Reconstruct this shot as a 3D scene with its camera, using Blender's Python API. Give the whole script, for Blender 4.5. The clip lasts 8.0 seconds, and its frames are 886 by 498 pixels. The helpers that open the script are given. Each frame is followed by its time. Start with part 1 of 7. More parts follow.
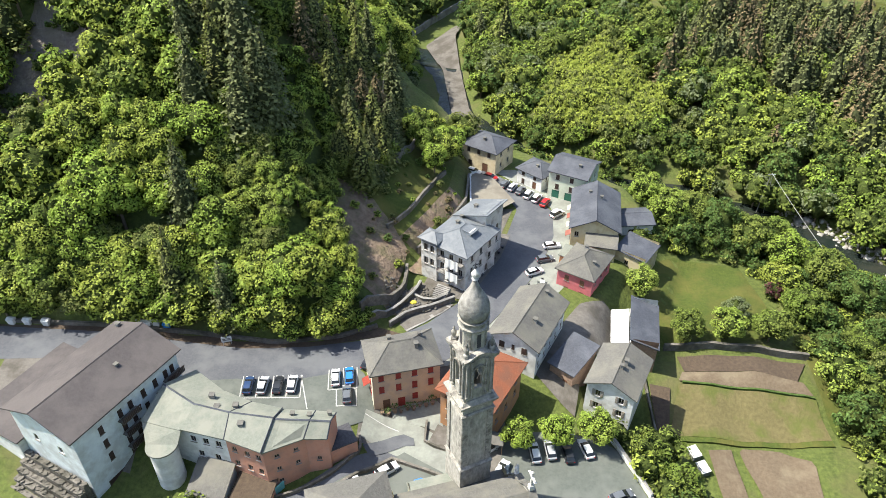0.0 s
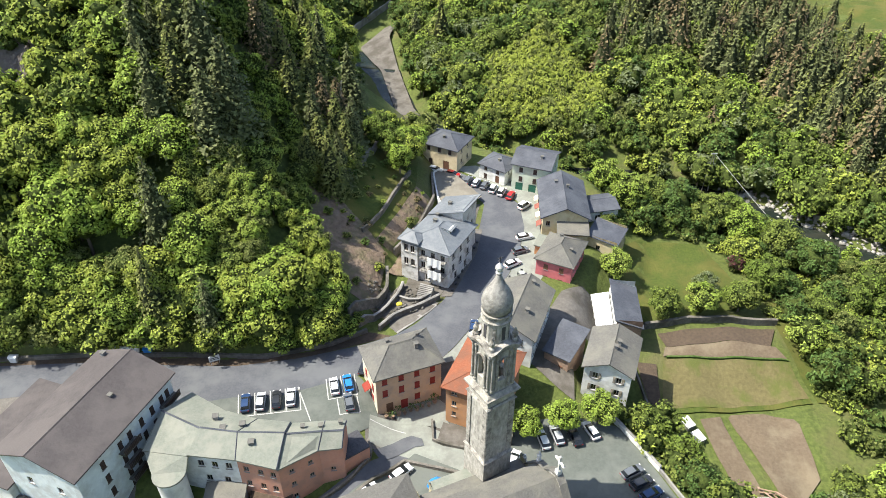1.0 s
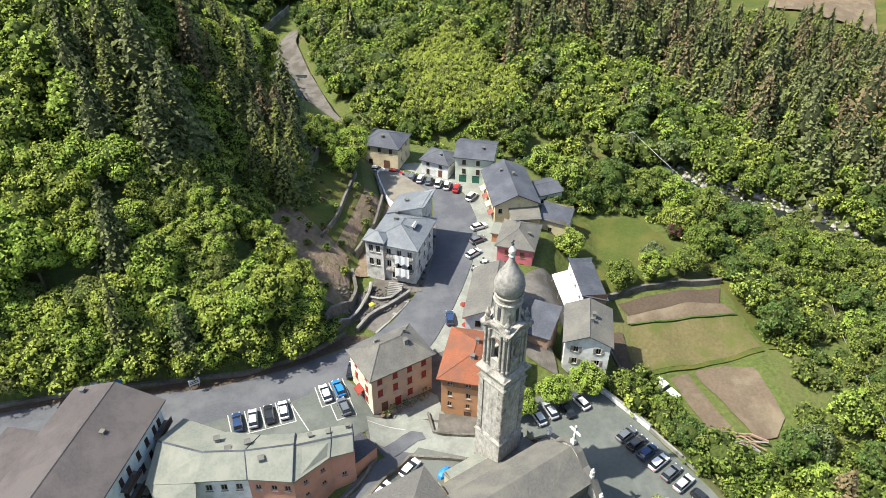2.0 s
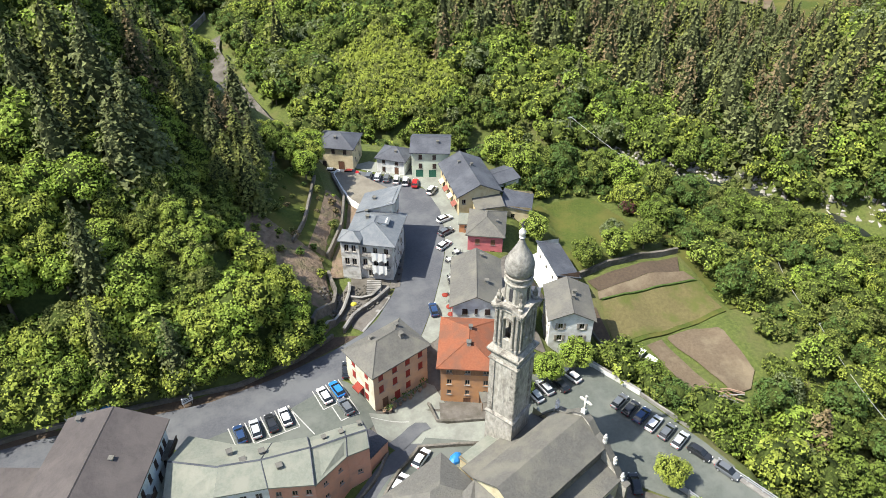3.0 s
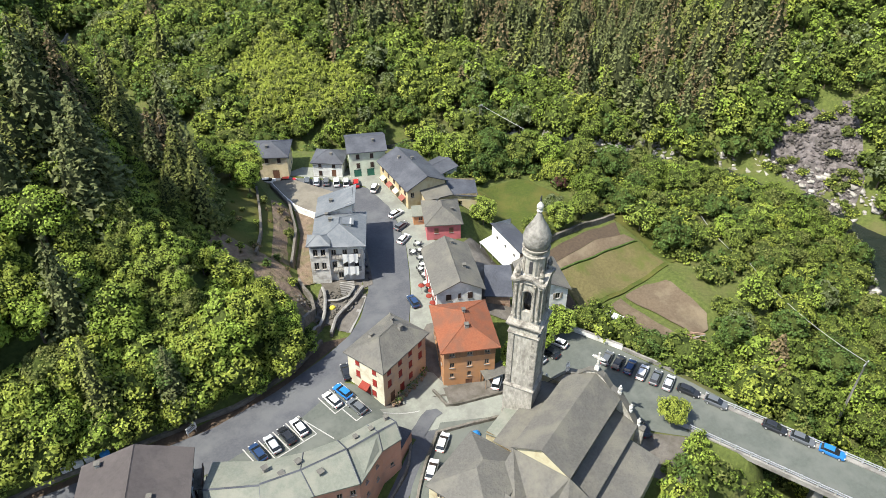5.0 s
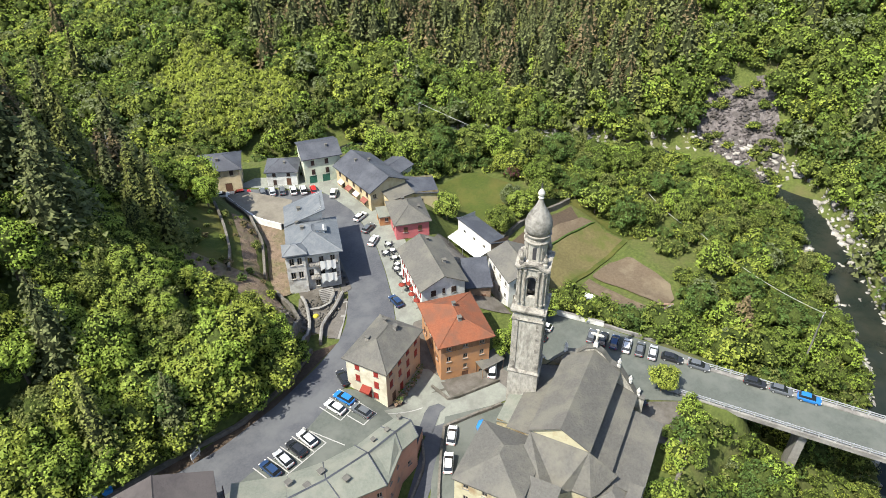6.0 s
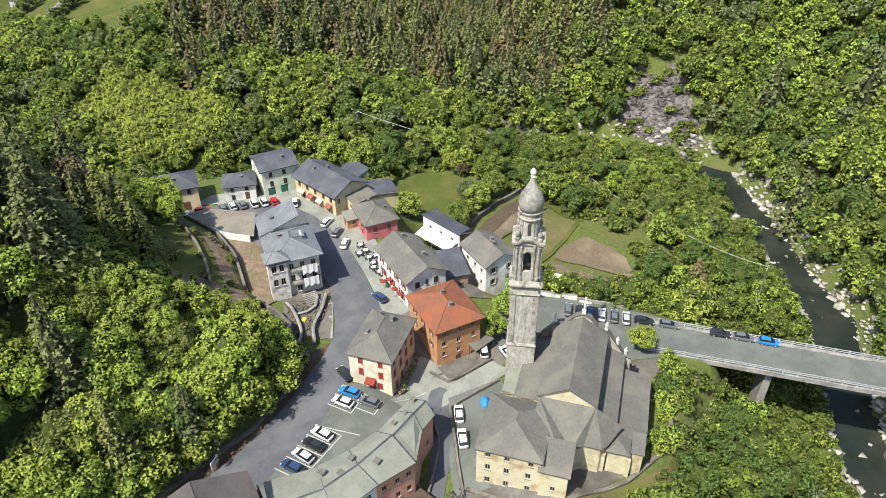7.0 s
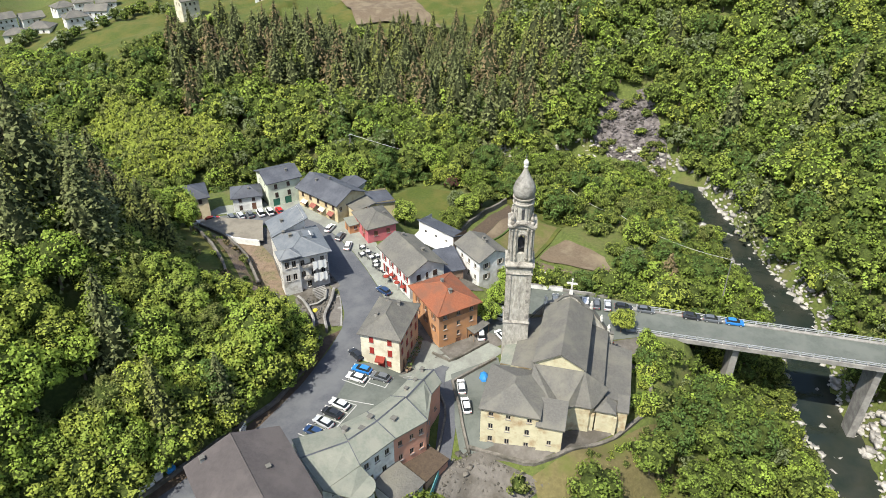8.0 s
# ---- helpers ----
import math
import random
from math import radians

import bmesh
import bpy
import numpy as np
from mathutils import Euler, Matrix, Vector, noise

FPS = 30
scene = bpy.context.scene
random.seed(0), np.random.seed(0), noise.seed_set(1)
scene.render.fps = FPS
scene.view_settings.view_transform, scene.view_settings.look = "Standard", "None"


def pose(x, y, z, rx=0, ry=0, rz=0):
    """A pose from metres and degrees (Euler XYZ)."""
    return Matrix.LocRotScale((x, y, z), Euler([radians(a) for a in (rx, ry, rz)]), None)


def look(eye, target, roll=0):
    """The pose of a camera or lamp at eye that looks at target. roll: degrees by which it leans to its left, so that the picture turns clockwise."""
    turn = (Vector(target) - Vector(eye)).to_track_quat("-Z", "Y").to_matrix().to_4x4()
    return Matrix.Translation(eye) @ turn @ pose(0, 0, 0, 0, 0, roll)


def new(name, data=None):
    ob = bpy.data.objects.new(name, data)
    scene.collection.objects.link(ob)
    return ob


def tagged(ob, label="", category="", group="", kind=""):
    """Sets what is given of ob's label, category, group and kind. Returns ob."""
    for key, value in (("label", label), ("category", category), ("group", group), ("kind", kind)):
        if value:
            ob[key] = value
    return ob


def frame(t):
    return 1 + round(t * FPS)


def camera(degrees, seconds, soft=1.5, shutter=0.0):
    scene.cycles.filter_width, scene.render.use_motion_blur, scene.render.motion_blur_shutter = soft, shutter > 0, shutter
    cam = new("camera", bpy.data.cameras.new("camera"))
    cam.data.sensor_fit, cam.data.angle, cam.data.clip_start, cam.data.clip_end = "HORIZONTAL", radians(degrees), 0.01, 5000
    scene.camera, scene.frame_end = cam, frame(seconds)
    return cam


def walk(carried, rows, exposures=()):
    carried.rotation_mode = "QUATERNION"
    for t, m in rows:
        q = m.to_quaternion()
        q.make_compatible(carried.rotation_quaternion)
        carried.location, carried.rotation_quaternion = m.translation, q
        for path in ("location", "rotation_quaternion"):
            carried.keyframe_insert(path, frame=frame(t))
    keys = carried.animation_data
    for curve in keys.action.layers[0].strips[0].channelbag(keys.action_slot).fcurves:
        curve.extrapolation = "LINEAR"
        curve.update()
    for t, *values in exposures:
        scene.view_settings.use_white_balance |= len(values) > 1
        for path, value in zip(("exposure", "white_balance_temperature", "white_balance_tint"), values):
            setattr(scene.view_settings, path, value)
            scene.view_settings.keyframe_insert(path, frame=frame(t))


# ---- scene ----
cam = camera(65.0, 8.0, soft=0.45)
PATH = [
    (0, (-0.31, 1.662, 86.919), (-0.306, 3.276, 85.738), 0.3),
    (0.5, (-5.291, 1.772, 86.881), (-5.196, 3.384, 85.7), 0.4),
    (1, (-11.179, 1.881, 86.856), (-10.958, 3.481, 85.676), 0.3),
    (1.5, (-17.654, 2.192, 86.851), (-17.292, 3.767, 85.673), 0.4),
    (2, (-24.421, 2.801, 86.84), (-23.913, 4.336, 85.664), 0.4),
    (2.2, (-26.855, 3.146, 86.837), (-26.297, 4.664, 85.66), 0.4),
    (3.3, (-38.66, 5.648, 86.838), (-37.881, 7.066, 85.662), 0.1),
    (3.5, (-40.613, 6.161, 86.838), (-39.801, 7.561, 85.663), 0.1),
    (4, (-45.037, 7.604, 86.835), (-44.15, 8.959, 85.661), 0.0),
    (4.5, (-49.119, 9.437, 86.815), (-48.162, 10.745, 85.642), 0.0),
    (4.7, (-50.848, 10.478, 86.82), (-49.861, 11.762, 85.647), 0.1),
    (5.8, (-60.989, 18.229, 86.97), (-59.814, 19.341, 85.794), 0.0),
    (6, (-63.092, 19.756, 86.981), (-61.88, 20.83, 85.806), -0.1),
    (6.5, (-69.028, 23.578, 87.006), (-67.727, 24.551, 85.839), -0.3),
    (7, (-76.19, 25.79, 87.048), (-74.81, 26.674, 85.902), -0.6),
    (7.5, (-84.071, 24.877, 87.049), (-82.634, 25.721, 85.943), -0.6),
    (8, (-92.758, 21.444, 87.028), (-91.285, 22.297, 85.978), -0.0),
]
walk(cam, [(t, look(eye, target, roll)) for t, eye, target, roll in PATH], [(0, 1.16), (2, 1.06), (4, 0.95), (6, 0.86), (8, 0.8)])

# ---- light: clear day, high sun ----
SUN_UP, SUN_FROM = 56.0, 280.0  # elevation; compass angle of the sun with +y as 0 and +x as 90
world = bpy.data.worlds.new("world")
scene.world = world
world.use_nodes = True
sky = world.node_tree.nodes.new("ShaderNodeTexSky")
sky.sky_type, sky.sun_disc = "NISHITA", False
sky.sun_elevation, sky.sun_rotation = radians(SUN_UP), radians(SUN_FROM)
sky.dust_density, sky.altitude, sky.ozone_density = 2.2, 500, 0.6
world.node_tree.links.new(sky.outputs[0], world.node_tree.nodes["Background"].inputs[0])
world.node_tree.nodes["Background"].inputs[1].default_value = 0.15
sun = new("sun", bpy.data.lights.new("sun", "SUN"))
sun.data.energy, sun.data.angle, sun.data.color = 5.0, radians(0.6), (1.0, 0.95, 0.84)
a_s, e_s = radians(SUN_FROM), radians(SUN_UP)
sun.matrix_world = look((120 * math.sin(a_s) * math.cos(e_s), 120 * math.cos(a_s) * math.cos(e_s) + 90, 120 * math.sin(e_s) + 60), (0, 90, 60))


# ---- materials ----
def mat(name, c1, c2, scale=1.0, rough=0.85, bump=0.1, c3=None, big=0.08, rnd=0.0, metal=0.0, stretch=(1, 1, 1), island=False, spec=0.3, leaf=0.0, glass=0.0, amount=(0.45, 0.62)):
    """Fine grain between c1 and c2 (scale per metre), wide stains of c3, variation by object or island."""
    m = bpy.data.materials.new(name)
    m.use_nodes = True
    nt = m.node_tree
    nd, ln = nt.nodes, nt.links
    bsdf = nd["Principled BSDF"]
    geo = nd.new("ShaderNodeNewGeometry")
    mp = nd.new("ShaderNodeMapping")
    mp.inputs["Scale"].default_value = stretch
    ln.new(geo.outputs["Position"], mp.inputs["Vector"])

    def grain(s, detail, lo, hi):
        n = nd.new("ShaderNodeTexNoise")
        n.inputs["Scale"].default_value, n.inputs["Detail"].default_value = s, detail
        n.inputs["Roughness"].default_value = 0.62
        ln.new(mp.outputs["Vector"], n.inputs["Vector"])
        r = nd.new("ShaderNodeMapRange")
        r.inputs["From Min"].default_value, r.inputs["From Max"].default_value = lo, hi
        ln.new(n.outputs["Fac"], r.inputs["Value"])
        return n, r

    def mix(fac, a, b):
        x = nd.new("ShaderNodeMix")
        x.data_type = "RGBA"
        ln.new(fac, x.inputs["Factor"])
        for sock, v in ((x.inputs["A"], a), (x.inputs["B"], b)):
            if isinstance(v, tuple):
                sock.default_value = (*v, 1)
            else:
                ln.new(v, sock)
        return x.outputs["Result"]

    n1, r1 = grain(scale, 6, 0.3, 0.7)
    col = mix(r1.outputs[0], c1, c2)
    if c3:
        n2, r2 = grain(big, 4, *amount)
        col = mix(r2.outputs[0], col, c3)
    if rnd:
        hsv = nd.new("ShaderNodeHueSaturation")
        src = geo.outputs["Random Per Island"] if island else nd.new("ShaderNodeObjectInfo").outputs["Random"]
        vr = nd.new("ShaderNodeMapRange")
        vr.inputs["To Min"].default_value, vr.inputs["To Max"].default_value = 1 - rnd, 1 + rnd
        ln.new(src, vr.inputs["Value"])
        ln.new(vr.outputs[0], hsv.inputs["Value"])
        ln.new(col, hsv.inputs["Color"])
        col = hsv.outputs["Color"]
    ln.new(col, bsdf.inputs["Base Color"])
    bsdf.inputs["Roughness"].default_value, bsdf.inputs["Metallic"].default_value = rough, metal
    bsdf.inputs["Specular IOR Level"].default_value = spec
    if glass:
        bsdf.inputs["Transmission Weight"].default_value = glass
    if bump:
        b = nd.new("ShaderNodeBump")
        b.inputs["Strength"].default_value, b.inputs["Distance"].default_value = bump, 0.6 / scale
        ln.new(n1.outputs["Fac"], b.inputs["Height"])
        ln.new(b.outputs[0], bsdf.inputs["Normal"])
    if leaf:
        tr = nd.new("ShaderNodeBsdfTranslucent")
        ln.new(col, tr.inputs["Color"])
        ms = nd.new("ShaderNodeMixShader")
        ms.inputs[0].default_value = leaf
        ln.new(bsdf.outputs[0], ms.inputs[1])
        ln.new(tr.outputs[0], ms.inputs[2])
        ln.new(ms.outputs[0], nd["Material Output"].inputs["Surface"])
    return m


M_GROUND = mat("undergrowth", (0.046, 0.062, 0.014), (0.098, 0.122, 0.028), 1.3, 0.95, 0.6, (0.098, 0.092, 0.038), 0.09, amount=(0.5, 0.72))
M_GRASS = mat("lawn_grass", (0.03655, 0.05556, 0.00848), (0.06433, 0.08333, 0.01316), 1.7, 0.95, 0.6, (0.08626, 0.0848, 0.01901), 0.13, amount=(0.42, 0.62))
M_DRYGRASS = mat("dry_grass", (0.08526, 0.07278, 0.02911), (0.13, 0.1123, 0.04782), 1.5, 0.95, 0.5, (0.07795, 0.08841, 0.02079), 0.14, amount=(0.47, 0.6))
M_SOIL = mat("tilled_soil", (0.09324, 0.06905, 0.04499), (0.13, 0.1011, 0.06736), 1.8, 0.95, 0.5, (0.1587, 0.1289, 0.08551), 0.18)
# dark tilled soil, also lent to ground sheets as painted shade
M_SOILSHADE = mat("dark_soil_and_shade", (0.05152, 0.03772, 0.02668), (0.08245, 0.06037, 0.04117), 1.8, 0.95, 0.5)
M_SCREE = mat("bare_earth_slope", (0.13, 0.094, 0.065), (0.215, 0.16, 0.115), 0.9, 0.95, 1.0, (0.12, 0.108, 0.055), 0.22)
M_SCAR = mat("grey_brown_landslip", (0.10, 0.082, 0.07), (0.20, 0.172, 0.152), 0.8, 0.95, 0.9, (0.14, 0.12, 0.095), 0.15)
M_ASPHALT = mat("asphalt", (0.0605, 0.0637, 0.0734), (0.0826, 0.0869, 0.0957), 3.0, 0.9, 0.15, (0.101, 0.106, 0.112), 0.13)
M_ASPHALT_PALE = mat("worn_asphalt", (0.0746, 0.08415, 0.07339), (0.09625, 0.1068, 0.09551), 2.0, 0.9, 0.15, (0.1117, 0.1205, 0.1076), 0.2)
M_PAVING = mat("pale_paving", (0.176, 0.187, 0.162), (0.226, 0.24, 0.208), 1.6, 0.85, 0.15, (0.155, 0.159, 0.141), 0.25)
M_YARD = mat("gravel_yard", (0.1, 0.0928, 0.0816), (0.142, 0.13, 0.115), 1.4, 0.95, 0.4, (0.0744, 0.0672, 0.0558), 0.2)
M_PAINT = mat("road_paint", (0.288, 0.288, 0.274), (0.36, 0.36, 0.346), 2.0, 0.7, 0.0)
M_STONE = mat("grey_rubble_stone", (0.102, 0.093, 0.0788), (0.186, 0.172, 0.149), 1.8, 0.95, 0.9, (0.0744, 0.0698, 0.0558), 0.3)
M_TOWER = mat("weathered_tower_stone", (0.197, 0.187, 0.162), (0.414, 0.399, 0.349), 2.2, 0.92, 0.6, (0.148, 0.138, 0.119), 0.45, stretch=(1, 1, 0.45), amount=(0.54, 0.7))
M_DOME = mat("grey_dome_stone", (0.17, 0.165, 0.15), (0.30, 0.29, 0.262), 2.4, 0.9, 0.6, (0.12, 0.115, 0.10), 0.7, amount=(0.48, 0.66))
M_TOWERTRIM = mat("tower_cornice_stone", (0.188, 0.178, 0.154), (0.366, 0.347, 0.303), 2.2, 0.9, 0.6, (0.129, 0.119, 0.104), 0.8, amount=(0.5, 0.64))
M_SLATE = mat("grey_stone_slates", (0.08372, 0.08041, 0.07213), (0.115, 0.1122, 0.1012), 2.6, 0.8, 0.5, (0.1352, 0.1297, 0.1086), 0.22)
M_SLATEDARK = mat("dark_slates", (0.04239, 0.04608, 0.05591), (0.06359, 0.06912, 0.08387), 2.6, 0.7, 0.4, (0.07802, 0.0848, 0.09856), 0.25)
M_SLATEBLUE = mat("blue_grey_slates", (0.0938, 0.107, 0.119), (0.132, 0.145, 0.159), 2.0, 0.6, 0.3, (0.159, 0.171, 0.18), 0.2)
M_SLATEPALE = mat("pale_green_grey_slates", (0.133, 0.143, 0.118), (0.171, 0.183, 0.152), 2.2, 0.8, 0.3, (0.19, 0.194, 0.16), 0.3)
M_ROOFBROWN = mat("brown_grey_sheet_roof", (0.0543, 0.0479, 0.0467), (0.0694, 0.0609, 0.0602), 1.5, 0.8, 0.2, (0.0824, 0.0725, 0.0693), 0.2)
M_TILERED = mat("red_roof_tiles", (0.17, 0.0553, 0.0276), (0.221, 0.0806, 0.0404), 3.0, 0.85, 0.5, (0.145, 0.0638, 0.0382), 0.35)
M_WHITE = mat("white_render", (0.575, 0.585, 0.566), (0.687, 0.696, 0.677), 0.9, 0.9, 0.1, (0.464, 0.464, 0.445), 0.4)
M_CREAM = mat("cream_render", (0.506, 0.484, 0.374), (0.594, 0.572, 0.451), 0.9, 0.9, 0.1, (0.418, 0.38, 0.286), 0.4)
M_ORANGE = mat("orange_render", (0.45, 0.294, 0.184), (0.542, 0.373, 0.249), 0.9, 0.9, 0.15, (0.383, 0.271, 0.2), 0.45)
M_ORANGEDEEP = mat("deep_orange_render", (0.374, 0.187, 0.0825), (0.462, 0.248, 0.121), 0.9, 0.9, 0.15, (0.319, 0.182, 0.105), 0.45)
M_SALMON = mat("salmon_render", (0.425, 0.212, 0.144), (0.51, 0.271, 0.196), 0.9, 0.9, 0.15, (0.356, 0.204, 0.153), 0.45)
M_PINK = mat("rose_red_render", (0.432, 0.112, 0.13), (0.518, 0.156, 0.164), 0.9, 0.9, 0.1, (0.362, 0.121, 0.13), 0.4)
M_YELLOW = mat("ochre_yellow_render", (0.46, 0.40, 0.25), (0.53, 0.47, 0.31), 0.9, 0.9, 0.1, (0.40, 0.32, 0.19), 0.4)
M_VILLA = mat("pale_grey_villa_render", (0.464, 0.457, 0.431), (0.605, 0.599, 0.567), 1.1, 0.92, 0.25, (0.321, 0.302, 0.27), 0.5, amount=(0.5, 0.66))
M_TERRACE = mat("tan_terrace_screed", (0.16, 0.146, 0.116), (0.194, 0.178, 0.143), 1.6, 0.9, 0.15, (0.136, 0.122, 0.0986), 0.25)
M_YELLOWPALE = mat("pale_yellow_render", (0.528, 0.44, 0.272), (0.608, 0.528, 0.36), 0.9, 0.9, 0.1, (0.4, 0.336, 0.224), 0.4)
M_MINT = mat("mint_green_render", (0.484, 0.545, 0.43), (0.581, 0.632, 0.511), 0.9, 0.9, 0.1, (0.435, 0.457, 0.376), 0.4)
M_CHURCHWALL = mat("yellow_church_render", (0.389, 0.356, 0.238), (0.486, 0.454, 0.313), 0.8, 0.9, 0.2, (0.292, 0.216, 0.124), 0.35, amount=(0.5, 0.68))
# white render for shaded walls, skylight's blue cast mixed into the colour
M_SKYTINTWALL = mat("sky_tinted_white_render", (0.538, 0.594, 0.612), (0.65, 0.705, 0.715), 0.9, 0.9, 0.1, (0.464, 0.492, 0.492), 0.4)
M_CONCRETE = mat("concrete", (0.201, 0.195, 0.179), (0.264, 0.258, 0.237), 1.5, 0.9, 0.2, (0.148, 0.142, 0.132), 0.4)
M_BRICK = mat("bare_brick", (0.259, 0.173, 0.122), (0.331, 0.23, 0.166), 2.5, 0.95, 0.4, (0.202, 0.144, 0.108), 0.5)
M_PANE = mat("window_glass", (0.02, 0.025, 0.03), (0.03, 0.035, 0.04), 1.0, 0.08, 0.0, spec=0.6, glass=0.4)
M_FRAME = mat("painted_window_frame", (0.20, 0.18, 0.15), (0.28, 0.25, 0.21), 3.0, 0.6, 0.0)
M_REDSHUT = mat("red_shutter_paint", (0.194, 0.02, 0.016), (0.259, 0.032, 0.024), 3.0, 0.6, 0.05)
M_GREENSHUT = mat("green_shutter_paint", (0.02, 0.10, 0.07), (0.04, 0.15, 0.10), 3.0, 0.6, 0.05)
M_BROWNSHUT = mat("brown_shutter_paint", (0.10, 0.05, 0.03), (0.16, 0.08, 0.05), 3.0, 0.6, 0.05)
M_METAL = mat("galvanised_metal", (0.45, 0.46, 0.47), (0.58, 0.59, 0.60), 2.0, 0.45, 0.05, metal=0.6)
M_DARKMETAL = mat("dark_painted_metal", (0.03, 0.03, 0.035), (0.06, 0.06, 0.065), 3.0, 0.5, 0.05)
M_WOOD = mat("weathered_wood", (0.18, 0.12, 0.08), (0.28, 0.20, 0.13), 3.0, 0.85, 0.2, stretch=(1, 1, 0.2))
M_BARK = mat("bark", (0.10, 0.075, 0.05), (0.19, 0.15, 0.11), 2.5, 0.95, 0.5, stretch=(1, 1, 0.3))
M_DEADWOOD = mat("bleached_dead_wood", (0.38, 0.35, 0.31), (0.52, 0.49, 0.44), 2.5, 0.9, 0.3, stretch=(1, 1, 0.2))
M_WHITECLOTH = mat("white_sheet", (0.56, 0.576, 0.56), (0.656, 0.664, 0.648), 1.5, 0.8, 0.1)
M_ROCK = mat("river_rock", (0.288, 0.274, 0.245), (0.418, 0.403, 0.367), 1.2, 0.9, 0.6, (0.202, 0.194, 0.18), 0.5, rnd=0.25, island=True)
M_CLIFF = mat("grey_cliff_rock", (0.075, 0.066, 0.064), (0.19, 0.17, 0.165), 0.7, 0.95, 1.0, (0.06, 0.055, 0.05), 0.3, rnd=0.35, island=True)
M_WATER = mat("river_water", (0.013, 0.02, 0.016), (0.032, 0.033, 0.025), 0.18, 0.22, 0.12, (0.012, 0.018, 0.015), 0.05, spec=0.22)
M_MARBLE = mat("white_marble", (0.475, 0.468, 0.432), (0.576, 0.569, 0.54), 2.0, 0.6, 0.1, (0.324, 0.317, 0.295), 1.5)


def leafmat(name, c1, c2, rough=0.75, c3=None, tr=0.38):
    return mat(name, tuple(0.72 * v for v in c1), tuple(1.08 * v for v in c2), 2.6, rough, 0.5, c3, 0.05, rnd=0.34, island=True, spec=0.2, leaf=tr)


L_MID = leafmat("leaves_mid_green", (0.139, 0.2043, 0.03557), (0.1946, 0.264, 0.04917), c3=(0.1854, 0.2212, 0.04813))
L_BRIGHT = leafmat("leaves_bright_green", (0.2287, 0.3384, 0.0504), (0.3181, 0.42, 0.07308), c3=(0.279, 0.348, 0.0693))
L_YELLOW = leafmat("leaves_yellow_green", (0.279, 0.336, 0.0567), (0.346, 0.402, 0.0756))
L_DEEP = leafmat("leaves_deep_green", (0.07905, 0.14, 0.0357), (0.1209, 0.19, 0.04725))
L_GREY = leafmat("leaves_grey_green", (0.153, 0.192, 0.091), (0.204, 0.235, 0.117))
L_OLIVE = leafmat("leaves_olive", (0.16, 0.19, 0.0525), (0.2139, 0.238, 0.0714))
L_SPRUCE = leafmat("dark_spruce_needles", (0.0837, 0.1053, 0.0405), (0.1593, 0.1755, 0.0675), tr=0.12)
L_LARCH = leafmat("olive_conifer_needles", (0.1344, 0.1546, 0.04435), (0.1949, 0.215, 0.05645), tr=0.15)
L_BROWN = leafmat("brown_conifer_needles", (0.14, 0.112, 0.056), (0.2, 0.155, 0.08), tr=0.15)
L_PURPLE = leafmat("purple_leaves", (0.10, 0.035, 0.04), (0.14, 0.06, 0.06))
# crown cores: the shade between leaves is put into their dark colour
L_INNERSHADE = mat("inner_foliage_shade", (0.021, 0.0285, 0.009), (0.075, 0.1013, 0.0225), 2.2, 0.95, 1.0, spec=0.1)
L_NEEDLESHADE = mat("inner_needle_shade", (0.01663, 0.02079, 0.01109), (0.0693, 0.08039, 0.03326), 1.5, 0.95, 1.0, spec=0.1)


# ---- mesh helpers ----
def part(name, bm, material, parent=None, label="", smooth=False):
    """Links a bmesh as one mesh object under a thing or a part."""
    me = bpy.data.meshes.new(name)
    bm.normal_update()
    bm.to_mesh(me)
    bm.free()
    return place(name, me, material, parent, label, smooth)


def place(name, me, material, parent=None, label="", smooth=False, m=None):
    if material and not me.materials:
        me.materials.append(material)
    if smooth:
        me.polygons.foreach_set("use_smooth", [True] * len(me.polygons))
    ob = new(name, me)
    if parent:
        ob.parent = parent
    if m is not None:
        ob.matrix_basis = m
    if label:
        tagged(ob, label)
    return ob


def poly(bm, pts):
    return bm.faces.new([bm.verts.new(p) for p in pts])


def box(bm, x0, y0, z0, x1, y1, z1, m=None):
    v = [Vector(p) for p in ((x0, y0, z0), (x1, y0, z0), (x1, y1, z0), (x0, y1, z0), (x0, y0, z1), (x1, y0, z1), (x1, y1, z1), (x0, y1, z1))]
    v = [bm.verts.new(m @ p if m else p) for p in v]
    for f in ((3, 2, 1, 0), (4, 5, 6, 7), (0, 1, 5, 4), (1, 2, 6, 5), (2, 3, 7, 6), (3, 0, 4, 7)):
        bm.faces.new([v[i] for i in f])


def slab(bm, verts, faces, t):
    """A closed plate: faces on top, the same t lower, and rims."""
    top = [bm.verts.new(p) for p in verts]
    low = [bm.verts.new((p[0], p[1], p[2] - t)) for p in verts]
    edges = {}
    for f in faces:
        bm.faces.new([top[i] for i in f])
        bm.faces.new([low[i] for i in reversed(f)])
        for a, b in zip(f, f[1:] + f[:1]):
            edges[(a, b)] = 1
    for a, b in edges:
        if (b, a) not in edges:
            bm.faces.new([top[b], top[a], low[a], low[b]])


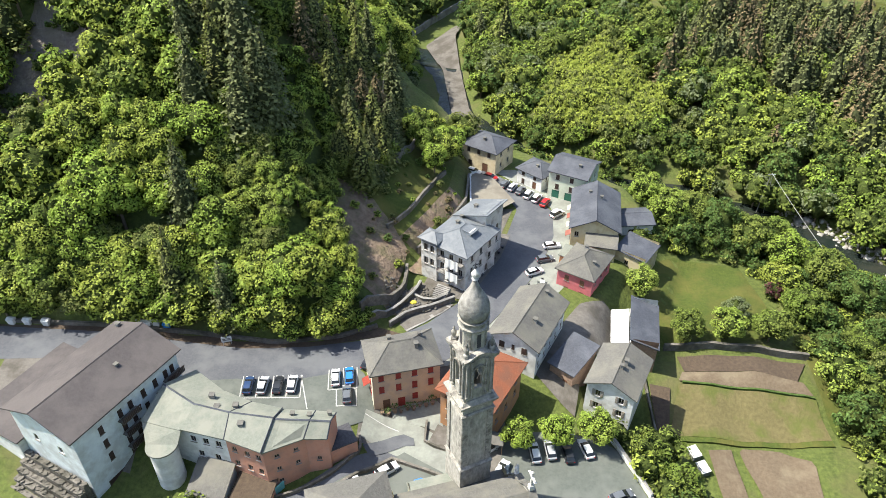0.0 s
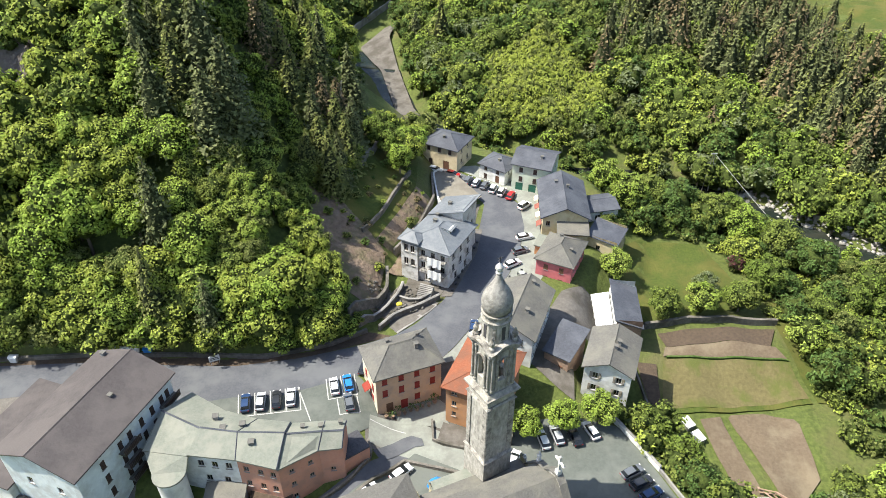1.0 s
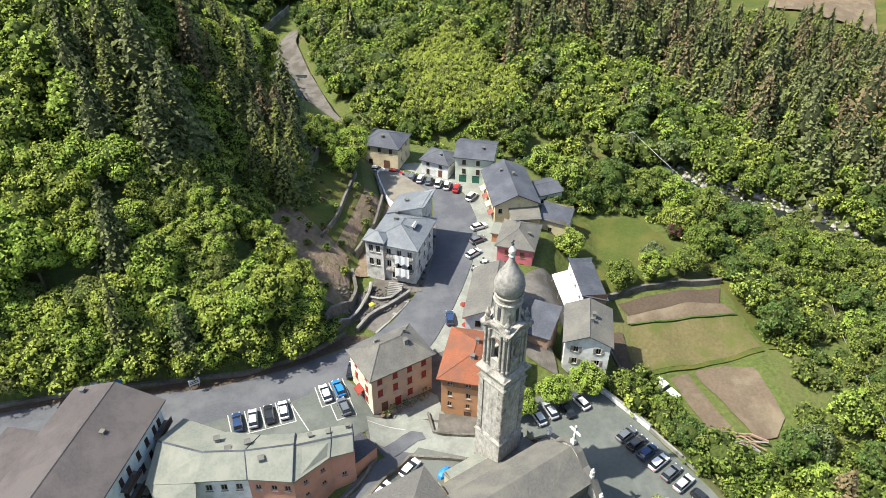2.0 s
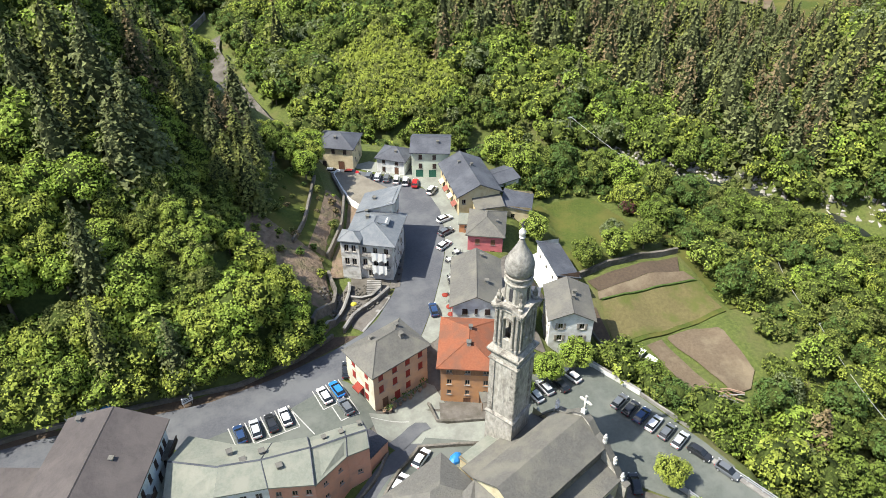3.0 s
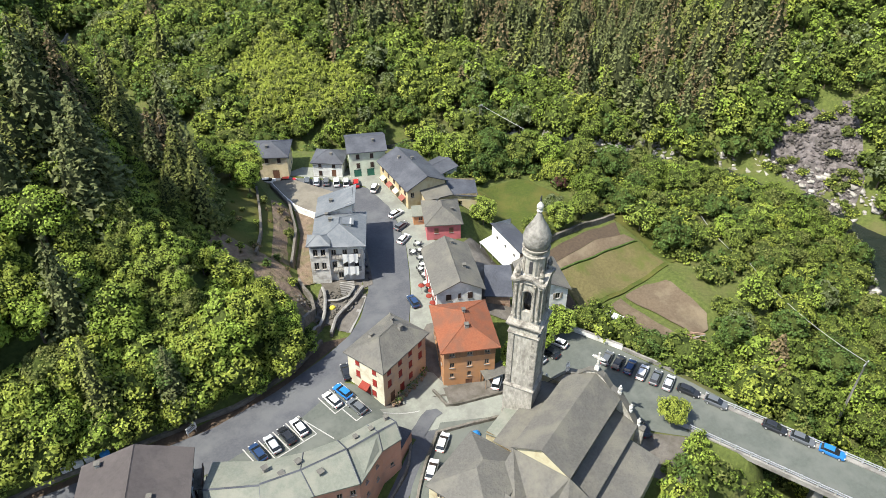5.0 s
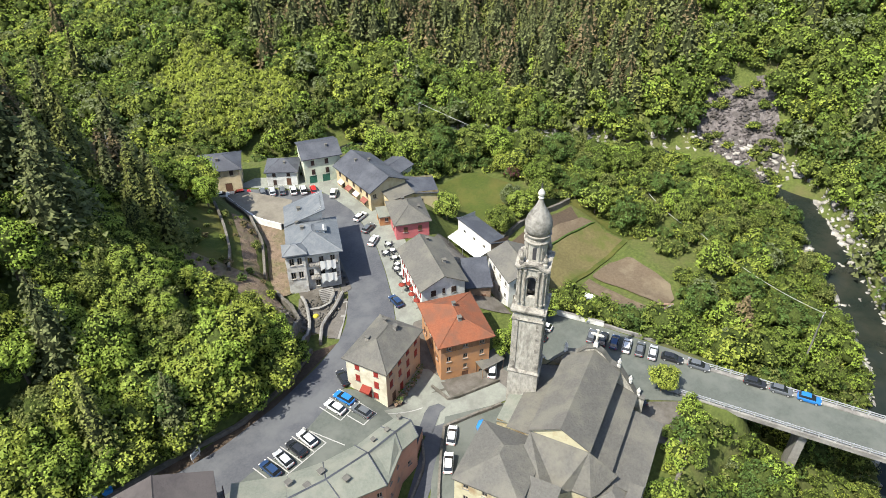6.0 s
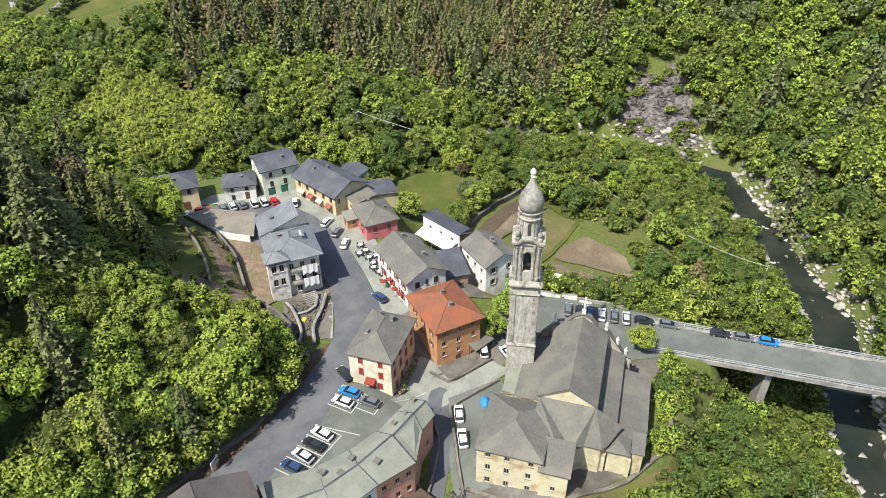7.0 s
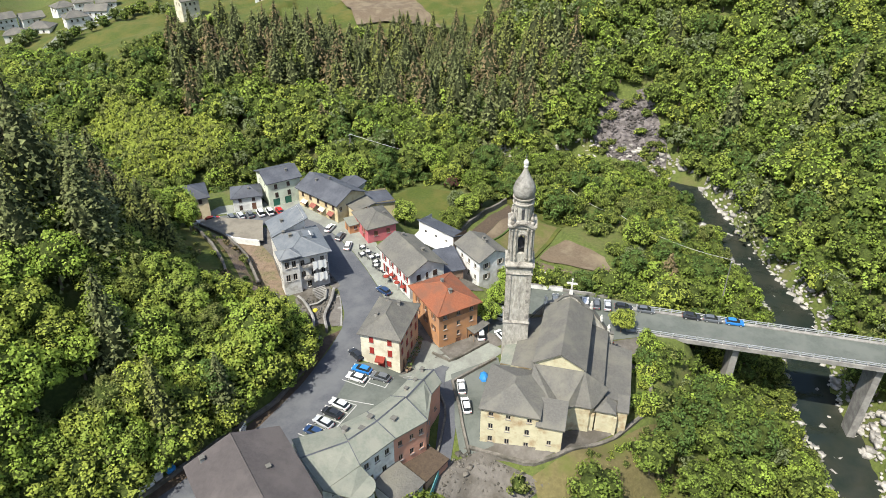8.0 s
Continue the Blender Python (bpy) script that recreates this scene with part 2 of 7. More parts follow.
def ring(bm, sides, profile, m=None, phase=0.0, cap=True):
    """A turned body: profile of (radius, z) with that many sides."""
    rows = []
    for r, z in profile:
        row = []
        for i in range(sides):
            a = phase + 2 * math.pi * i / sides
            p = Vector((r * math.cos(a), r * math.sin(a), z))
            row.append(bm.verts.new(m @ p if m else p))
        rows.append(row)
    for a, b in zip(rows, rows[1:]):
        for i in range(sides):
            j = (i + 1) % sides
            bm.faces.new([a[i], a[j], b[j], b[i]])
    if cap:
        bm.faces.new(list(reversed(rows[0])))
        bm.faces.new(rows[-1])


def frame_at(p0, p1, z):
    """Local axes on a ground line: x from p0 to p1, y to its left, z up."""
    return Matrix.Translation((p0[0], p0[1], z)) @ Matrix.Rotation(math.atan2(p1[1] - p0[1], p1[0] - p0[0]), 4, "Z")


def empty(name, m, label, category, group="", kind=""):
    ob = new(name)
    ob.matrix_basis = m
    return tagged(ob, label, category, group, kind)


# ---- the lie of the land ----
FOOT = [(-330, 130), (-200, 112), (-110, 99), (-82, 97.5), (-60, 96.5), (-42, 94), (-30, 92), (-19, 93.5), (-12, 96.5), (-9, 102), (-7.5, 110), (-5, 118), (2, 128), (6, 138), (7, 150), (7, 165), (2, 190), (-7, 220), (-11, 255), (-25, 282), (-11, 312), (8, 345), (60, 390), (200, 560)]
RIVER = [(-120, -90), (-40, -35), (0, -17), (26, -3), (48, 7), (79, 16), (97, 29), (118, 43), (136, 57), (140, 74), (134, 98), (124, 116), (108, 137), (88, 160), (70, 172), (50, 175), (36, 183), (20, 198), (5, 220), (1, 257), (-12, 281), (3, 309), (17, 329), (60, 350), (180, 480), (260, 620)]
TERRACE = [(-330, 90), (-75, 66), (-55, 60), (-45, 63), (-28, 60), (-22, 57), (-19, 43), (-8, 35), (12, 36), (20, 40), (27, 36), (34, 43), (31, 60), (28, 70), (22, 76), (20, 86), (25, 97), (27, 104), (33, 111), (38, 120), (46, 131), (42, 146), (34, 154), (24, 160), (14, 168), (-20, 190), (-330, 190)]


def near_line(x, y, line):
    """Distance to a line of points, side (left positive) and way along it."""
    best = np.full(x.shape, 1e9)
    side, along, run = np.zeros(x.shape), np.zeros(x.shape), 0.0
    for (ax, ay), (bx, by) in zip(line, line[1:]):
        ux, uy = bx - ax, by - ay
        length = math.hypot(ux, uy)
        t = np.clip(((x - ax) * ux + (y - ay) * uy) / length ** 2, 0, 1)
        d = np.hypot(x - ax - t * ux, y - ay - t * uy)
        hit = d < best
        best = np.where(hit, d, best)
        side = np.where(hit, np.sign(ux * (y - ay) - uy * (x - ax)), side)
        along = np.where(hit, run + t * length, along)
        run += length
    return best, side, along


def inside(x, y, ring_pts):
    odd = np.zeros(x.shape, bool)
    for (ax, ay), (bx, by) in zip(ring_pts, ring_pts[1:] + ring_pts[:1]):
        cross = ((ay > y) != (by > y)) & (x < (bx - ax) * (y - ay) / ((by - ay) or 1e-9) + ax)
        odd ^= cross
    return odd


def sm(a, b, v):
    t = np.clip((v - a) / (b - a), 0, 1)
    return t * t * (3 - 2 * t)


def waves(x, y):
    return np.sin(x * 0.21 + 1.3 * np.sin(y * 0.13)) * np.cos(y * 0.17 + np.sin(x * 0.11)) + 0.5 * np.sin(x * 0.53 + y * 0.31) * np.cos(y * 0.47 - x * 0.19)


def land(x, y):
    """Height of the ground and the fields that the planting needs."""
    x, y = np.asarray(x, float), np.asarray(y, float)
    dr, rs, ra = near_line(x, y, RIVER)
    zr = np.interp(ra, [0, 190, 420, 640], [-26, -23, -19, -13])
    # the kitchen gardens rise in one even slope
    g = sm(28, 34, x) * sm(86, 76, x) * sm(70, 76, y) * sm(108, 102, y)
    zr = zr * (1 - g) + (-22.3 + 2.75 * sm(78, 93, y)) * g
    dv, _, _ = near_line(x, y, TERRACE + TERRACE[:1])
    inn = inside(x, y, TERRACE)
    dv = np.where(inn, 0, dv)
    low = zr + 14 * sm(5, 40, dr)
    flat = -2.3 * sm(-16, -8, x) * sm(87, 77, y) - 3.0 * sm(72, 63, y) * sm(-12, -22, x)
    w = 1 - sm(0.5, 8, dv)
    z_in = low * (1 - w) + flat * w + 0.5 * waves(x, y) * sm(6, 14, dv)
    e = np.maximum(dr - 5, 0)
    k = 0.16 + 0.75 * (1 - sm(90, 160, y - 0.28 * (x - 130)))
    z_out = zr + k * np.minimum(e, 90) + 0.45 * k * np.maximum(e - 90, 0) + 2.5 * sm(0, 12, e) + waves(x * 0.6, y * 0.6) * 1.5 * sm(4, 25, e)
    z = np.where(rs > 0, z_in, z_out) - 1.0 * (1 - sm(3, 7, dr))
    dh, hs, _ = near_line(x, y, FOOT)
    dh = np.where(hs > 0, dh, 0)
    z = z + 0.86 * np.minimum(dh, 70) + 0.55 * np.maximum(dh - 70, 0) + 2.0 * (1 - np.exp(-dh / 1.2)) + 1.0 * waves(x, y) * sm(4, 14, dh)
    z = z - 0.32 * np.minimum(dh, 17) * sm(-34, -21, x) * sm(96, 104, y) * (1 - sm(160, 185, y))
    z = z - 0.27 * np.clip(dh - 15, 0, 28) * sm(-42, -26, x) * sm(100, 112, y)
    return z, dr, rs, dv, dh


def h(x, y):
    return float(land(np.array([x]), np.array([y]))[0][0])


def grid_mesh(name, xs, ys, lift=0.0):
    gx, gy = np.meshgrid(xs, ys)
    z = land(gx, gy)[0] + lift
    v = np.stack([gx.ravel(), gy.ravel(), z.ravel()], 1)
    nx, ny = len(xs), len(ys)
    i = (np.arange(ny - 1)[:, None] * nx + np.arange(nx - 1)[None]).ravel()
    f = np.stack([i, i + 1, i + nx + 1, i + nx], 1)
    me = bpy.data.meshes.new(name)
    fill(me, v, f)
    return me


def fill(me, v, f, mats=None):
    """Quads f over points v into the mesh, in one stroke."""
    me.vertices.add(len(v))
    me.vertices.foreach_set("co", np.ascontiguousarray(v, dtype=np.float32).ravel())
    me.loops.add(f.size)
    me.loops.foreach_set("vertex_index", np.ascontiguousarray(f, dtype=np.int32).ravel())
    me.polygons.add(len(f))
    me.polygons.foreach_set("loop_start", np.arange(0, f.size, f.shape[1], dtype=np.int32))
    if mats is not None:
        me.polygons.foreach_set("material_index", np.ascontiguousarray(mats, dtype=np.int32))
    me.update(calc_edges=True)


xs = np.concatenate([np.arange(-420, -100, 8), np.arange(-100, 130, 1.4), np.arange(130, 520, 7)])
ys = np.concatenate([np.arange(-200, -20, 8), np.arange(-20, 180, 1.4), np.arange(180, 760, 7)])
ground = place("ground", grid_mesh("ground", xs, ys), M_GROUND, smooth=True)
tagged(ground, "grassy valley ground with earth and undergrowth", "ground", kind="structure")


def resample(pts, n):
    p = np.array(pts, float)
    s = np.concatenate([[0], np.cumsum(np.hypot(*np.diff(p, axis=0).T))])
    t = np.linspace(0, s[-1], n)
    return np.stack([np.interp(t, s, p[:, 0]), np.interp(t, s, p[:, 1])], 1)


def strip(name, a, b, lift, material, label, category, kind="structure", step=1.4, across=None):
    """A ground sheet between two lines, lying on the land."""
    la = max(np.hypot(*np.diff(np.array(q, float), axis=0).T).sum() for q in (a, b))
    n = max(2, int(la / step))
    pa, pb = resample(a, n), resample(b, n)
    m = across or max(2, int(np.hypot(*(pa - pb).T).max() / step))
    t = np.linspace(0, 1, m)[None, :, None]
    g = pa[:, None] * (1 - t) + pb[:, None] * t
    z = land(g[..., 0], g[..., 1])[0] + lift
    v = np.concatenate([g, z[..., None]], 2).reshape(-1, 3)
    i = (np.arange(n - 1)[:, None] * m + np.arange(m - 1)[None]).ravel()
    f = np.stack([i, i + 1, i + m + 1, i + m], 1)
    me = bpy.data.meshes.new(name)
    fill(me, v, f)
    if np.cross(v[1] - v[0], v[m] - v[0])[2] < 0:
        me.flip_normals()
    return tagged(place(name, me, material, smooth=True), label, category, kind=kind)


# roads and paved places
strip("road", [(-200, 108), (-110, 97.5), (-82, 96), (-60, 94.5), (-46, 92), (-35, 90.3), (-24, 90.8), (-14, 92.5), (-7, 94.5)], [(-200, 98), (-110, 88), (-80, 87.5), (-66, 88), (-46, 83.8), (-37, 82.5), (-28, 82), (-14, 85.5), (-1, 86)], 0.10, M_ASPHALT, "grey asphalt road along the wooded slope", "road")
strip("road", [(-7.2, 94.4), (-3, 97), (3, 103), (7, 110), (11, 118), (14, 126), (17, 136), (12, 147), (8, 154), (4, 175)], [(-1.2, 86), (3, 90), (8, 96), (13, 103), (17.5, 110), (21, 117), (24, 125), (25, 135), (18, 146), (12.5, 152), (9, 175)], 0.11, M_ASPHALT, "grey asphalt village street in part shade", "road")
strip("pavement", [(-1, 86), (3, 89.8), (8, 95.8), (13, 102.8), (17.5, 109.8), (21, 116.8), (24, 124.8), (25.2, 135)], [(4, 87), (7.5, 89), (11.5, 95), (16, 103), (21, 108.5), (25, 116), (27, 122), (29, 136)], 0.13, M_PAVING, "pale paved strip before the houses", "pavement")
strip("car_park", [(-42, 82.5), (-34, 83.2), (-28, 82.2), (-14, 85.6), (-12, 82)], [(-40, 76), (-34, 73), (-28, 71.5), (-18, 71), (-11, 76)], 0.14, M_ASPHALT_PALE, "pale worn asphalt car park with bay lines", "car park")
strip("lane", [(-12.5, 77.5), (-5, 76), (1, 72), (6, 68.5)], [(-13, 72), (-7, 69.2), (2, 65.2), (5.5, 64)], 0.15, M_PAVING, "pale paved lane beside the bell tower", "lane")
strip("lane", [(-7, 71.5), (-11, 69.5), (-16, 66.5), (-26, 62)], [(-5, 69), (-9, 66.5), (-15, 63.5), (-25, 59.5)], 0.12, M_ASPHALT, "narrow asphalt lane below the salmon house", "lane")
strip("asphalt_patch", [(-12.4, 70.4), (-6.6, 73.6), (-4.6, 72.6)], [(-11.2, 68.6), (-5.8, 71.2), (-4.4, 71.2)], 0.24, M_ASPHALT, "dark strip of newer asphalt across the lane", "asphalt patch")
strip("yard", [(-7.2, 112), (-4.2, 118.5), (2, 127.5), (6, 137)], [(-3, 111), (0.4, 117.5), (6, 124.5), (9, 131)], 0.3, M_SCREE, "brown earth strip behind the villa", "yard")
strip("church_yard", [(-6, 70), (-10, 67), (-17, 63), (-22, 59)], [(3, 64.5), (-3, 60), (-11, 57), (-18, 55)], 0.17, M_ASPHALT_PALE, "gravel yard beside the rectory", "yard")
strip("square", [(-9, 80), (-2, 81), (0, 79)], [(-8, 76), (-3, 75), (0, 73.5)], 0.19, M_PAVING, "pale paved forecourt between the houses", "square")
strip("yard", [(-0.8, 75.5), (3, 73), (8, 70.5)], [(-2.5, 71.5), (1, 70.5), (6, 68.5)], 0.20, M_YARD, "walled earth forecourt of the orange house", "yard")
strip("church_square", [(9, 74), (20, 74), (27, 71), (30, 62), (33, 50), (34, 44)], [(9, 64), (12, 62), (13, 58), (14, 54), (20, 46), (25, 40)], 0.10, M_ASPHALT_PALE, "asphalt church square used as a car park", "car park")
strip("church_yard", [(14, 52), (20, 45.5), (24, 41)], [(12, 47), (12, 42), (14, 38)], 0.12, M_YARD, "gravel yard behind the church front", "yard")
strip("terrace", [(8, 150), (12, 148), (16.5, 137)], [(6.5, 149), (6.5, 136), (9, 130)], 1.5, M_TERRACE, "flat tan roof terrace beside the street", "terrace")
strip("yard", [(24, 97), (29, 100), (31, 104)], [(20, 90), (27, 90), (31, 95)], 0.12, M_YARD, "pale rubble yard behind the white house", "yard")
strip("village_paving", [(-13, 84), (-2, 88.5), (4, 89), (9, 87.5)], [(-13.5, 71), (-4, 69), (6, 66), (11, 64)], 0.07, M_YARD, "worn grey paving between the houses", "pavement")
strip("village_paving", [(8, 87), (17, 99), (24, 108), (30, 119), (32, 137), (27, 146), (18, 154)], [(3, 89), (10, 98), (19, 110), (23, 120), (25, 136), (19, 146), (12, 154)], 0.08, M_PAVING, "pale paving before the street houses", "pavement")
strip("village_paving", [(-8, 97), (-4, 108), (1, 124), (6, 136)], [(-1, 99), (6, 110), (12, 124), (16, 136)], 0.075, M_YARD, "brown gravel ground round the villa", "pavement")
strip("village_paving", [(-76, 88), (-62, 89.5), (-46, 84)], [(-74, 70), (-64, 70), (-47, 66)], 0.07, M_YARD, "grey yard round the hotel", "pavement")
# the trees' shadow on the verge is painted in by this dark colour
strip("verge", [(-110, 98.6), (-82, 97.2), (-60, 96), (-42, 93.6), (-30, 91.6), (-19, 93), (-12, 96)], [(-110, 97.3), (-82, 95.8), (-60, 94.3), (-46, 91.8), (-35, 90.1), (-24, 90.6), (-7.5, 94.3)], 0.09, M_SOILSHADE, "earth verge coloured dark for the trees' shade", "verge")
# gardens
strip("lawn", [(40, 117), (50, 123), (64, 121)], [(42, 97), (54, 97.5), (66, 100)], 0.22, M_GRASS, "mown green lawn with young trees", "lawn")
strip("garden_bed", [(43.5, 94.3), (58, 93.8), (66.5, 92.3)], [(44, 90.8), (56, 90.2), (63.5, 88.2)], 0.32, M_SOILSHADE, "dark tilled vegetable bed below the wall", "vegetable bed")
strip("garden_bed", [(43.6, 90.7), (56, 90.1), (64.5, 88)], [(42.4, 88.6), (55, 87.2), (65.6, 85.4)], 0.36, M_SOIL, "pale tilled vegetable bed", "vegetable bed")
strip("garden_plot", [(42.2, 88), (55, 86.6), (65.8, 84.8)], [(38.5, 78), (50, 77), (65.5, 77)], 0.32, M_DRYGRASS, "dry grass plot in the kitchen garden", "garden plot")
# dark sheet laid where the white house's shadow falls on the garden
strip("garden_plot", [(37, 88), (40.5, 87)], [(36.5, 78), (38.3, 78)], 0.34, M_SOILSHADE, "dark strip painted as the house's shadow beside the garden wall", "garden plot")
strip("garden_plot", [(50, 75.5), (56, 75), (60.5, 72.5), (58, 61)], [(49.3, 75), (50, 66), (50, 58), (54, 58)], 0.34, M_SOIL, "bare tilled field plot", "garden plot")
strip("garden_plot", [(44, 75), (48, 75.3)], [(43.5, 60), (47.5, 58)], 0.34, M_SOIL, "bare narrow field plot", "garden plot")
strip("meadow", [(67, 99), (67.2, 91), (66.6, 76)], [(78, 104), (77, 90), (75, 73)], 0.25, M_GRASS, "rough grass strip beside the gardens", "meadow")
strip("yard", [(15.8, 84.5), (20.5, 95), (26, 102.5), (31, 104.5)], [(21.5, 77), (24.5, 88), (32, 93), (34, 103)], 0.3, M_YARD, "pale cluttered yard between the houses", "yard")
strip("bare_slope", [(-8.6, 99), (-9.5, 104), (-8, 111), (-7.2, 116.5), (-10.5, 121.5), (-16.5, 128)], [(-15.5, 102), (-18.8, 107), (-20.8, 113), (-21.8, 119), (-22.4, 124), (-22.8, 129)], 0.16, M_SCREE, "bare brown earth slope with dry scrub", "slope")
strip("bare_slope", [(-5.4, 117), (1, 127), (5, 137)], [(-9, 119), (-3, 129), (1.5, 138.5)], 0.18, M_SCREE, "brown earth terrace above the wall", "slope")
strip("bare_slope", [(-86, 162), (-83, 144), (-88, 132), (-90, 119)], [(-69, 162), (-69, 142), (-73, 130), (-77, 118)], 0.25, M_SCAR, "grey-brown landslip scar in the woods", "slope")
strip("scree_slope", [(137, 64), (150, 68), (165, 81)], [(138, 86), (148, 97), (161, 96)], 0.2, M_CLIFF, "grey broken rock slope above the river", "slope")
strip("hill_meadow", [(-9, 119), (-3, 129), (1.5, 139), (3, 150)], [(-15.5, 127), (-12, 133), (-10.4, 141), (-6, 153)], 0.15, M_GRASS, "steep green terraced meadow", "meadow")
strip("meadow", [(84, 400), (84, 345), (98, 262), (122, 246), (148, 224), (166, 158)], [(150, 470), (250, 440), (330, 380), (350, 300), (350, 220), (340, 170)], 0.5, M_GRASS, "wide green hay meadow on the plateau", "meadow", step=6)
strip("field", [(236, 292), (208, 252), (192, 236)], [(268, 268), (236, 226), (212, 198)], 1.6, M_SOIL, "bare brown field on the plateau", "field", step=6)
strip("meadow", [(58, 320), (59, 262), (76, 238), (94, 250)], [(80, 345), (100, 335), (125, 318), (142, 296)], 0.7, M_GRASS, "small green meadow among the woods", "meadow", step=5)

# river
wl = RIVER[1:22]
left, right = [], []
for (ax, ay), (bx, by) in zip(wl, wl[1:]):
    q = math.hypot(bx - ax, by - ay)
    left.append((ax - (by - ay) / q * 6.5, ay + (bx - ax) / q * 6.5))
    right.append((ax + (by - ay) / q * 6.5, ay - (bx - ax) / q * 6.5))
river = strip("river", left, right, 0.0, M_WATER, "dark clear mountain river in a stony bed", "river", across=7)
co = np.empty(len(river.data.vertices) * 3, np.float32)
river.data.vertices.foreach_get("co", co)
co = co.reshape(-1, 7, 3)
co[:, :, 2] = co[:, 3:4, 2] + 0.7
river.data.vertices.foreach_set("co", co.ravel())
strip("gravel_bar", [(9, 203), (3, 221), (0, 256), (-7, 280), (4, 300)], [(14, 206), (9, 224), (6.5, 257), (5, 280), (10, 300)], 1.1, M_YARD, "grey gravel bar along the upper river", "gravel bar", kind="structure")


# ---- houses ----
def wall_panel(bm, o, u, n, length, height, holes, deep=0.22, peak=0.0):
    """A wall from o along u, with real openings and reveals towards n (inwards); peak: gable height."""
    us = sorted({0.0, length, *[v for a in holes for v in a[:2]]})
    vs = sorted({0.0, height, *[v for a in holes for v in a[2:4]]})
    at = lambda a, b, c=0.0: o + u * a + Vector((0, 0, b)) + n * c
    for a, b in zip(us, us[1:]):
        for c, d in zip(vs, vs[1:]):
            p, q = (a + b) / 2, (c + d) / 2
            if not any(k[0] < p < k[1] and k[2] < q < k[3] for k in holes):
                poly(bm, [at(a, c), at(b, c), at(b, d), at(a, d)])
    for a, b, c, d in holes:
        for (p, q), (r, s) in (((a, c), (b, c)), ((b, c), (b, d)), ((b, d), (a, d)), ((a, d), (a, c))):
            poly(bm, [at(p, q), at(p, q, deep), at(r, s, deep), at(r, s)])
    if peak:
        poly(bm, [at(0, height), at(length, height), at(length / 2, height + peak)])


WINDOWS = {}


def window_meshes(w, hh):
    key = (round(w, 2), round(hh, 2))
    if key not in WINDOWS:
        bm = bmesh.new()
        t = 0.09
        for b in ((0, 0, t, hh), (w - t, 0, w, hh), (t, 0, w - t, t), (t, hh - t, w - t, hh), (w / 2 - t / 2, t, w / 2 + t / 2, hh - t)):
            box(bm, b[0], 0.10, b[1], b[2], 0.18, b[3])
        fr = bpy.data.meshes.new("window")
        bm.to_mesh(fr), bm.free()
        fr.materials.append(M_FRAME)
        bm = bmesh.new()
        box(bm, t, 0.13, t, w - t, 0.15, hh - t)
        pane = bpy.data.meshes.new("pane")
        bm.to_mesh(pane), bm.free()
        pane.materials.append(M_PANE)
        bm = bmesh.new()
        box(bm, 0, -0.06, 0, w * 0.5, 0.0, hh + 0.08)
        for i in range(int(hh / 0.28)):
            box(bm, 0.06, -0.085, 0.1 + i * 0.28, w * 0.5 - 0.06, -0.06, 0.26 + i * 0.28)
        sh = bpy.data.meshes.new("shutter")
        bm.to_mesh(sh), bm.free()
        bm = bmesh.new()
        box(bm, -0.1, -0.12, -0.1, w + 0.1, 0.06, -0.01)
        sill = bpy.data.meshes.new("sill")
        bm.to_mesh(sill), bm.free()
        sill.materials.append(M_CONCRETE)
        WINDOWS[key] = (fr, pane, sh, sill)
    return WINDOWS[key]


SHUT = {}


def window(house, o, u, n, a, b, c, d, shut=None, closed=False):
    """A window in the opening a..b, c..d: frame, pane, sill and, where given, shutters."""
    fr, pane, sh, sill = window_meshes(b - a, d - c)
    m = Matrix.Translation(o + u * a + Vector((0, 0, c))) @ Matrix(((u.x, n.x, 0), (u.y, n.y, 0), (0, 0, 1))).to_4x4()
    w = place("window", fr, None, house, m=m)
    place("pane", pane, None, w)
    place("sill", sill, None, w)
    if shut:
        key = (sh.name, shut.name)
        if key not in SHUT:
            SHUT[key] = sh.copy()
            SHUT[key].materials.clear()
            SHUT[key].materials.append(shut)
        wd = (b - a) / 2
        for x in ((0, wd) if closed else (-wd - 0.04, b - a + 0.04)):
            place("shutter", SHUT[key], None, w, m=Matrix.Translation((x, 0.0, -0.04)))
    return w


def holes_for(length, spec):
    """Openings of a wall: rows of (sill height, width, height, columns), columns as shares of its length."""
    out = []
    for v, w, hh, cols in spec:
        for c in cols:
            x = c * length
            out.append((x - w / 2, x + w / 2, v, v + hh))
    return out


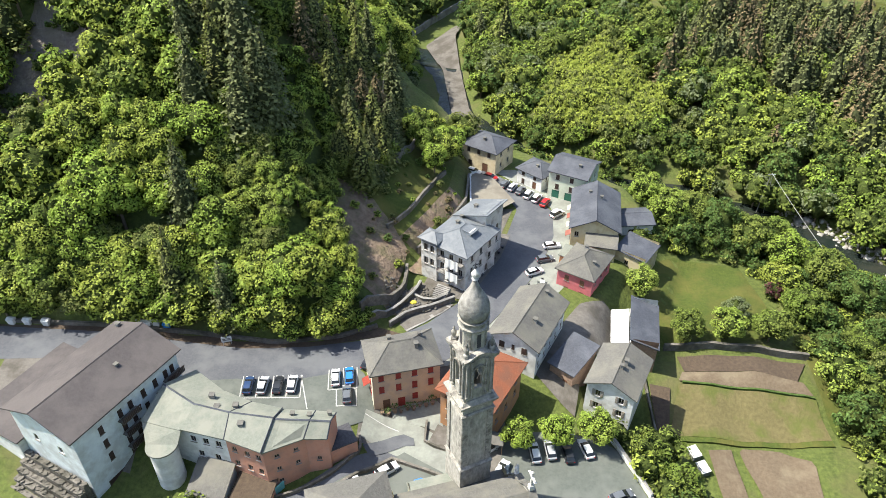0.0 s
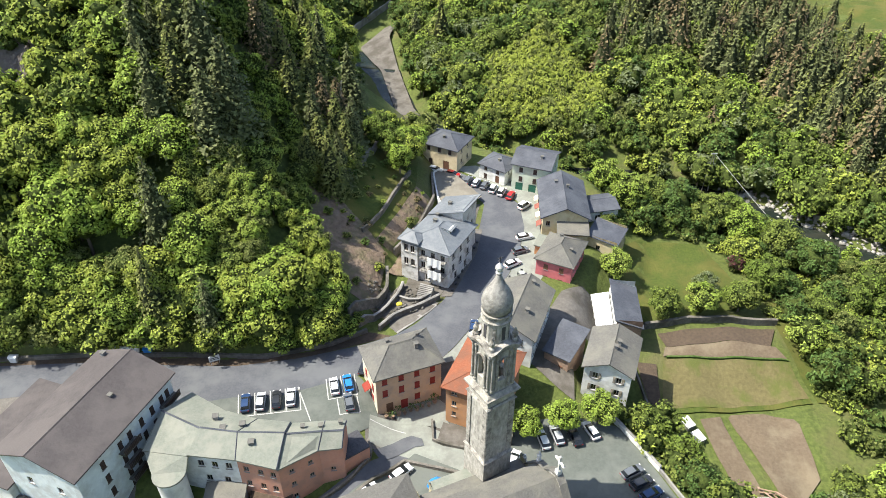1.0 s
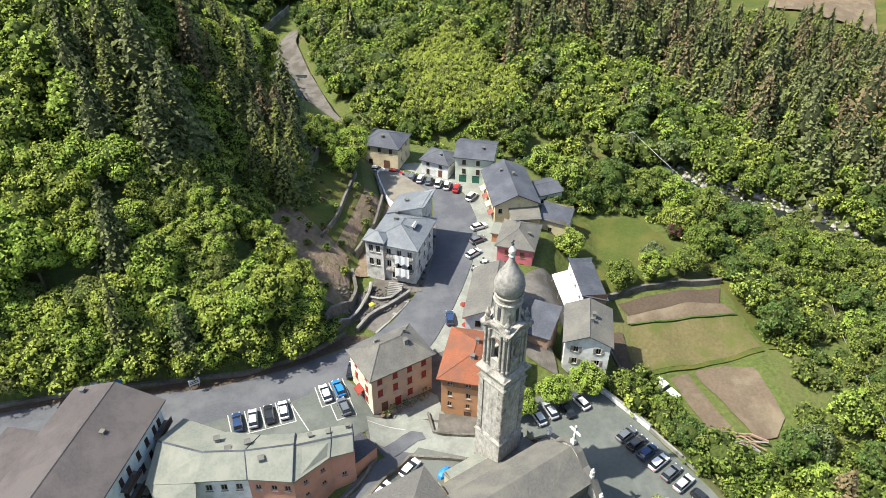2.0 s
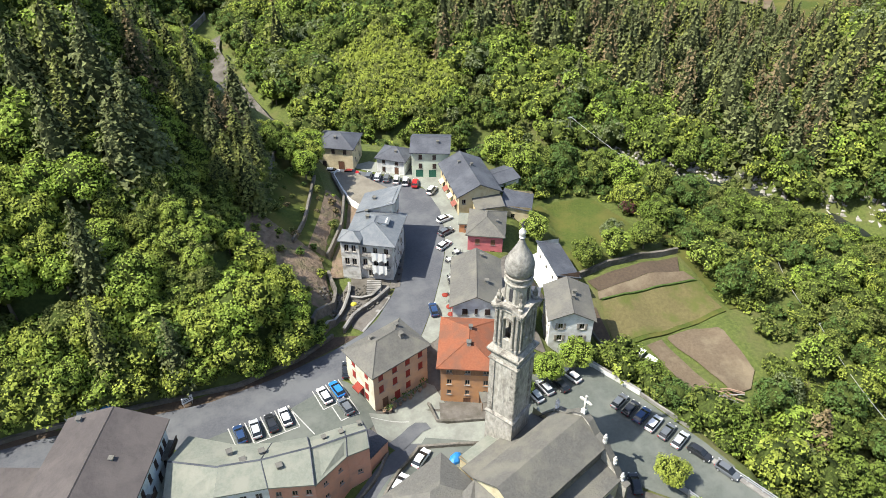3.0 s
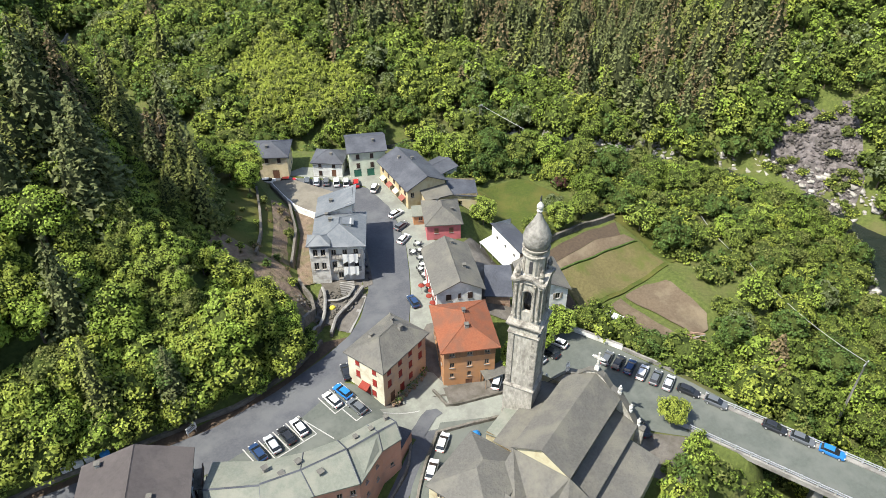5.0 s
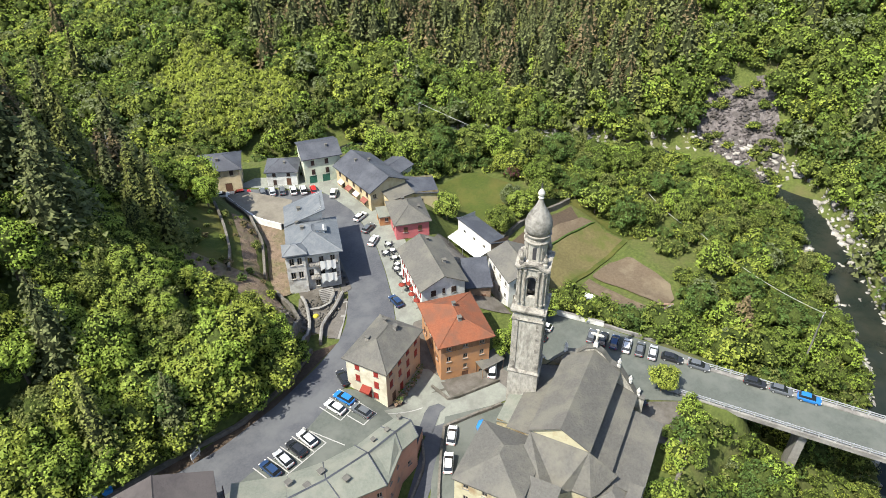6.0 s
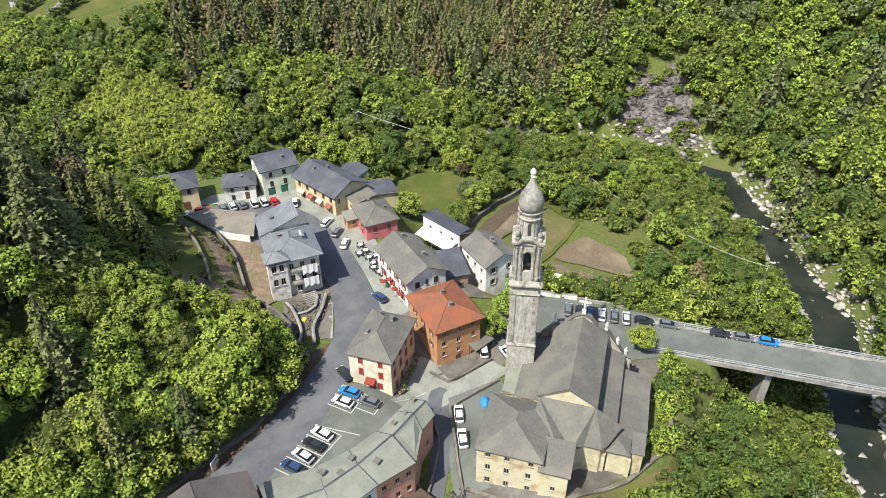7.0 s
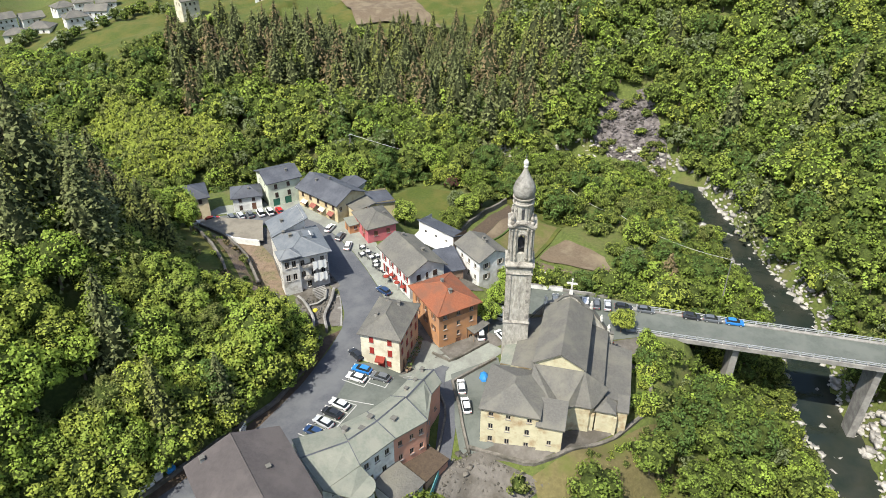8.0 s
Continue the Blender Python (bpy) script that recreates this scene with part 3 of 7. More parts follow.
def roof_mesh(kind, L, W, z, rise, o, t=0.22):
    """Roof plate over a plan L x W (local), eave at z, overhang o."""
    bm = bmesh.new()
    if kind == "gable_x":
        k = rise / (W / 2)
        ez = z - o * k
        v = [(-o, -o, ez), (L + o, -o, ez), (L + o, W / 2, z + rise), (-o, W / 2, z + rise), (L + o, W + o, ez), (-o, W + o, ez)]
        f = [(0, 1, 2, 3), (3, 2, 4, 5)]
    elif kind == "gable_y":
        k = rise / (L / 2)
        ez = z - o * k
        v = [(-o, -o, ez), (L / 2, -o, z + rise), (L / 2, W + o, z + rise), (-o, W + o, ez), (L + o, -o, ez), (L + o, W + o, ez)]
        f = [(0, 1, 2, 3), (1, 4, 5, 2)]
    elif kind == "mono_x":
        v = [(-o, -o, z), (L + o, -o, z + rise), (L + o, W + o, z + rise), (-o, W + o, z)]
        f = [(0, 1, 2, 3)]
    elif kind == "mono_y":
        v = [(-o, -o, z), (L + o, -o, z), (L + o, W + o, z + rise), (-o, W + o, z + rise)]
        f = [(0, 1, 2, 3)]
    else:
        s = min(L, W) / 2
        k = rise / s
        ez = z - o * k
        if L >= W:
            r0, r1 = (s * 0.95, W / 2, z + rise), (L - s * 0.95, W / 2, z + rise)
            f = [(0, 1, 5, 4), (1, 2, 5), (2, 3, 4, 5), (3, 0, 4)]
        else:
            r0, r1 = (L / 2, s * 0.95, z + rise), (L / 2, W - s * 0.95, z + rise)
            f = [(0, 1, 4), (1, 2, 5, 4), (2, 3, 5), (3, 0, 4, 5)]
        v = [(-o, -o, ez), (L + o, -o, ez), (L + o, W + o, ez), (-o, W + o, ez), r0, r1]
    slab(bm, v, [tuple(q) for q in f], t)
    return bm, v, f


def house(name, label, p0, p1, W, z0, eave, roof, rise, walls, roofm, wins=(), over=0.5, chimneys=(), category="house", group="", ridgem=None, doors=()):
    """A house on the line p0-p1 (front), W deep to its left. walls: one material or four (front, right, back, left)."""
    L = math.hypot(p1[0] - p0[0], p1[1] - p0[1])
    root = empty(name, frame_at(p0, p1, z0), label, category, group)
    z = eave - z0
    sides = [(Vector((0, 0, 0)), Vector((1, 0, 0)), Vector((0, 1, 0)), L), (Vector((L, 0, 0)), Vector((0, 1, 0)), Vector((-1, 0, 0)), W),
             (Vector((L, W, 0)), Vector((-1, 0, 0)), Vector((0, -1, 0)), L), (Vector((0, W, 0)), Vector((0, -1, 0)), Vector((1, 0, 0)), W)]
    wins = dict(wins)
    for i, (o, u, n, length) in enumerate(sides):
        m = walls[i] if isinstance(walls, (list, tuple)) else walls
        spec, shut, closed = (*wins.get(i, ((), None, False)), None, False)[:3]
        hs = holes_for(length, spec)
        hd = [d[1:] for d in doors if d[0] == i]
        peak = rise if (roof == "gable_x" and i in (1, 3)) or (roof == "gable_y" and i in (0, 2)) else 0
        hgt = z + (rise if (roof, i) in (("mono_x", 1), ("mono_y", 2)) else 0)
        bm = bmesh.new()
        wall_panel(bm, o, u, n, length, hgt, hs + [d[:4] for d in hd], peak=peak)
        if (roof == "mono_x" and i in (0, 2)) or (roof == "mono_y" and i in (1, 3)):
            up = (roof == "mono_x" and i == 0) or (roof == "mono_y" and i == 1)
            a, b = o + Vector((0, 0, z)), o + u * length + Vector((0, 0, z))
            poly(bm, [a, b, (b if up else a) + Vector((0, 0, rise))])
        part("wall", bm, m, root)
        for q in hs:
            window(root, o, u, n, *q, shut=shut, closed=closed)
        for q in hd:
            bm = bmesh.new()
            a, b, c, d = q[:4]
            wd = b - a
            box(bm, 0, 0.08, 0, wd, 0.16, d - c)
            for j in range(2):
                box(bm, 0.1 + j * wd / 2, 0.05, 0.15, wd / 2 - 0.1 + j * wd / 2, 0.08, d - c - 0.15)
            dm = part("door", bm, q[4], root)
            dm.matrix_basis = Matrix.Translation(o + u * a + Vector((0, 0, c))) @ Matrix(((u.x, n.x, 0), (u.y, n.y, 0), (0, 0, 1))).to_4x4()
    bm, v, f = roof_mesh(roof, L, W, z + 0.12, rise, over)
    rf = part("roof", bm, roofm, root)
    # ridge and hip caps
    bm = bmesh.new()
    seen = {}
    for q in f:
        for a, b in zip(q, q[1:] + q[:1]):
            seen[tuple(sorted((a, b)))] = seen.get(tuple(sorted((a, b))), 0) + 1
    for (a, b), c in seen.items():
        if c == 2:
            beam(bm, Vector(v[a]), Vector(v[b]), 0.13, 0.09)
    if len(bm.verts):
        part("ridge", bm, ridgem or roofm, rf)
    else:
        bm.free()
    for cx, cy, size, hh in chimneys:
        base = roof_z(roof, L, W, z, rise, cx * L, cy * W) - 0.3
        chimney(root, cx * L, cy * W, base, size, hh)
    return root


def roof_z(kind, L, W, z, rise, x, y):
    if kind == "gable_x":
        return z + rise * (1 - abs(y - W / 2) / (W / 2))
    if kind == "gable_y":
        return z + rise * (1 - abs(x - L / 2) / (L / 2))
    if kind == "mono_x":
        return z + rise * x / L
    if kind == "mono_y":
        return z + rise * y / W
    s = min(L, W) / 2
    return z + rise * min(1, x / s, y / s, (L - x) / s, (W - y) / s)


def beam(bm, a, b, w, t):
    """A bar from a to b, w half-wide and t high, lying along the line."""
    d = (b - a)
    s = d.cross(Vector((0, 0, 1)))
    s = s.normalized() * w if s.length > 1e-6 else Vector((w, 0, 0))
    up = s.cross(d).normalized() * t
    q = [a - s - up * 0.3, a + s - up * 0.3, a + up, b - s - up * 0.3, b + s - up * 0.3, b + up]
    vs = [bm.verts.new(p) for p in q]
    for f in ((0, 1, 4, 3), (1, 2, 5, 4), (2, 0, 3, 5), (0, 2, 1), (3, 4, 5)):
        bm.faces.new([vs[i] for i in f])


def chimney(root, x, y, z, size, hh):
    bm = bmesh.new()
    s = size / 2
    box(bm, x - s, y - s, z, x + s, y + s, z + hh)
    c = part("chimney", bm, M_CONCRETE, root)
    bm = bmesh.new()
    box(bm, x - s - 0.1, y - s - 0.1, z + hh + 0.18, x + s + 0.1, y + s + 0.1, z + hh + 0.26)
    for i in (-1, 1):
        for j in (-1, 1):
            box(bm, x + i * s * 0.8 - 0.06, y + j * s * 0.8 - 0.06, z + hh, x + i * s * 0.8 + 0.06, y + j * s * 0.8 + 0.06, z + hh + 0.18)
    part("chimney_cap", bm, M_SLATE, c)


M_DARKSHUT = mat("dark_brown_shutter_paint", (0.035, 0.022, 0.018), (0.06, 0.038, 0.03), 3.0, 0.6, 0.05)
# corner house with orange and cream walls
house("house", "orange and cream corner house with grey slate roof", (-11.2, 77.9), (-0.5, 80.6), 7.6, -2.8, 6.9, "hip", 2.3,
      [M_ORANGE, M_ORANGE, M_ORANGE, M_CREAM], M_SLATE,
      {0: ([(7.6, 0.85, 1.25, (0.13, 0.38, 0.62, 0.86)), (4.9, 0.85, 1.4, (0.13, 0.38, 0.62, 0.86)), (2.3, 0.9, 1.3, (0.62,))], M_REDSHUT, True),
       3: ([(7.6, 0.85, 1.25, (0.28, 0.75)), (5.0, 0.85, 1.4, (0.28, 0.75)), (2.6, 0.85, 1.2, (0.72,))], M_REDSHUT, True),
       1: ([(7.4, 0.8, 1.2, (0.3, 0.7)), (4.8, 0.8, 1.2, (0.3, 0.7))], M_REDSHUT, False)},
      chimneys=((0.35, 0.75, 0.6, 0.9), (0.7, 0.35, 0.6, 1.0), (0.8, 0.7, 0.5, 0.8)), doors=((0, 1.5, 2.7, 0.9, 3.2, M_BROWNSHUT), (0, 4.0, 5.2, 0.9, 3.1, M_REDSHUT), (3, 3.2, 4.6, 1.9, 4.2, M_REDSHUT)))
# orange house with red tile roof
loft_house = house("house", "tall orange house with red tile hip roof", (-0.4, 75.8), (7.2, 71.4), 11.0, -3.8, 6.3, "hip", 1.8, M_ORANGEDEEP, M_TILERED,
      {0: ([(8.2, 0.95, 0.9, (0.16, 0.5, 0.84)), (5.7, 0.8, 1.1, (0.16, 0.5, 0.84)), (3.4, 0.7, 1.0, (0.16, 0.5, 0.84)), (0.9, 0.9, 1.3, (0.84,))], None),
       3: ([(7.4, 0.8, 1.1, (0.2, 0.5, 0.8)), (4.8, 0.8, 1.1, (0.2, 0.5, 0.8))], M_BROWNSHUT, False), 1: ([(7.4, 0.8, 1.1, (0.2, 0.5, 0.8)), (4.8, 0.8, 1.1, (0.2, 0.5, 0.8))], None)},
      over=0.7, chimneys=((0.5, 0.3, 0.6, 1.0), (0.52, 0.62, 0.5, 0.9)), doors=((0, 3.8, 5.0, 0.3, 2.6, M_BROWNSHUT),))
M_LOFT = mat("brown_loft_boards", (0.16, 0.085, 0.045), (0.24, 0.13, 0.07), 2.5, 0.85, 0.2, stretch=(1, 1, 0.3))
LW = math.hypot(7.6, 4.4)
for a, b in ((0.05, 0.16 * LW - 0.5), (0.16 * LW + 0.5, 0.5 * LW - 0.5), (0.5 * LW + 0.5, 0.84 * LW - 0.5), (0.84 * LW + 0.5, LW - 0.05)):
    bm = bmesh.new()
    box(bm, a, -0.04, 8.0, b, 0.0, 9.5)
    part("loft_board", bm, M_LOFT, loft_house, "brown boarded loft front")
# white gabled house
house("house", "white gabled house with grey slate roof", (8.0, 87.9), (15.4, 83.9), 13.4, -3.2, 6.5, "gable_y", 2.2, M_WHITE, M_SLATE,
      {0: ([(7.4, 0.95, 1.3, (0.26, 0.74)), (7.6, 0.5, 1.1, (0.5,)), (4.6, 0.9, 1.3, (0.26, 0.74))], M_DARKSHUT, True),
       1: ([(7.3, 0.8, 1.3, (0.1, 0.3, 0.5, 0.7, 0.9)), (4.6, 0.8, 1.3, (0.1, 0.3, 0.5, 0.7, 0.9)), (1.8, 0.8, 1.3, (0.2, 0.5, 0.8))], None),
       3: ([(7.0, 0.9, 1.3, (0.15, 0.4, 0.65, 0.88)), (4.0, 1.2, 2.0, (0.2, 0.5, 0.8))], M_REDSHUT, False)}, over=0.6,
      chimneys=((0.72, 0.35, 0.6, 0.9), (0.62, 0.9, 0.5, 0.8)))
# stone villa with blue-grey roof
house("villa", "tall grey stone villa with blue-grey slate roof", (-3.0, 111.5), (4.3, 106.3), 10.6, -0.5, 9.0, "hip", 1.7, M_VILLA, M_SLATEBLUE,
      {0: ([(6.6, 0.9, 1.5, (0.14, 0.38, 0.62, 0.86)), (3.7, 0.9, 1.6, (0.14, 0.38, 0.62, 0.86)), (1.1, 1.0, 1.5, (0.2, 0.5))], None),
       3: ([(6.6, 0.9, 1.5, (0.2, 0.5, 0.8)), (3.7, 0.9, 1.5, (0.2, 0.5, 0.8))], None), 1: ([(6.6, 0.9, 1.5, (0.2, 0.5, 0.8)), (3.7, 0.9, 1.5, (0.2, 0.5, 0.8)), (1.0, 1.0, 1.8, (0.3, 0.7))], None)},
      over=0.8, chimneys=((0.3, 0.6, 0.6, 0.9), (0.2, 0.85, 0.5, 0.8)), category="house")
house("villa_wing", "rear wing of the villa with a raised slate roof", (2.9, 119.7), (8.5, 115.7), 6.2, -0.5, 9.1, "mono_x", 3.0, M_VILLA, M_SLATEBLUE,
      {1: ([(6.5, 0.9, 1.4, (0.3, 0.7)), (3.5, 0.9, 1.4, (0.3, 0.7))], None)}, over=0.7, chimneys=((0.35, 0.5, 0.6, 0.9),), category="house")
# rose-red house
house("house", "rose-red house with grey slate hip roof", (22.4, 108.9), (28.5, 104.9), 9.2, -3.6, 4.3, "hip", 2.0, M_PINK, M_SLATE,
      {0: ([(5.4, 0.9, 1.2, (0.28, 0.72)), (2.4, 0.95, 1.4, (0.28, 0.72))], M_BROWNSHUT, True), 1: ([(5.4, 0.8, 1.2, (0.2, 0.5, 0.8)), (2.6, 0.8, 1.3, (0.2, 0.5, 0.8))], None),
       3: ([(5.4, 0.9, 1.2, (0.3, 0.7))], M_BROWNSHUT, False)}, chimneys=((0.4, 0.7, 0.5, 0.9), (0.8, 0.4, 0.5, 0.7)), doors=((3, 5.6, 6.8, 3.6, 5.7, M_REDSHUT),))
# long ochre house and its annexes
house("house", "long ochre yellow house with dark slate roof", (26.8, 121.3), (36.2, 119.5), 15.2, -3.0, 5.4, "gable_y", 2.3, M_YELLOW, M_SLATEDARK,
      {3: ([(6.3, 0.85, 1.3, (0.12, 0.32, 0.52, 0.72, 0.9)), (3.6, 1.1, 1.8, (0.2, 0.5, 0.8))], M_DARKSHUT, True), 0: ([(6.0, 0.9, 1.2, (0.12,))], None)}, over=0.6, chimneys=((0.6, 0.6, 0.5, 0.8), (0.35, 0.75, 0.5, 0.7)))
house("annex", "ochre annex with a low pale slate roof", (29.2, 117.4), (35.2, 115.9), 4.4, -3.0, 3.4, "mono_y", 1.0, M_YELLOW, M_SLATE, {0: ([(4.3, 0.8, 1.0, (0.3, 0.7))], None)}, over=0.3, category="house")
house("annex", "ochre annex with a dark slate roof", (35.6, 117.2), (40.8, 113.4), 7.2, -5.0, 2.7, "mono_x", -0.8, M_YELLOW, M_SLATEDARK, {0: ([(4.6, 0.9, 1.1, (0.4,))], None)}, over=0.3, category="house")
house("barn", "low barn with grey sheet roof and white gable", (38.8, 125.7), (45.6, 126.3), 6.2, -5.0, 2.7, "gable_x", 0.9, M_WHITE, M_SLATEDARK, {0: ([(5.2, 1.3, 1.3, (0.3, 0.62))], None)}, over=0.4, category="barn")
# mint and white houses
house("house", "mint green house with grey slate roof and green doors", (24.6, 142.0), (32.4, 137.7), 9.2, -1.2, 7.0, "gable_x", 1.6, M_MINT, M_SLATEDARK,
      {0: ([(6.2, 0.85, 1.2, (0.24, 0.62)), (3.7, 0.85, 1.3, (0.24, 0.62))], M_DARKSHUT, True), 3: ([(6.0, 0.8, 1.2, (0.3, 0.7)), (3.6, 0.8, 1.2, (0.3, 0.7))], None), 1: ([(6.0, 0.8, 1.2, (0.3, 0.7)), (3.6, 0.8, 1.2, (0.3, 0.7))], None)},
      chimneys=((0.7, 0.3, 0.5, 0.8),), doors=((0, 1.0, 2.8, 1.2, 3.3, M_GREENSHUT), (0, 4.2, 6.0, 1.2, 3.3, M_GREENSHUT)))
house("house", "small white house with dark slate roof", (18.0, 148.4), (23.2, 143.4), 6.4, -1.0, 4.1, "hip", 1.5, M_WHITE, M_SLATEDARK,
      {0: ([(3.6, 0.8, 1.1, (0.25, 0.72)), (1.3, 0.8, 1.3, (0.25,))], M_DARKSHUT, True), 1: ([(3.5, 0.7, 1.1, (0.3, 0.7))], None)}, chimneys=((0.6, 0.3, 0.4, 0.7),), doors=((0, 4.6, 5.7, 1.0, 3.0, M_BROWNSHUT),))
# yellow house at the head of the street
house("house", "pale yellow house with dark slate hip roof", (4.8, 157.0), (12.8, 151.3), 8.4, -1.0, 6.2, "hip", 1.7, M_YELLOWPALE, M_SLATEDARK,
      {0: ([(5.4, 0.85, 1.3, (0.2, 0.5, 0.8)), (1.4, 1.0, 1.7, (0.25,))], M_DARKSHUT, True), 1: ([(5.4, 0.85, 1.2, (0.3, 0.7)), (2.4, 0.85, 1.2, (0.3, 0.7))], None)}, chimneys=((0.5, 0.3, 0.5, 0.8),), doors=((0, 6.0, 7.6, 1.0, 3.4, M_BROWNSHUT),))
# shed, awning, grey house, brick house
house("shed", "long white shed with dark sheet roof", (33.4, 91.6), (38.0, 90.5), 11.8, -6.5, 1.6, "mono_x", -1.6, [M_BRICK, M_WHITE, M_WHITE, M_WHITE], M_SLATEDARK,
      {3: ([(5.2, 0.8, 0.9, (0.2, 0.5, 0.8))], None)}, over=0.35, category="shed")
house("house", "white house with grey slate roof above the gardens", (23.2, 79.2), (30.0, 75.6), 9.4, -5.0, 4.0, "gable_y", 1.8, M_WHITE, M_SLATE,
      {0: ([(6.6, 0.9, 1.3, (0.25, 0.75)), (3.8, 0.9, 1.3, (0.25, 0.75))], M_FRAME, False), 3: ([(6.3, 0.8, 1.2, (0.25, 0.55, 0.82)), (3.4, 0.8, 1.2, (0.25, 0.55, 0.82))], None), 1: ([(6.3, 0.8, 1.2, (0.3, 0.7))], None)}, chimneys=((0.6, 0.55, 0.6, 1.1), (0.55, 0.4, 0.5, 0.9)))
house("house", "small brick house with dark slate roof", (18.2, 85.4), (21.6, 82.4), 7.2, -4.5, 2.0, "mono_y", 1.4, M_BRICK, M_SLATEDARK, {0: ([(3.2, 0.8, 1.2, (0.3, 0.7)), (1.0, 0.9, 1.3, (0.6,))], M_BROWNSHUT, True)}, over=0.4)
# hotel
house("hotel", "white three-storey hotel with brown-grey gable roof", (-50.4, 62.2), (-41.7, 79.3), 12.8, -4.2, 10.6, "gable_x", 2.3, [M_SKYTINTWALL, M_WHITE, M_WHITE, M_SKYTINTWALL], M_ROOFBROWN,
      {0: ([(11.2, 0.75, 1.5, (0.22, 0.40, 0.50, 0.63, 0.75, 0.86, 0.93)), (8.4, 0.75, 1.5, (0.22, 0.40, 0.50, 0.63, 0.75, 0.86)), (5.6, 0.75, 1.5, (0.22, 0.40, 0.50, 0.63, 0.75)), (3.0, 0.8, 1.3, (0.4, 0.55, 0.63)), (1.2, 3.0, 1.2, (0.2,))], M_DARKSHUT, True),
       1: ([(11.0, 0.9, 1.3, (0.2, 0.4)), (8.2, 0.9, 1.3, (0.2, 0.4, 0.7))], M_BROWNSHUT, False), 3: ([(9.5, 0.9, 1.3, (0.3, 0.7))], None)}, over=0.7, chimneys=((0.62, 0.3, 0.5, 0.5), (0.97, 0.86, 0.6, 0.9)), category="hotel")
house("annex", "low annex with a flat brown-grey roof", (-72, 72), (-62.5, 67.2), 17.0, -4.0, 3.6, "mono_y", 0.5, M_WHITE, M_ROOFBROWN, {}, over=0.3, category="building")


# ---- church and bell tower ----
AX = Vector((0.962, 0.272, 0)).normalized()  # from choir to front
SIDE = Vector((AX.y, -AX.x, 0))  # to the right of that way
CH0 = Vector((-5.3, 49.3, -3.0))


def chm(x=0.0, y=0.0, z=0.0):
    """Church axes: x to the front, y to the left, z up."""
    o = CH0 + AX * x - SIDE * y + Vector((0, 0, z))
    return Matrix.Translation(o) @ Matrix(((AX.x, -SIDE.x, 0), (AX.y, -SIDE.y, 0), (0, 0, 1))).to_4x4()


def sweep(bm, pts, w, t):
    """One continuous moulding through the points: w half-deep in the wall's plane normal, t high."""
    rows = []
    for i, p in enumerate(pts):
        d = (pts[min(i + 1, len(pts) - 1)] - pts[max(i - 1, 0)])
        s = d.cross(Vector((0, 0, 1)))
        s = s.normalized() * w if s.length > 1e-6 else Vector((w, 0, 0))
        up = s.cross(d).normalized() * t
        rows.append([bm.verts.new(q) for q in (p - s, p + s, p + s * 1.1 + up, p - s * 1.1 + up)])
    for a, b in zip(rows, rows[1:]):
        for i in range(4):
            j = (i + 1) % 4
            bm.faces.new([a[i], a[j], b[j], b[i]])
    bm.faces.new(rows[0][::-1]), bm.faces.new(rows[-1])
    bmesh.ops.recalc_face_normals(bm, faces=bm.faces)


church = empty("church", chm(), "stone-roofed parish church with yellow walls", "church")


def church_block(x0, x1, y0, y1, z1, roof, rise, wall=M_CHURCHWALL, roofm=M_SLATE, over=0.35, z0=-2.0, holes=None, peak_m=None):
    L, W = x1 - x0, y1 - y0
    o = Vector((x0, y0, z0))
    for i, (a, u, n, ln_) in enumerate(((o, Vector((1, 0, 0)), Vector((0, 1, 0)), L), (o + Vector((L, 0, 0)), Vector((0, 1, 0)), Vector((-1, 0, 0)), W), (o + Vector((L, W, 0)), Vector((-1, 0, 0)), Vector((0, -1, 0)), L), (o + Vector((0, W, 0)), Vector((0, -1, 0)), Vector((1, 0, 0)), W))):
        bm = bmesh.new()
        hs = holes_for(ln_, (holes or {}).get(i, ()))
        up = rise if (roof, i) in (("mono_x", 1), ("mono_y", 2)) else 0
        peak = rise if (roof == "gable_x" and i in (1, 3)) or (roof == "gable_y" and i in (0, 2)) else 0
        wall_panel(bm, a, u, n, ln_, z1 - z0 + up, hs, peak=peak)
        if (roof == "mono_y" and i in (1, 3)):
            p, q = a + Vector((0, 0, z1 - z0)), a + u * ln_ + Vector((0, 0, z1 - z0))
            poly(bm, [p, q, (q if i == 1 else p) + Vector((0, 0, rise))])
        part("wall", bm, wall[i] if isinstance(wall, list) else wall, church)
        for q in hs:
            window(church, a, u, n, *q)
    bm, v, f = roof_mesh(roof, L, W, z1 + 0.1, rise, over)
    bmesh.ops.translate(bm, verts=bm.verts, vec=(x0, y0, 0))
    rf = part("roof", bm, roofm, church)
    return rf


# nave sides get darker stone than the gables: eave shade put into colour
church_block(0, 16.6, -4.1, 4.1, 11.8, "gable_x", 2.4, over=0.4, wall=[M_STONE, M_CHURCHWALL, M_STONE, M_CHURCHWALL])                     # nave
church_block(0.5, 16.4, -7.6, -4.0, 7.7, "mono_y", 1.3, over=0.15)                               # right aisle
church_block(0.2, 14.2, -12.2, -7.5, 5.5, "mono_y", 1.1, over=0.25)                             # chapels
church_block(0.8, 16.4, 4.0, 8.4, 9.2, "mono_y", -1.6, over=0.15)                                # left aisle
# choir: stepped walls and a roof that falls from the nave gable
CHOIR = [(-8.0, 4.4), (-8.0, -0.9), (-5.0, -1.3), (-3.9, -2.5), (-3.3, -3.3), (-3.3, -5.9), (-2.4, -6.6), (0.4, -8.2)]
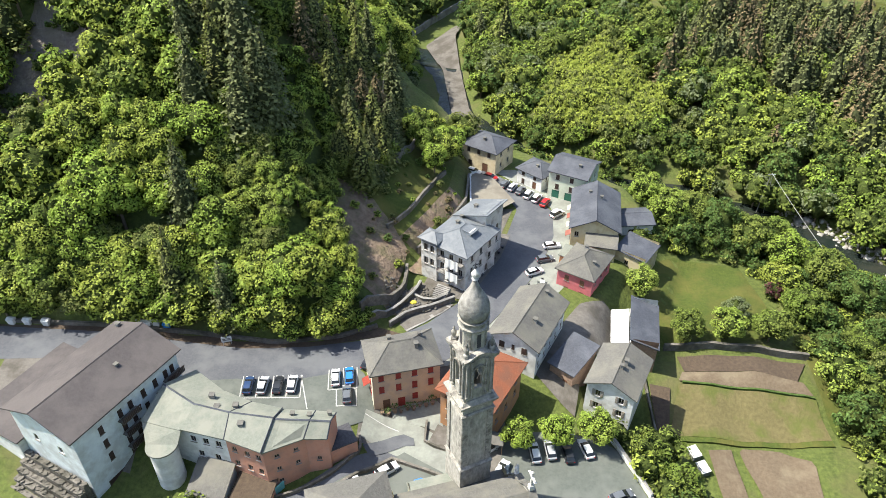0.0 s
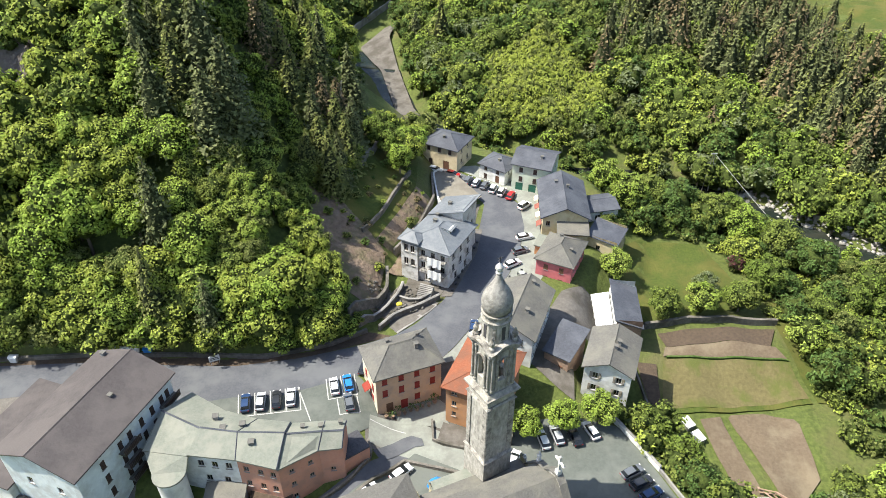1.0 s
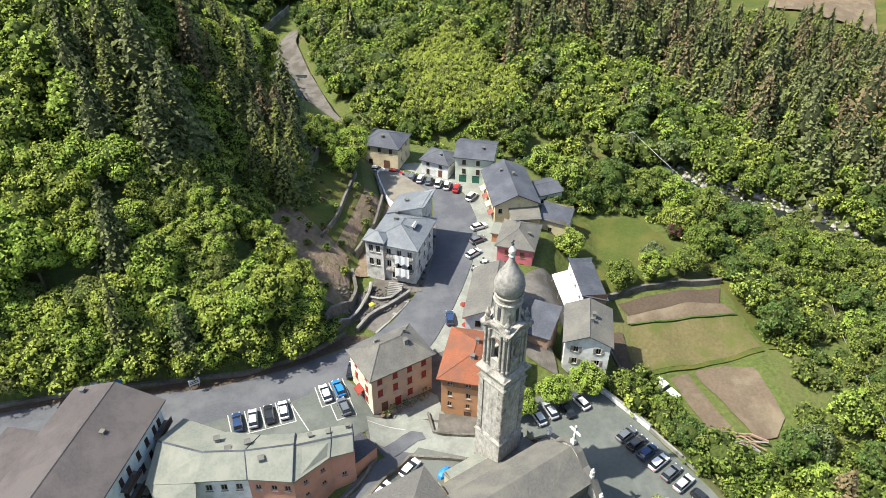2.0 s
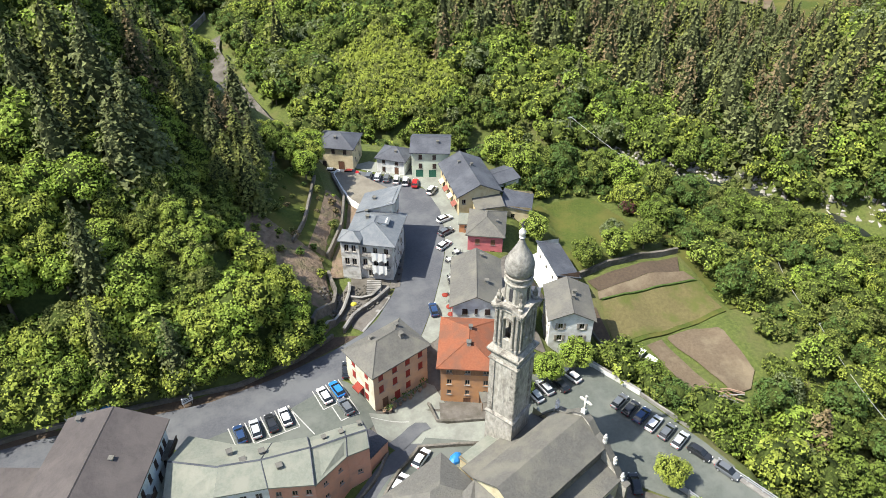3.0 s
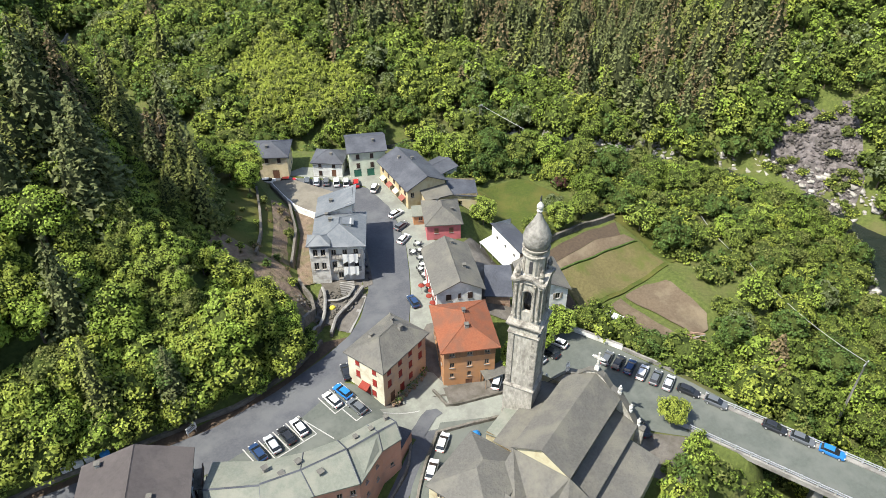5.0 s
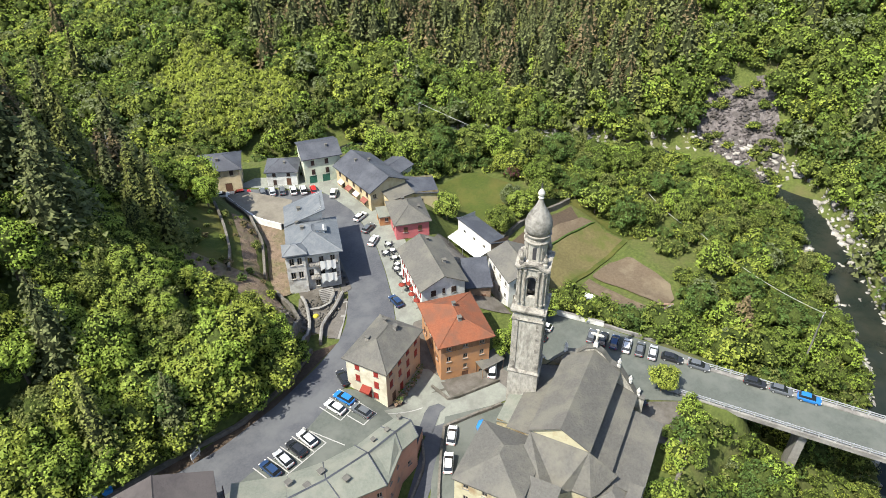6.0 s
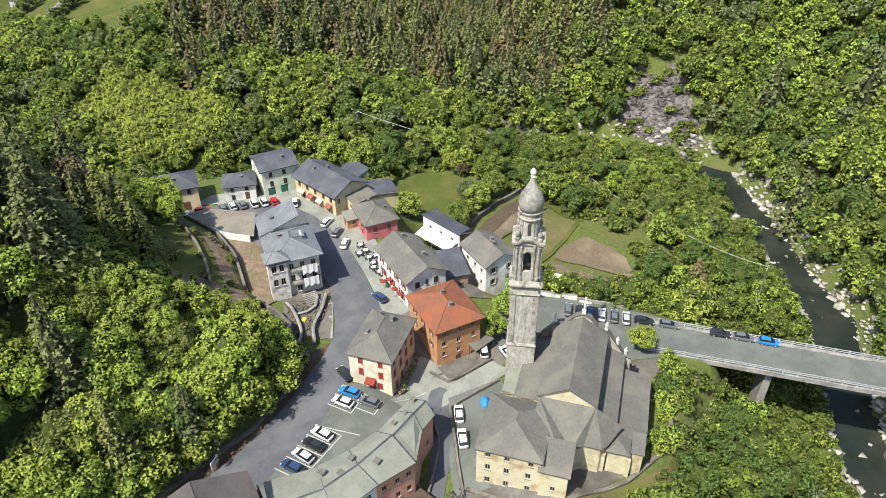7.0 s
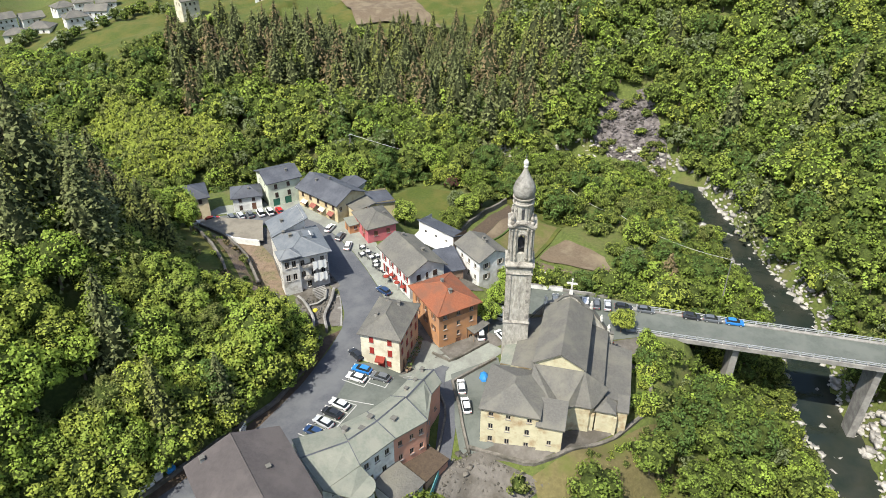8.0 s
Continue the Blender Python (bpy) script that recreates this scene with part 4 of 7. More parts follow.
for a, b in zip(CHOIR, CHOIR[1:]):
    bm = bmesh.new()
    u = Vector((b[0] - a[0], b[1] - a[1], 0))
    wall_panel(bm, Vector((*a, -2)), u.normalized(), Vector((-u.y, u.x, 0)).normalized(), u.length, 8.6, [])
    part("wall", bm, M_CHURCHWALL, church)
bm = bmesh.new()
slab(bm, [(-8.4, 4.7, 7.3), (-8.4, -1.2, 6.9), (-5.1, -1.7, 6.7), (-4.2, -2.7, 6.5), (-3.6, -3.4, 6.5), (-3.6, -6.1, 6.5), (-2.6, -6.9, 6.6), (0.4, -8.6, 7.9), (-0.05, -4.3, 11.2), (-0.05, 4.3, 11.2)],
     [(0, 1, 9), (1, 2, 8, 9), (2, 3, 8), (3, 4, 8), (4, 5, 8), (5, 6, 8), (6, 7, 8)], 0.2)
bmesh.ops.recalc_face_normals(bm, faces=bm.faces)
part("roof", bm, M_SLATE, church)
church_block(-2.6, 1.3, -9.9, -7.0, 5.7, "hip", 0.7)                                 # apse chapel
church_block(-2.1, 1.3, -12.1, -10.5, 5.6, "mono_x", 0.5, over=0.2)                  # sacristy
bm = bmesh.new()
for y in (-6.45, -10.2):
    box(bm, -2.9, y - 0.3, -2.0, -1.2, y + 0.3, 4.6)
part("buttress", bm, M_CHURCHWALL, church)
rect_wins = {3: [(9.3, 0.8, 0.9, (0.18, 0.48, 0.85)), (6.5, 0.8, 1.2, (0.18, 0.48, 0.82)), (3.6, 0.8, 1.2, (0.18, 0.48, 0.82))], 2: [(6.4, 0.8, 1.1, (0.3, 0.7)), (3.8, 0.8, 1.1, (0.3, 0.7))]}
church_block(3.4, 9.6, 8.3, 10.6, 7.0, "mono_y", -0.5, over=0.15, roofm=M_SLATEPALE)            # lean-to by the tower
church_block(-10.2, 0.4, 2.0, 11.4, 9.0, "hip", 2.2, holes=rect_wins)                # rectory
church_block(-10.6, -6.0, -2.0, 2.0, 7.6, "mono_x", 1.5, holes={3: [(5.6, 0.7, 1.0, (0.5,)), (3.2, 0.8, 1.1, (0.5,))]})
# church front: a tall curved screen with pinnacles
bm = bmesh.new()
prof = [(-8.8, 7.2), (-7.6, 7.4), (-6.2, 9.4), (-4.8, 11.2), (-4.2, 12.0), (-2.6, 12.6), (-1.2, 14.2), (0, 14.8), (1.2, 14.2), (2.6, 12.6), (4.2, 12.0), (4.8, 11.2), (6.2, 9.4), (7.6, 7.4), (8.0, 7.2)]
for x in (16.5, 17.2):
    lo = [bm.verts.new((x, y, -1)) for y, z in prof]
    hi = [bm.verts.new((x, y, z)) for y, z in prof]
    if x == 16.5:
        la, ha = lo, hi
    for i in range(len(prof) - 1):
        q = [lo[i], lo[i + 1], hi[i + 1], hi[i]]
        bm.faces.new(q if x > 17 else q[::-1])
for i in range(len(prof) - 1):
    bm.faces.new([ha[i], ha[i + 1], hi[i + 1], hi[i]])
part("front_wall", bm, M_TOWER, church, "weathered pale stone church front")
bm = bmesh.new()
sweep(bm, [Vector((16.85, y, z)) for y, z in prof], 0.5, 0.16)
part("coping", bm, M_SLATE, church)


def pinnacle(name, label, x, y, z, hh):
    bm = bmesh.new()
    ring(bm, 8, [(0.34, 0), (0.34, 0.35), (0.22, 0.45), (0.24, 0.9), (0.34, hh * 0.55), (0.3, hh * 0.72), (0.14, hh * 0.78), (0.17, hh * 0.88), (0.12, hh), (0.02, hh + 0.05)])
    ob = part(name, bm, M_MARBLE)
    ob.matrix_basis = chm(x, y, z)
    return tagged(ob, label, "statue")


for y, z, hh in ((-7.7, 7.35, 1.7), (-4.0, 12.1, 1.7), (4.5, 11.9, 1.9), (7.8, 7.35, 1.9), (-6.1, 9.55, 1.5)):
    pinnacle("statue", "white marble statue on the church front", 16.85, y, z, hh)
bm = bmesh.new()
ring(bm, 4, [(0.5, 0), (0.45, 0.7), (0.22, 0.9), (0.2, 1.2)], phase=math.pi / 4)
box(bm, -0.14, -0.14, 1.1, 0.14, 0.14, 3.1)
box(bm, -0.13, -0.75, 2.1, 0.13, 0.75, 2.45)
for y, z in ((-0.85, 2.28), (0.85, 2.28), (0, 3.2)):
    ring(bm, 6, [(0.05, -0.22), (0.22, 0), (0.05, 0.22)], Matrix.Translation((0, y, z)))
cr = part("cross", bm, M_MARBLE)
cr.matrix_basis = chm(16.85, 0, 14.9)
tagged(cr, "white marble cross on top of the church front", "cross")

# bell tower
TW, TA = 4.34, radians(25.0)
tower = empty("bell_tower", Matrix.Translation((3.4, 61.5, -3.0)) @ Matrix.Rotation(TA, 4, "Z"), "tall weathered stone bell tower with onion dome", "bell tower")
hw = TW / 2


def square_ring(bm, w0, w1, z0, z1):
    """A closed frustum block, half-widths w0 (low) and w1 (high)."""
    a = [bm.verts.new((sx * w0, sy * w0, z0)) for sx, sy in ((-1, -1), (1, -1), (1, 1), (-1, 1))]
    b = [bm.verts.new((sx * w1, sy * w1, z1)) for sx, sy in ((-1, -1), (1, -1), (1, 1), (-1, 1))]
    for i in range(4):
        j = (i + 1) % 4
        bm.faces.new([a[i], a[j], b[j], b[i]])
    bm.faces.new(a[::-1]), bm.faces.new(b)


bm = bmesh.new()
square_ring(bm, hw + 0.16, hw + 0.12, 0, 11.7)
part("base", bm, M_TOWER, tower)
bm = bmesh.new()
square_ring(bm, hw + 0.2, hw + 0.28, 11.7, 11.95)
square_ring(bm, hw + 0.28, hw, 11.95, 12.3)
part("ledge", bm, M_TOWERTRIM, tower)
bm = bmesh.new()
square_ring(bm, hw - 0.06, hw - 0.1, 12.3, 23.7)
part("shaft", bm, M_TOWER, tower)
for i in range(4):
    m = Matrix.Rotation(i * math.pi / 2, 4, "Z")
    bm = bmesh.new()
    for s in (-1, 1):
        x = s * (hw - 0.42)
        box(bm, min(x - 0.4, x + 0.4), -hw - 0.06, 12.4, max(x - 0.4, x + 0.4), -hw + 0.12, 22.4, m)
    part("pilaster", bm, M_TOWERTRIM, tower)
# lower cornice
for w0, w1, z0, z1 in ((hw, hw + 0.2, 22.2, 22.5), (hw + 0.22, hw + 0.05, 22.5, 22.7), (hw + 0.05, hw + 0.12, 23.5, 23.75), (hw + 0.18, hw + 0.38, 23.75, 24.15), (hw + 0.42, hw + 0.42, 24.15, 24.4), (hw + 0.2, hw - 0.1, 24.4, 24.8)):
    bm = bmesh.new()
    square_ring(bm, w0, w1, z0, z1)
    part("cornice", bm, M_TOWERTRIM, tower)
# belfry: four walls with arched openings
BZ, BH, BW = 24.8, 6.9, hw - 0.3
for i in range(4):
    m = Matrix.Rotation(i * math.pi / 2, 4, "Z")
    bm = bmesh.new()
    ow, s0, s1 = 0.6, 1.75, 4.75
    arch = [(-ow, s0)] + [(-ow * math.cos(k * math.pi / 8), s1 + ow * math.sin(k * math.pi / 8)) for k in range(9)] + [(ow, s0)]
    outer = [(-BW, 0)] + [(-BW + 2 * BW * k / 8, BH) for k in range(9)] + [(BW, 0)]
    for depth, flip in ((-BW, False), (-BW + 0.6, True)):
        for a in range(len(arch) - 1):
            q = [outer[a], outer[a + 1], arch[a + 1], arch[a]] if a else [outer[0], outer[1], arch[1], arch[0]]
            pts = [m @ Vector((x, depth, BZ + z)) for x, z in q]
            poly(bm, pts if flip else pts[::-1])
        pts = [m @ Vector((x, depth, BZ + z)) for x, z in ((-BW, 0), (-ow, s0), (ow, s0), (BW, 0))]
        poly(bm, pts[::-1] if not flip else pts)
    for a, b in zip(arch, arch[1:] + arch[:1]):
        poly(bm, [m @ Vector((x, d, BZ + z)) for (x, z), d in ((a, -BW), (a, -BW + 0.6), (b, -BW + 0.6), (b, -BW))])
    part("belfry_wall", bm, M_TOWER, tower)
    bm = bmesh.new()
    for s in (-1, 1):
        for q in (0.95, 1.62):
            x = s * q
            ring(bm, 8, [(0.24, 0), (0.24, 0.3), (0.17, 0.4), (0.16, 5.5), (0.25, 5.8), (0.25, 6.1)], m @ Matrix.Translation((x, -BW - 0.12, BZ + 0.6)))
    part("column", bm, M_TOWERTRIM, tower)
    bm = bmesh.new()
    sweep(bm, [m @ Vector((-0.8 * math.cos(k * math.pi / 8), -BW - 0.08, BZ + s1 + 0.8 * math.sin(k * math.pi / 8))) for k in range(9)], 0.14, 0.14)
    part("arch_moulding", bm, M_TOWERTRIM, tower)
    # bowed pediment over each side
    bm = bmesh.new()
    px = [(-hw - 0.1 + (TW + 0.2) * k / 12) for k in range(13)]
    pz = [31.75 + 0.7 * max(0, 1 - (x / 1.6) ** 2) for x in px]
    sweep(bm, [m @ Vector((x, -hw + 0.1, z)) for x, z in zip(px, pz)], 0.36, 0.35)
    part("pediment", bm, M_TOWERTRIM, tower)
    bm = bmesh.new()
    sweep(bm, [m @ Vector((x * 0.96, -hw + 0.28, z - 0.5)) for x, z in zip(px, pz)], 0.2, 0.22)
    part("lower_moulding", bm, M_TOWERTRIM, tower)
bm = bmesh.new()
square_ring(bm, hw - 0.35, hw, 31.3, 31.7)
square_ring(bm, hw, hw - 0.25, 31.7, 32.2)
part("cornice", bm, M_TOWERTRIM, tower)
bm = bmesh.new()
ring(bm, 10, [(0.12, 5.2), (0.2, 5.0), (0.5, 4.7), (0.62, 4.0), (0.78, 3.5), (0.9, 3.3)], Matrix.Translation((0, 0, BZ - 1.0)))
part("bell", bm, M_DARKMETAL, tower, "dark bronze bell")
for sx, sy in ((-1, -1), (1, -1), (1, 1), (-1, 1)):
    bm = bmesh.new()
    ring(bm, 8, [(0.38, 31.9), (0.38, 32.6), (0.2, 32.8), (0.34, 33.2), (0.36, 33.5), (0.14, 33.9), (0.16, 34.1), (0.02, 34.4)], Matrix.Translation((sx * (hw - 0.5), sy * (hw - 0.5), 0)))
    part("urn", bm, M_TOWERTRIM, tower)
# octagonal lantern with slits, dome and finial
bm = bmesh.new()
ring(bm, 8, [(1.95, 31.8), (1.9, 32.5), (1.68, 32.7), (1.64, 35.7)], phase=math.pi / 8)
part("lantern", bm, M_TOWER, tower)
for k in range(8):
    m = Matrix.Rotation(k * math.pi / 4, 4, "Z")
    bm = bmesh.new()
    if k % 2 == 0:
        # solid dark block painted as the shade inside a slit; the wall is closed
        box(bm, -0.24, -1.58, 33.0, 0.24, -1.30, 35.0, m)
        part("lantern_opening", bm, M_DARKMETAL, tower, "narrow dark block standing for the shade in a lantern slit")
    else:
        box(bm, -0.24, -1.66, 32.7, 0.24, -1.44, 35.5, m)
        part("pilaster", bm, M_TOWERTRIM, tower)
bm = bmesh.new()
ring(bm, 16, [(1.66, 35.4), (1.84, 35.55), (1.88, 35.75), (1.7, 35.9), (1.66, 36.3), (1.84, 36.5), (1.9, 36.75)])
part("cornice", bm, M_TOWERTRIM, tower)
bm = bmesh.new()
ring(bm, 20, [(1.6, 36.7), (1.8, 37.3), (1.88, 37.9), (1.84, 38.4), (1.62, 39.1), (1.25, 39.8), (0.88, 40.4), (0.58, 41.0), (0.38, 41.5), (0.26, 42.0)])
part("dome", bm, M_DOME, tower, "grey ribbed stone onion dome", smooth=True)
bm = bmesh.new()
ring(bm, 10, [(0.2, 41.9), (0.42, 42.1), (0.28, 42.3), (0.46, 42.6), (0.46, 42.9), (0.25, 43.2), (0.1, 43.4)])
part("finial", bm, M_MARBLE, tower)
bm = bmesh.new()
ring(bm, 6, [(0.05, 43.3), (0.05, 44.3)])
ring(bm, 6, [(0.05, 43.5), (0.2, 43.7), (0.05, 43.9)])
box(bm, -0.35, -0.05, 44.0, 0.35, 0.05, 44.1)
part("top_cross", bm, M_DARKMETAL, tower)


# ---- bridge ----
B0, B1 = Vector((27.0, 48.5, 0)), Vector((55.5, -50.0, 0))
bd = (B1 - B0).normalized()
bridge = empty("bridge", Matrix.Translation((B0.x, B0.y, -2.25)) @ Matrix.Rotation(math.atan2(bd.y, bd.x), 4, "Z"), "concrete road bridge on slanted piers", "bridge")
BL, HWD = (B1 - B0).length, 4.4
bm = bmesh.new()
box(bm, 0, -HWD + 0.5, -0.35, BL, HWD - 0.5, 0.02)
part("deck", bm, M_ASPHALT_PALE, bridge)
for s in (-1, 1):
    bm = bmesh.new()
    box(bm, 3, min(s * 2.0, s * 2.6), -1.5, BL, max(s * 2.0, s * 2.6), -0.35)
    part("girder", bm, M_CONCRETE, bridge)
    bm = bmesh.new()
    box(bm, 2, min(s * HWD, s * (HWD - 0.9)), -0.7, BL, max(s * HWD, s * (HWD - 0.9)), 0.2)
    part("kerb", bm, M_CONCRETE, bridge)
    bm = bmesh.new()
    for z in (0.55, 0.95):
        box(bm, 4, s * (HWD - 0.25) - 0.06, z, BL, s * (HWD - 0.25) + 0.06, z + 0.12)
    part("rail", bm, M_METAL, bridge)
    bm = bmesh.new()
    box(bm, -0.12, -0.07, 0.2, 0.12, 0.07, 1.15)
    pm = bpy.data.meshes.new("rail_post")
    bm.to_mesh(pm), bm.free()
    pm.materials.append(M_METAL)
    for i in range(40):
        place("rail_post", pm, None, bridge, m=Matrix.Translation((4 + i * 2.4, s * (HWD - 0.25), 0)))
for x, low in ((24.0, -17), (50.5, -24), (78, -22)):
    bm = bmesh.new()
    a = [(x - 0.6, -2.9, -1.5), (x + 0.6, -2.9, -1.5), (x + 0.6, 2.9, -1.5), (x - 0.6, 2.9, -1.5)]
    b = [(x - 0.8, -1.9, low), (x + 0.8, -1.9, low), (x + 0.8, 1.9, low), (x - 0.8, 1.9, low)]
    va, vb = [bm.verts.new(p) for p in a], [bm.verts.new(p) for p in b]
    for i in range(4):
        j = (i + 1) % 4
        bm.faces.new([vb[i], vb[j], va[j], va[i]])
    bm.faces.new(va), bm.faces.new(vb[::-1])
    box(bm, x - 1.3, -2.6, low - 1.5, x + 1.3, 2.6, low + 1.0)
    part("pier", bm, M_CONCRETE, bridge)
bm = bmesh.new()
box(bm, -1, -HWD, -5, 4, HWD, -0.4)
part("abutment", bm, M_STONE, bridge)


# ---- curved row of houses with pale slate roofs ----
ROW = [((-39.4, 78.9), (-42.4, 74.6), (-44.2, 69.4)), ((-33.5, 74.2), (-36.3, 70.5), (-37.8, 67.6)), ((-29.0, 72.1), (-31.0, 69.0), (-31.2, 65.9)),
       ((-24.0, 70.8), (-24.4, 68.0), (-25.4, 63.6)), ((-19.0, 70.6), (-19.2, 67.8), (-19.8, 66.2)), ((-15.9, 70.2), (-16.2, 67.6), (-16.5, 66.2))]


def run_wall(root, a, b, z0, z1, m, spec=(), shut=None):
    """An upright wall from a to b (outside to the right of the way), with windows."""
    o, e = Vector((a[0], a[1], z0)), Vector((b[0], b[1], z0))
    u = (e - o).normalized()
    n = Vector((-u.y, u.x, 0))
    hs = holes_for((e - o).length, spec)
    bm = bmesh.new()
    wall_panel(bm, o, u, n, (e - o).length, z1 - z0, hs)
    part("wall", bm, m, root)
    for q in hs:
        window(root, o, u, n, *q, shut=shut)


def row_house(label, i0, i1, wall_s, wall_n, spec_s, ends, lift=0.0):
    root = empty("row_house", Matrix.Identity(4), label, "house", "houses of the curved row")
    low, high = 6.3 + lift, 8.0 + lift
    for i in range(i0, i1):
        (n0, r0, s0), (n1, r1, s1) = ROW[i], ROW[i + 1]
        run_wall(root, s0, s1, -6.0, low, wall_s[i - i0], spec_s[i - i0])
        run_wall(root, n1, n0, -2.0, low, wall_n, [(5.6, 0.8, 1.1, (0.3, 0.7)), (2.9, 0.8, 1.2, (0.3, 0.7))], M_BROWNSHUT)
        out = lambda p, r, k=0.45: (p[0] + (p[0] - r[0]) / math.dist(p, r) * k, p[1] + (p[1] - r[1]) / math.dist(p, r) * k)
        a, b, c, d = out(n0, r0), out(n1, r1), out(s0, r0), out(s1, r1)
        bm = bmesh.new()
        slab(bm, [(*a, low), (*b, low), (*r1, high), (*r0, high), (*d, low), (*c, low)], [(0, 3, 2, 1), (3, 5, 4, 2)], 0.22)
        rf = part("roof", bm, M_SLATEPALE, root)
        bm = bmesh.new()
        beam(bm, Vector((*r0, high)), Vector((*r1, high)), 0.16, 0.12)
        part("ridge", bm, M_SLATEDARK, rf)
        bm = bmesh.new()
        beam(bm, Vector((*r1, high)), Vector((*d, low)), 0.12, 0.1)
        beam(bm, Vector((*b, low)), Vector((*r1, high)), 0.12, 0.1)
        part("joint_strip", bm, M_SLATEDARK, rf)
    for k, flip in ends:
        n0, r0, s0 = ROW[k]
        bm = bmesh.new()
        pts = [(*n0, -5), (*s0, -5), (*s0, low), (*r0, high - 0.1), (*n0, low)]
        poly(bm, pts[::-1] if flip else pts)
        part("gable_wall", bm, wall_n, root)
    return root


r = row_house("white end house of the curved row, pale slate roof", 0, 1, [M_WHITE], M_WHITE, [[(9.6, 0.9, 1.2, (0.3, 0.7))]], [(0, False)])
bm = bmesh.new()
ring(bm, 18, [(2.0, -6.0), (2.0, 5.0)], Matrix.Translation((-40.4, 65.6, 0)), cap=False)
part("round_bay", bm, M_WHITE, r, "rounded white bay", smooth=True)
bm = bmesh.new()
tip = [(-40.4 + 2.3 * math.cos(q), 65.6 + 2.3 * math.sin(q), 5.15) for q in [math.pi + k * math.pi / 12 for k in range(13)]]
slab(bm, [(-44.3, 69.3, 6.32)] + tip + [(-37.9, 67.5, 6.32)], [tuple(range(15))], 0.25)
part("bay_roof", bm, M_SLATEPALE, r)
r = row_house("white and salmon middle house of the curved row", 1, 3, [M_WHITE, M_SALMON], M_SALMON,
              [[(9.8, 0.9, 1.3, (0.2, 0.5, 0.8)), (6.6, 0.9, 1.3, (0.3, 0.7))], [(9.8, 0.8, 1.1, (0.2, 0.55, 0.85)), (6.6, 0.8, 1.2, (0.2, 0.55, 0.85))]], [(1, False)], 0.25)
for x, y in ((-33.2, 70.3), (-34.5, 72.5), (-30.5, 70.6), (-29.0, 67.2)):
    chimney(r, x, y, 6.8, 0.7, 1.1)
r = row_house("salmon house at the end of the curved row", 3, 5, [M_SALMON, M_SALMON], M_SALMON,
              [[(9.9, 0.7, 0.7, (0.3, 0.75)), (7.0, 0.7, 0.8, (0.3, 0.75)), (4.2, 0.7, 0.8, (0.3,))], [(7.0, 0.7, 0.8, (0.5,))]], [(5, True)])
for x, y in ((-22.0, 69.4), (-19.5, 69.2), (-16.6, 69.6)):
    chimney(r, x, y, 6.6, 0.5, 0.9)
house("annex", "salmon annex with dark flat roof terrace", (-16.6, 66.6), (-12.8, 68.6), 3.6, -4.5, 2.4, "mono_y", 0.1, M_SALMON, M_DARKMETAL, {}, over=0.05, category="building")
house("annex", "low white annex with grey slate roof", (-36.6, 61.2), (-31.4, 60.6), 5.2, -6.0, -0.4, "mono_y", 1.2, M_WHITE, M_SLATE, {0: ([(3.4, 0.9, 1.0, (0.25, 0.6))], None)}, over=0.3, category="building")
house("annex", "salmon annex with brown terrace roof", (-30.6, 60.6), (-25.0, 59.8), 5.0, -6.0, -1.0, "mono_y", 0.3, M_SALMON, M_SOILSHADE, {}, over=0.2, category="building")
house("villa_bay", "corner bay of the villa with hipped slate roof", (-4.3, 111.6), (-1.3, 109.5), 3.0, -0.5, 9.6, "hip", 0.8, M_VILLA, M_SLATEBLUE, {0: ([(7.2, 0.9, 1.6, (0.3, 0.7)), (4.0, 0.9, 1.6, (0.3, 0.7))], None), 3: ([(7.2, 0.9, 1.6, (0.5,)), (4.0, 0.9, 1.6, (0.5,))], None)}, over=0.5, category="house")


# ---- loose built things ----
def thing(name, bm, material, label, category, m=None, group="", kind=""):
    ob = part(name, bm, material)
    if m is not None:
        ob.matrix_basis = m
    return tagged(ob, label, category, group, kind)


def wall_run(name, label, pts, height, thick, material, category="wall", cap=None, kind="structure", sink=0.6):
    """A wall that follows the land along a line of points."""
    n = max(2, int(sum(math.dist(a, b) for a, b in zip(pts, pts[1:])) / 1.6))
    p = resample(pts, n)
    t = np.gradient(p, axis=0)
    t /= np.linalg.norm(t, axis=1)[:, None]
    q = np.stack([-t[:, 1], t[:, 0]], 1) * thick / 2
    z = land(p[:, 0], p[:, 1])[0]
    bm = bmesh.new()
    rows = []
    for i in range(n):
        jig = 0.06 * math.sin(i * 2.7)
        rows.append([bm.verts.new((p[i, 0] + s * q[i, 0], p[i, 1] + s * q[i, 1], zz)) for s, zz in ((-1, z[i] - sink), (1, z[i] - sink), (1, z[i] + height + jig), (-1, z[i] + height + jig))])
    for a, b in zip(rows, rows[1:]):
        for i in range(4):
            j = (i + 1) % 4
            bm.faces.new([a[i], b[i], b[j], a[j]])
    bm.faces.new(rows[0]), bm.faces.new(rows[-1][::-1])
    ob = tagged(part(name, bm, material), label, category, kind=kind)
    if cap:
        bm = bmesh.new()
        for i in range(n - 1):
            beam(bm, Vector((*p[i], z[i] + height + 0.05)), Vector((*p[i + 1], z[i + 1] + height + 0.05)), thick / 2 + 0.06, 0.1)
        part("coping", bm, cap, ob)
    return ob


wall_run("retaining_wall", "low dark stone retaining wall along the road", [(-80, 97), (-60, 96), (-42, 93.6), (-30, 91.6), (-19, 93.1), (-12, 96)], 0.9, 0.5, M_STONE)
wall_run("retaining_wall", "tall grey stone retaining wall below the slope", [(-15, 97.2), (-9.6, 102), (-7.5, 107), (-7.2, 112)], 1.9, 0.6, M_STONE)
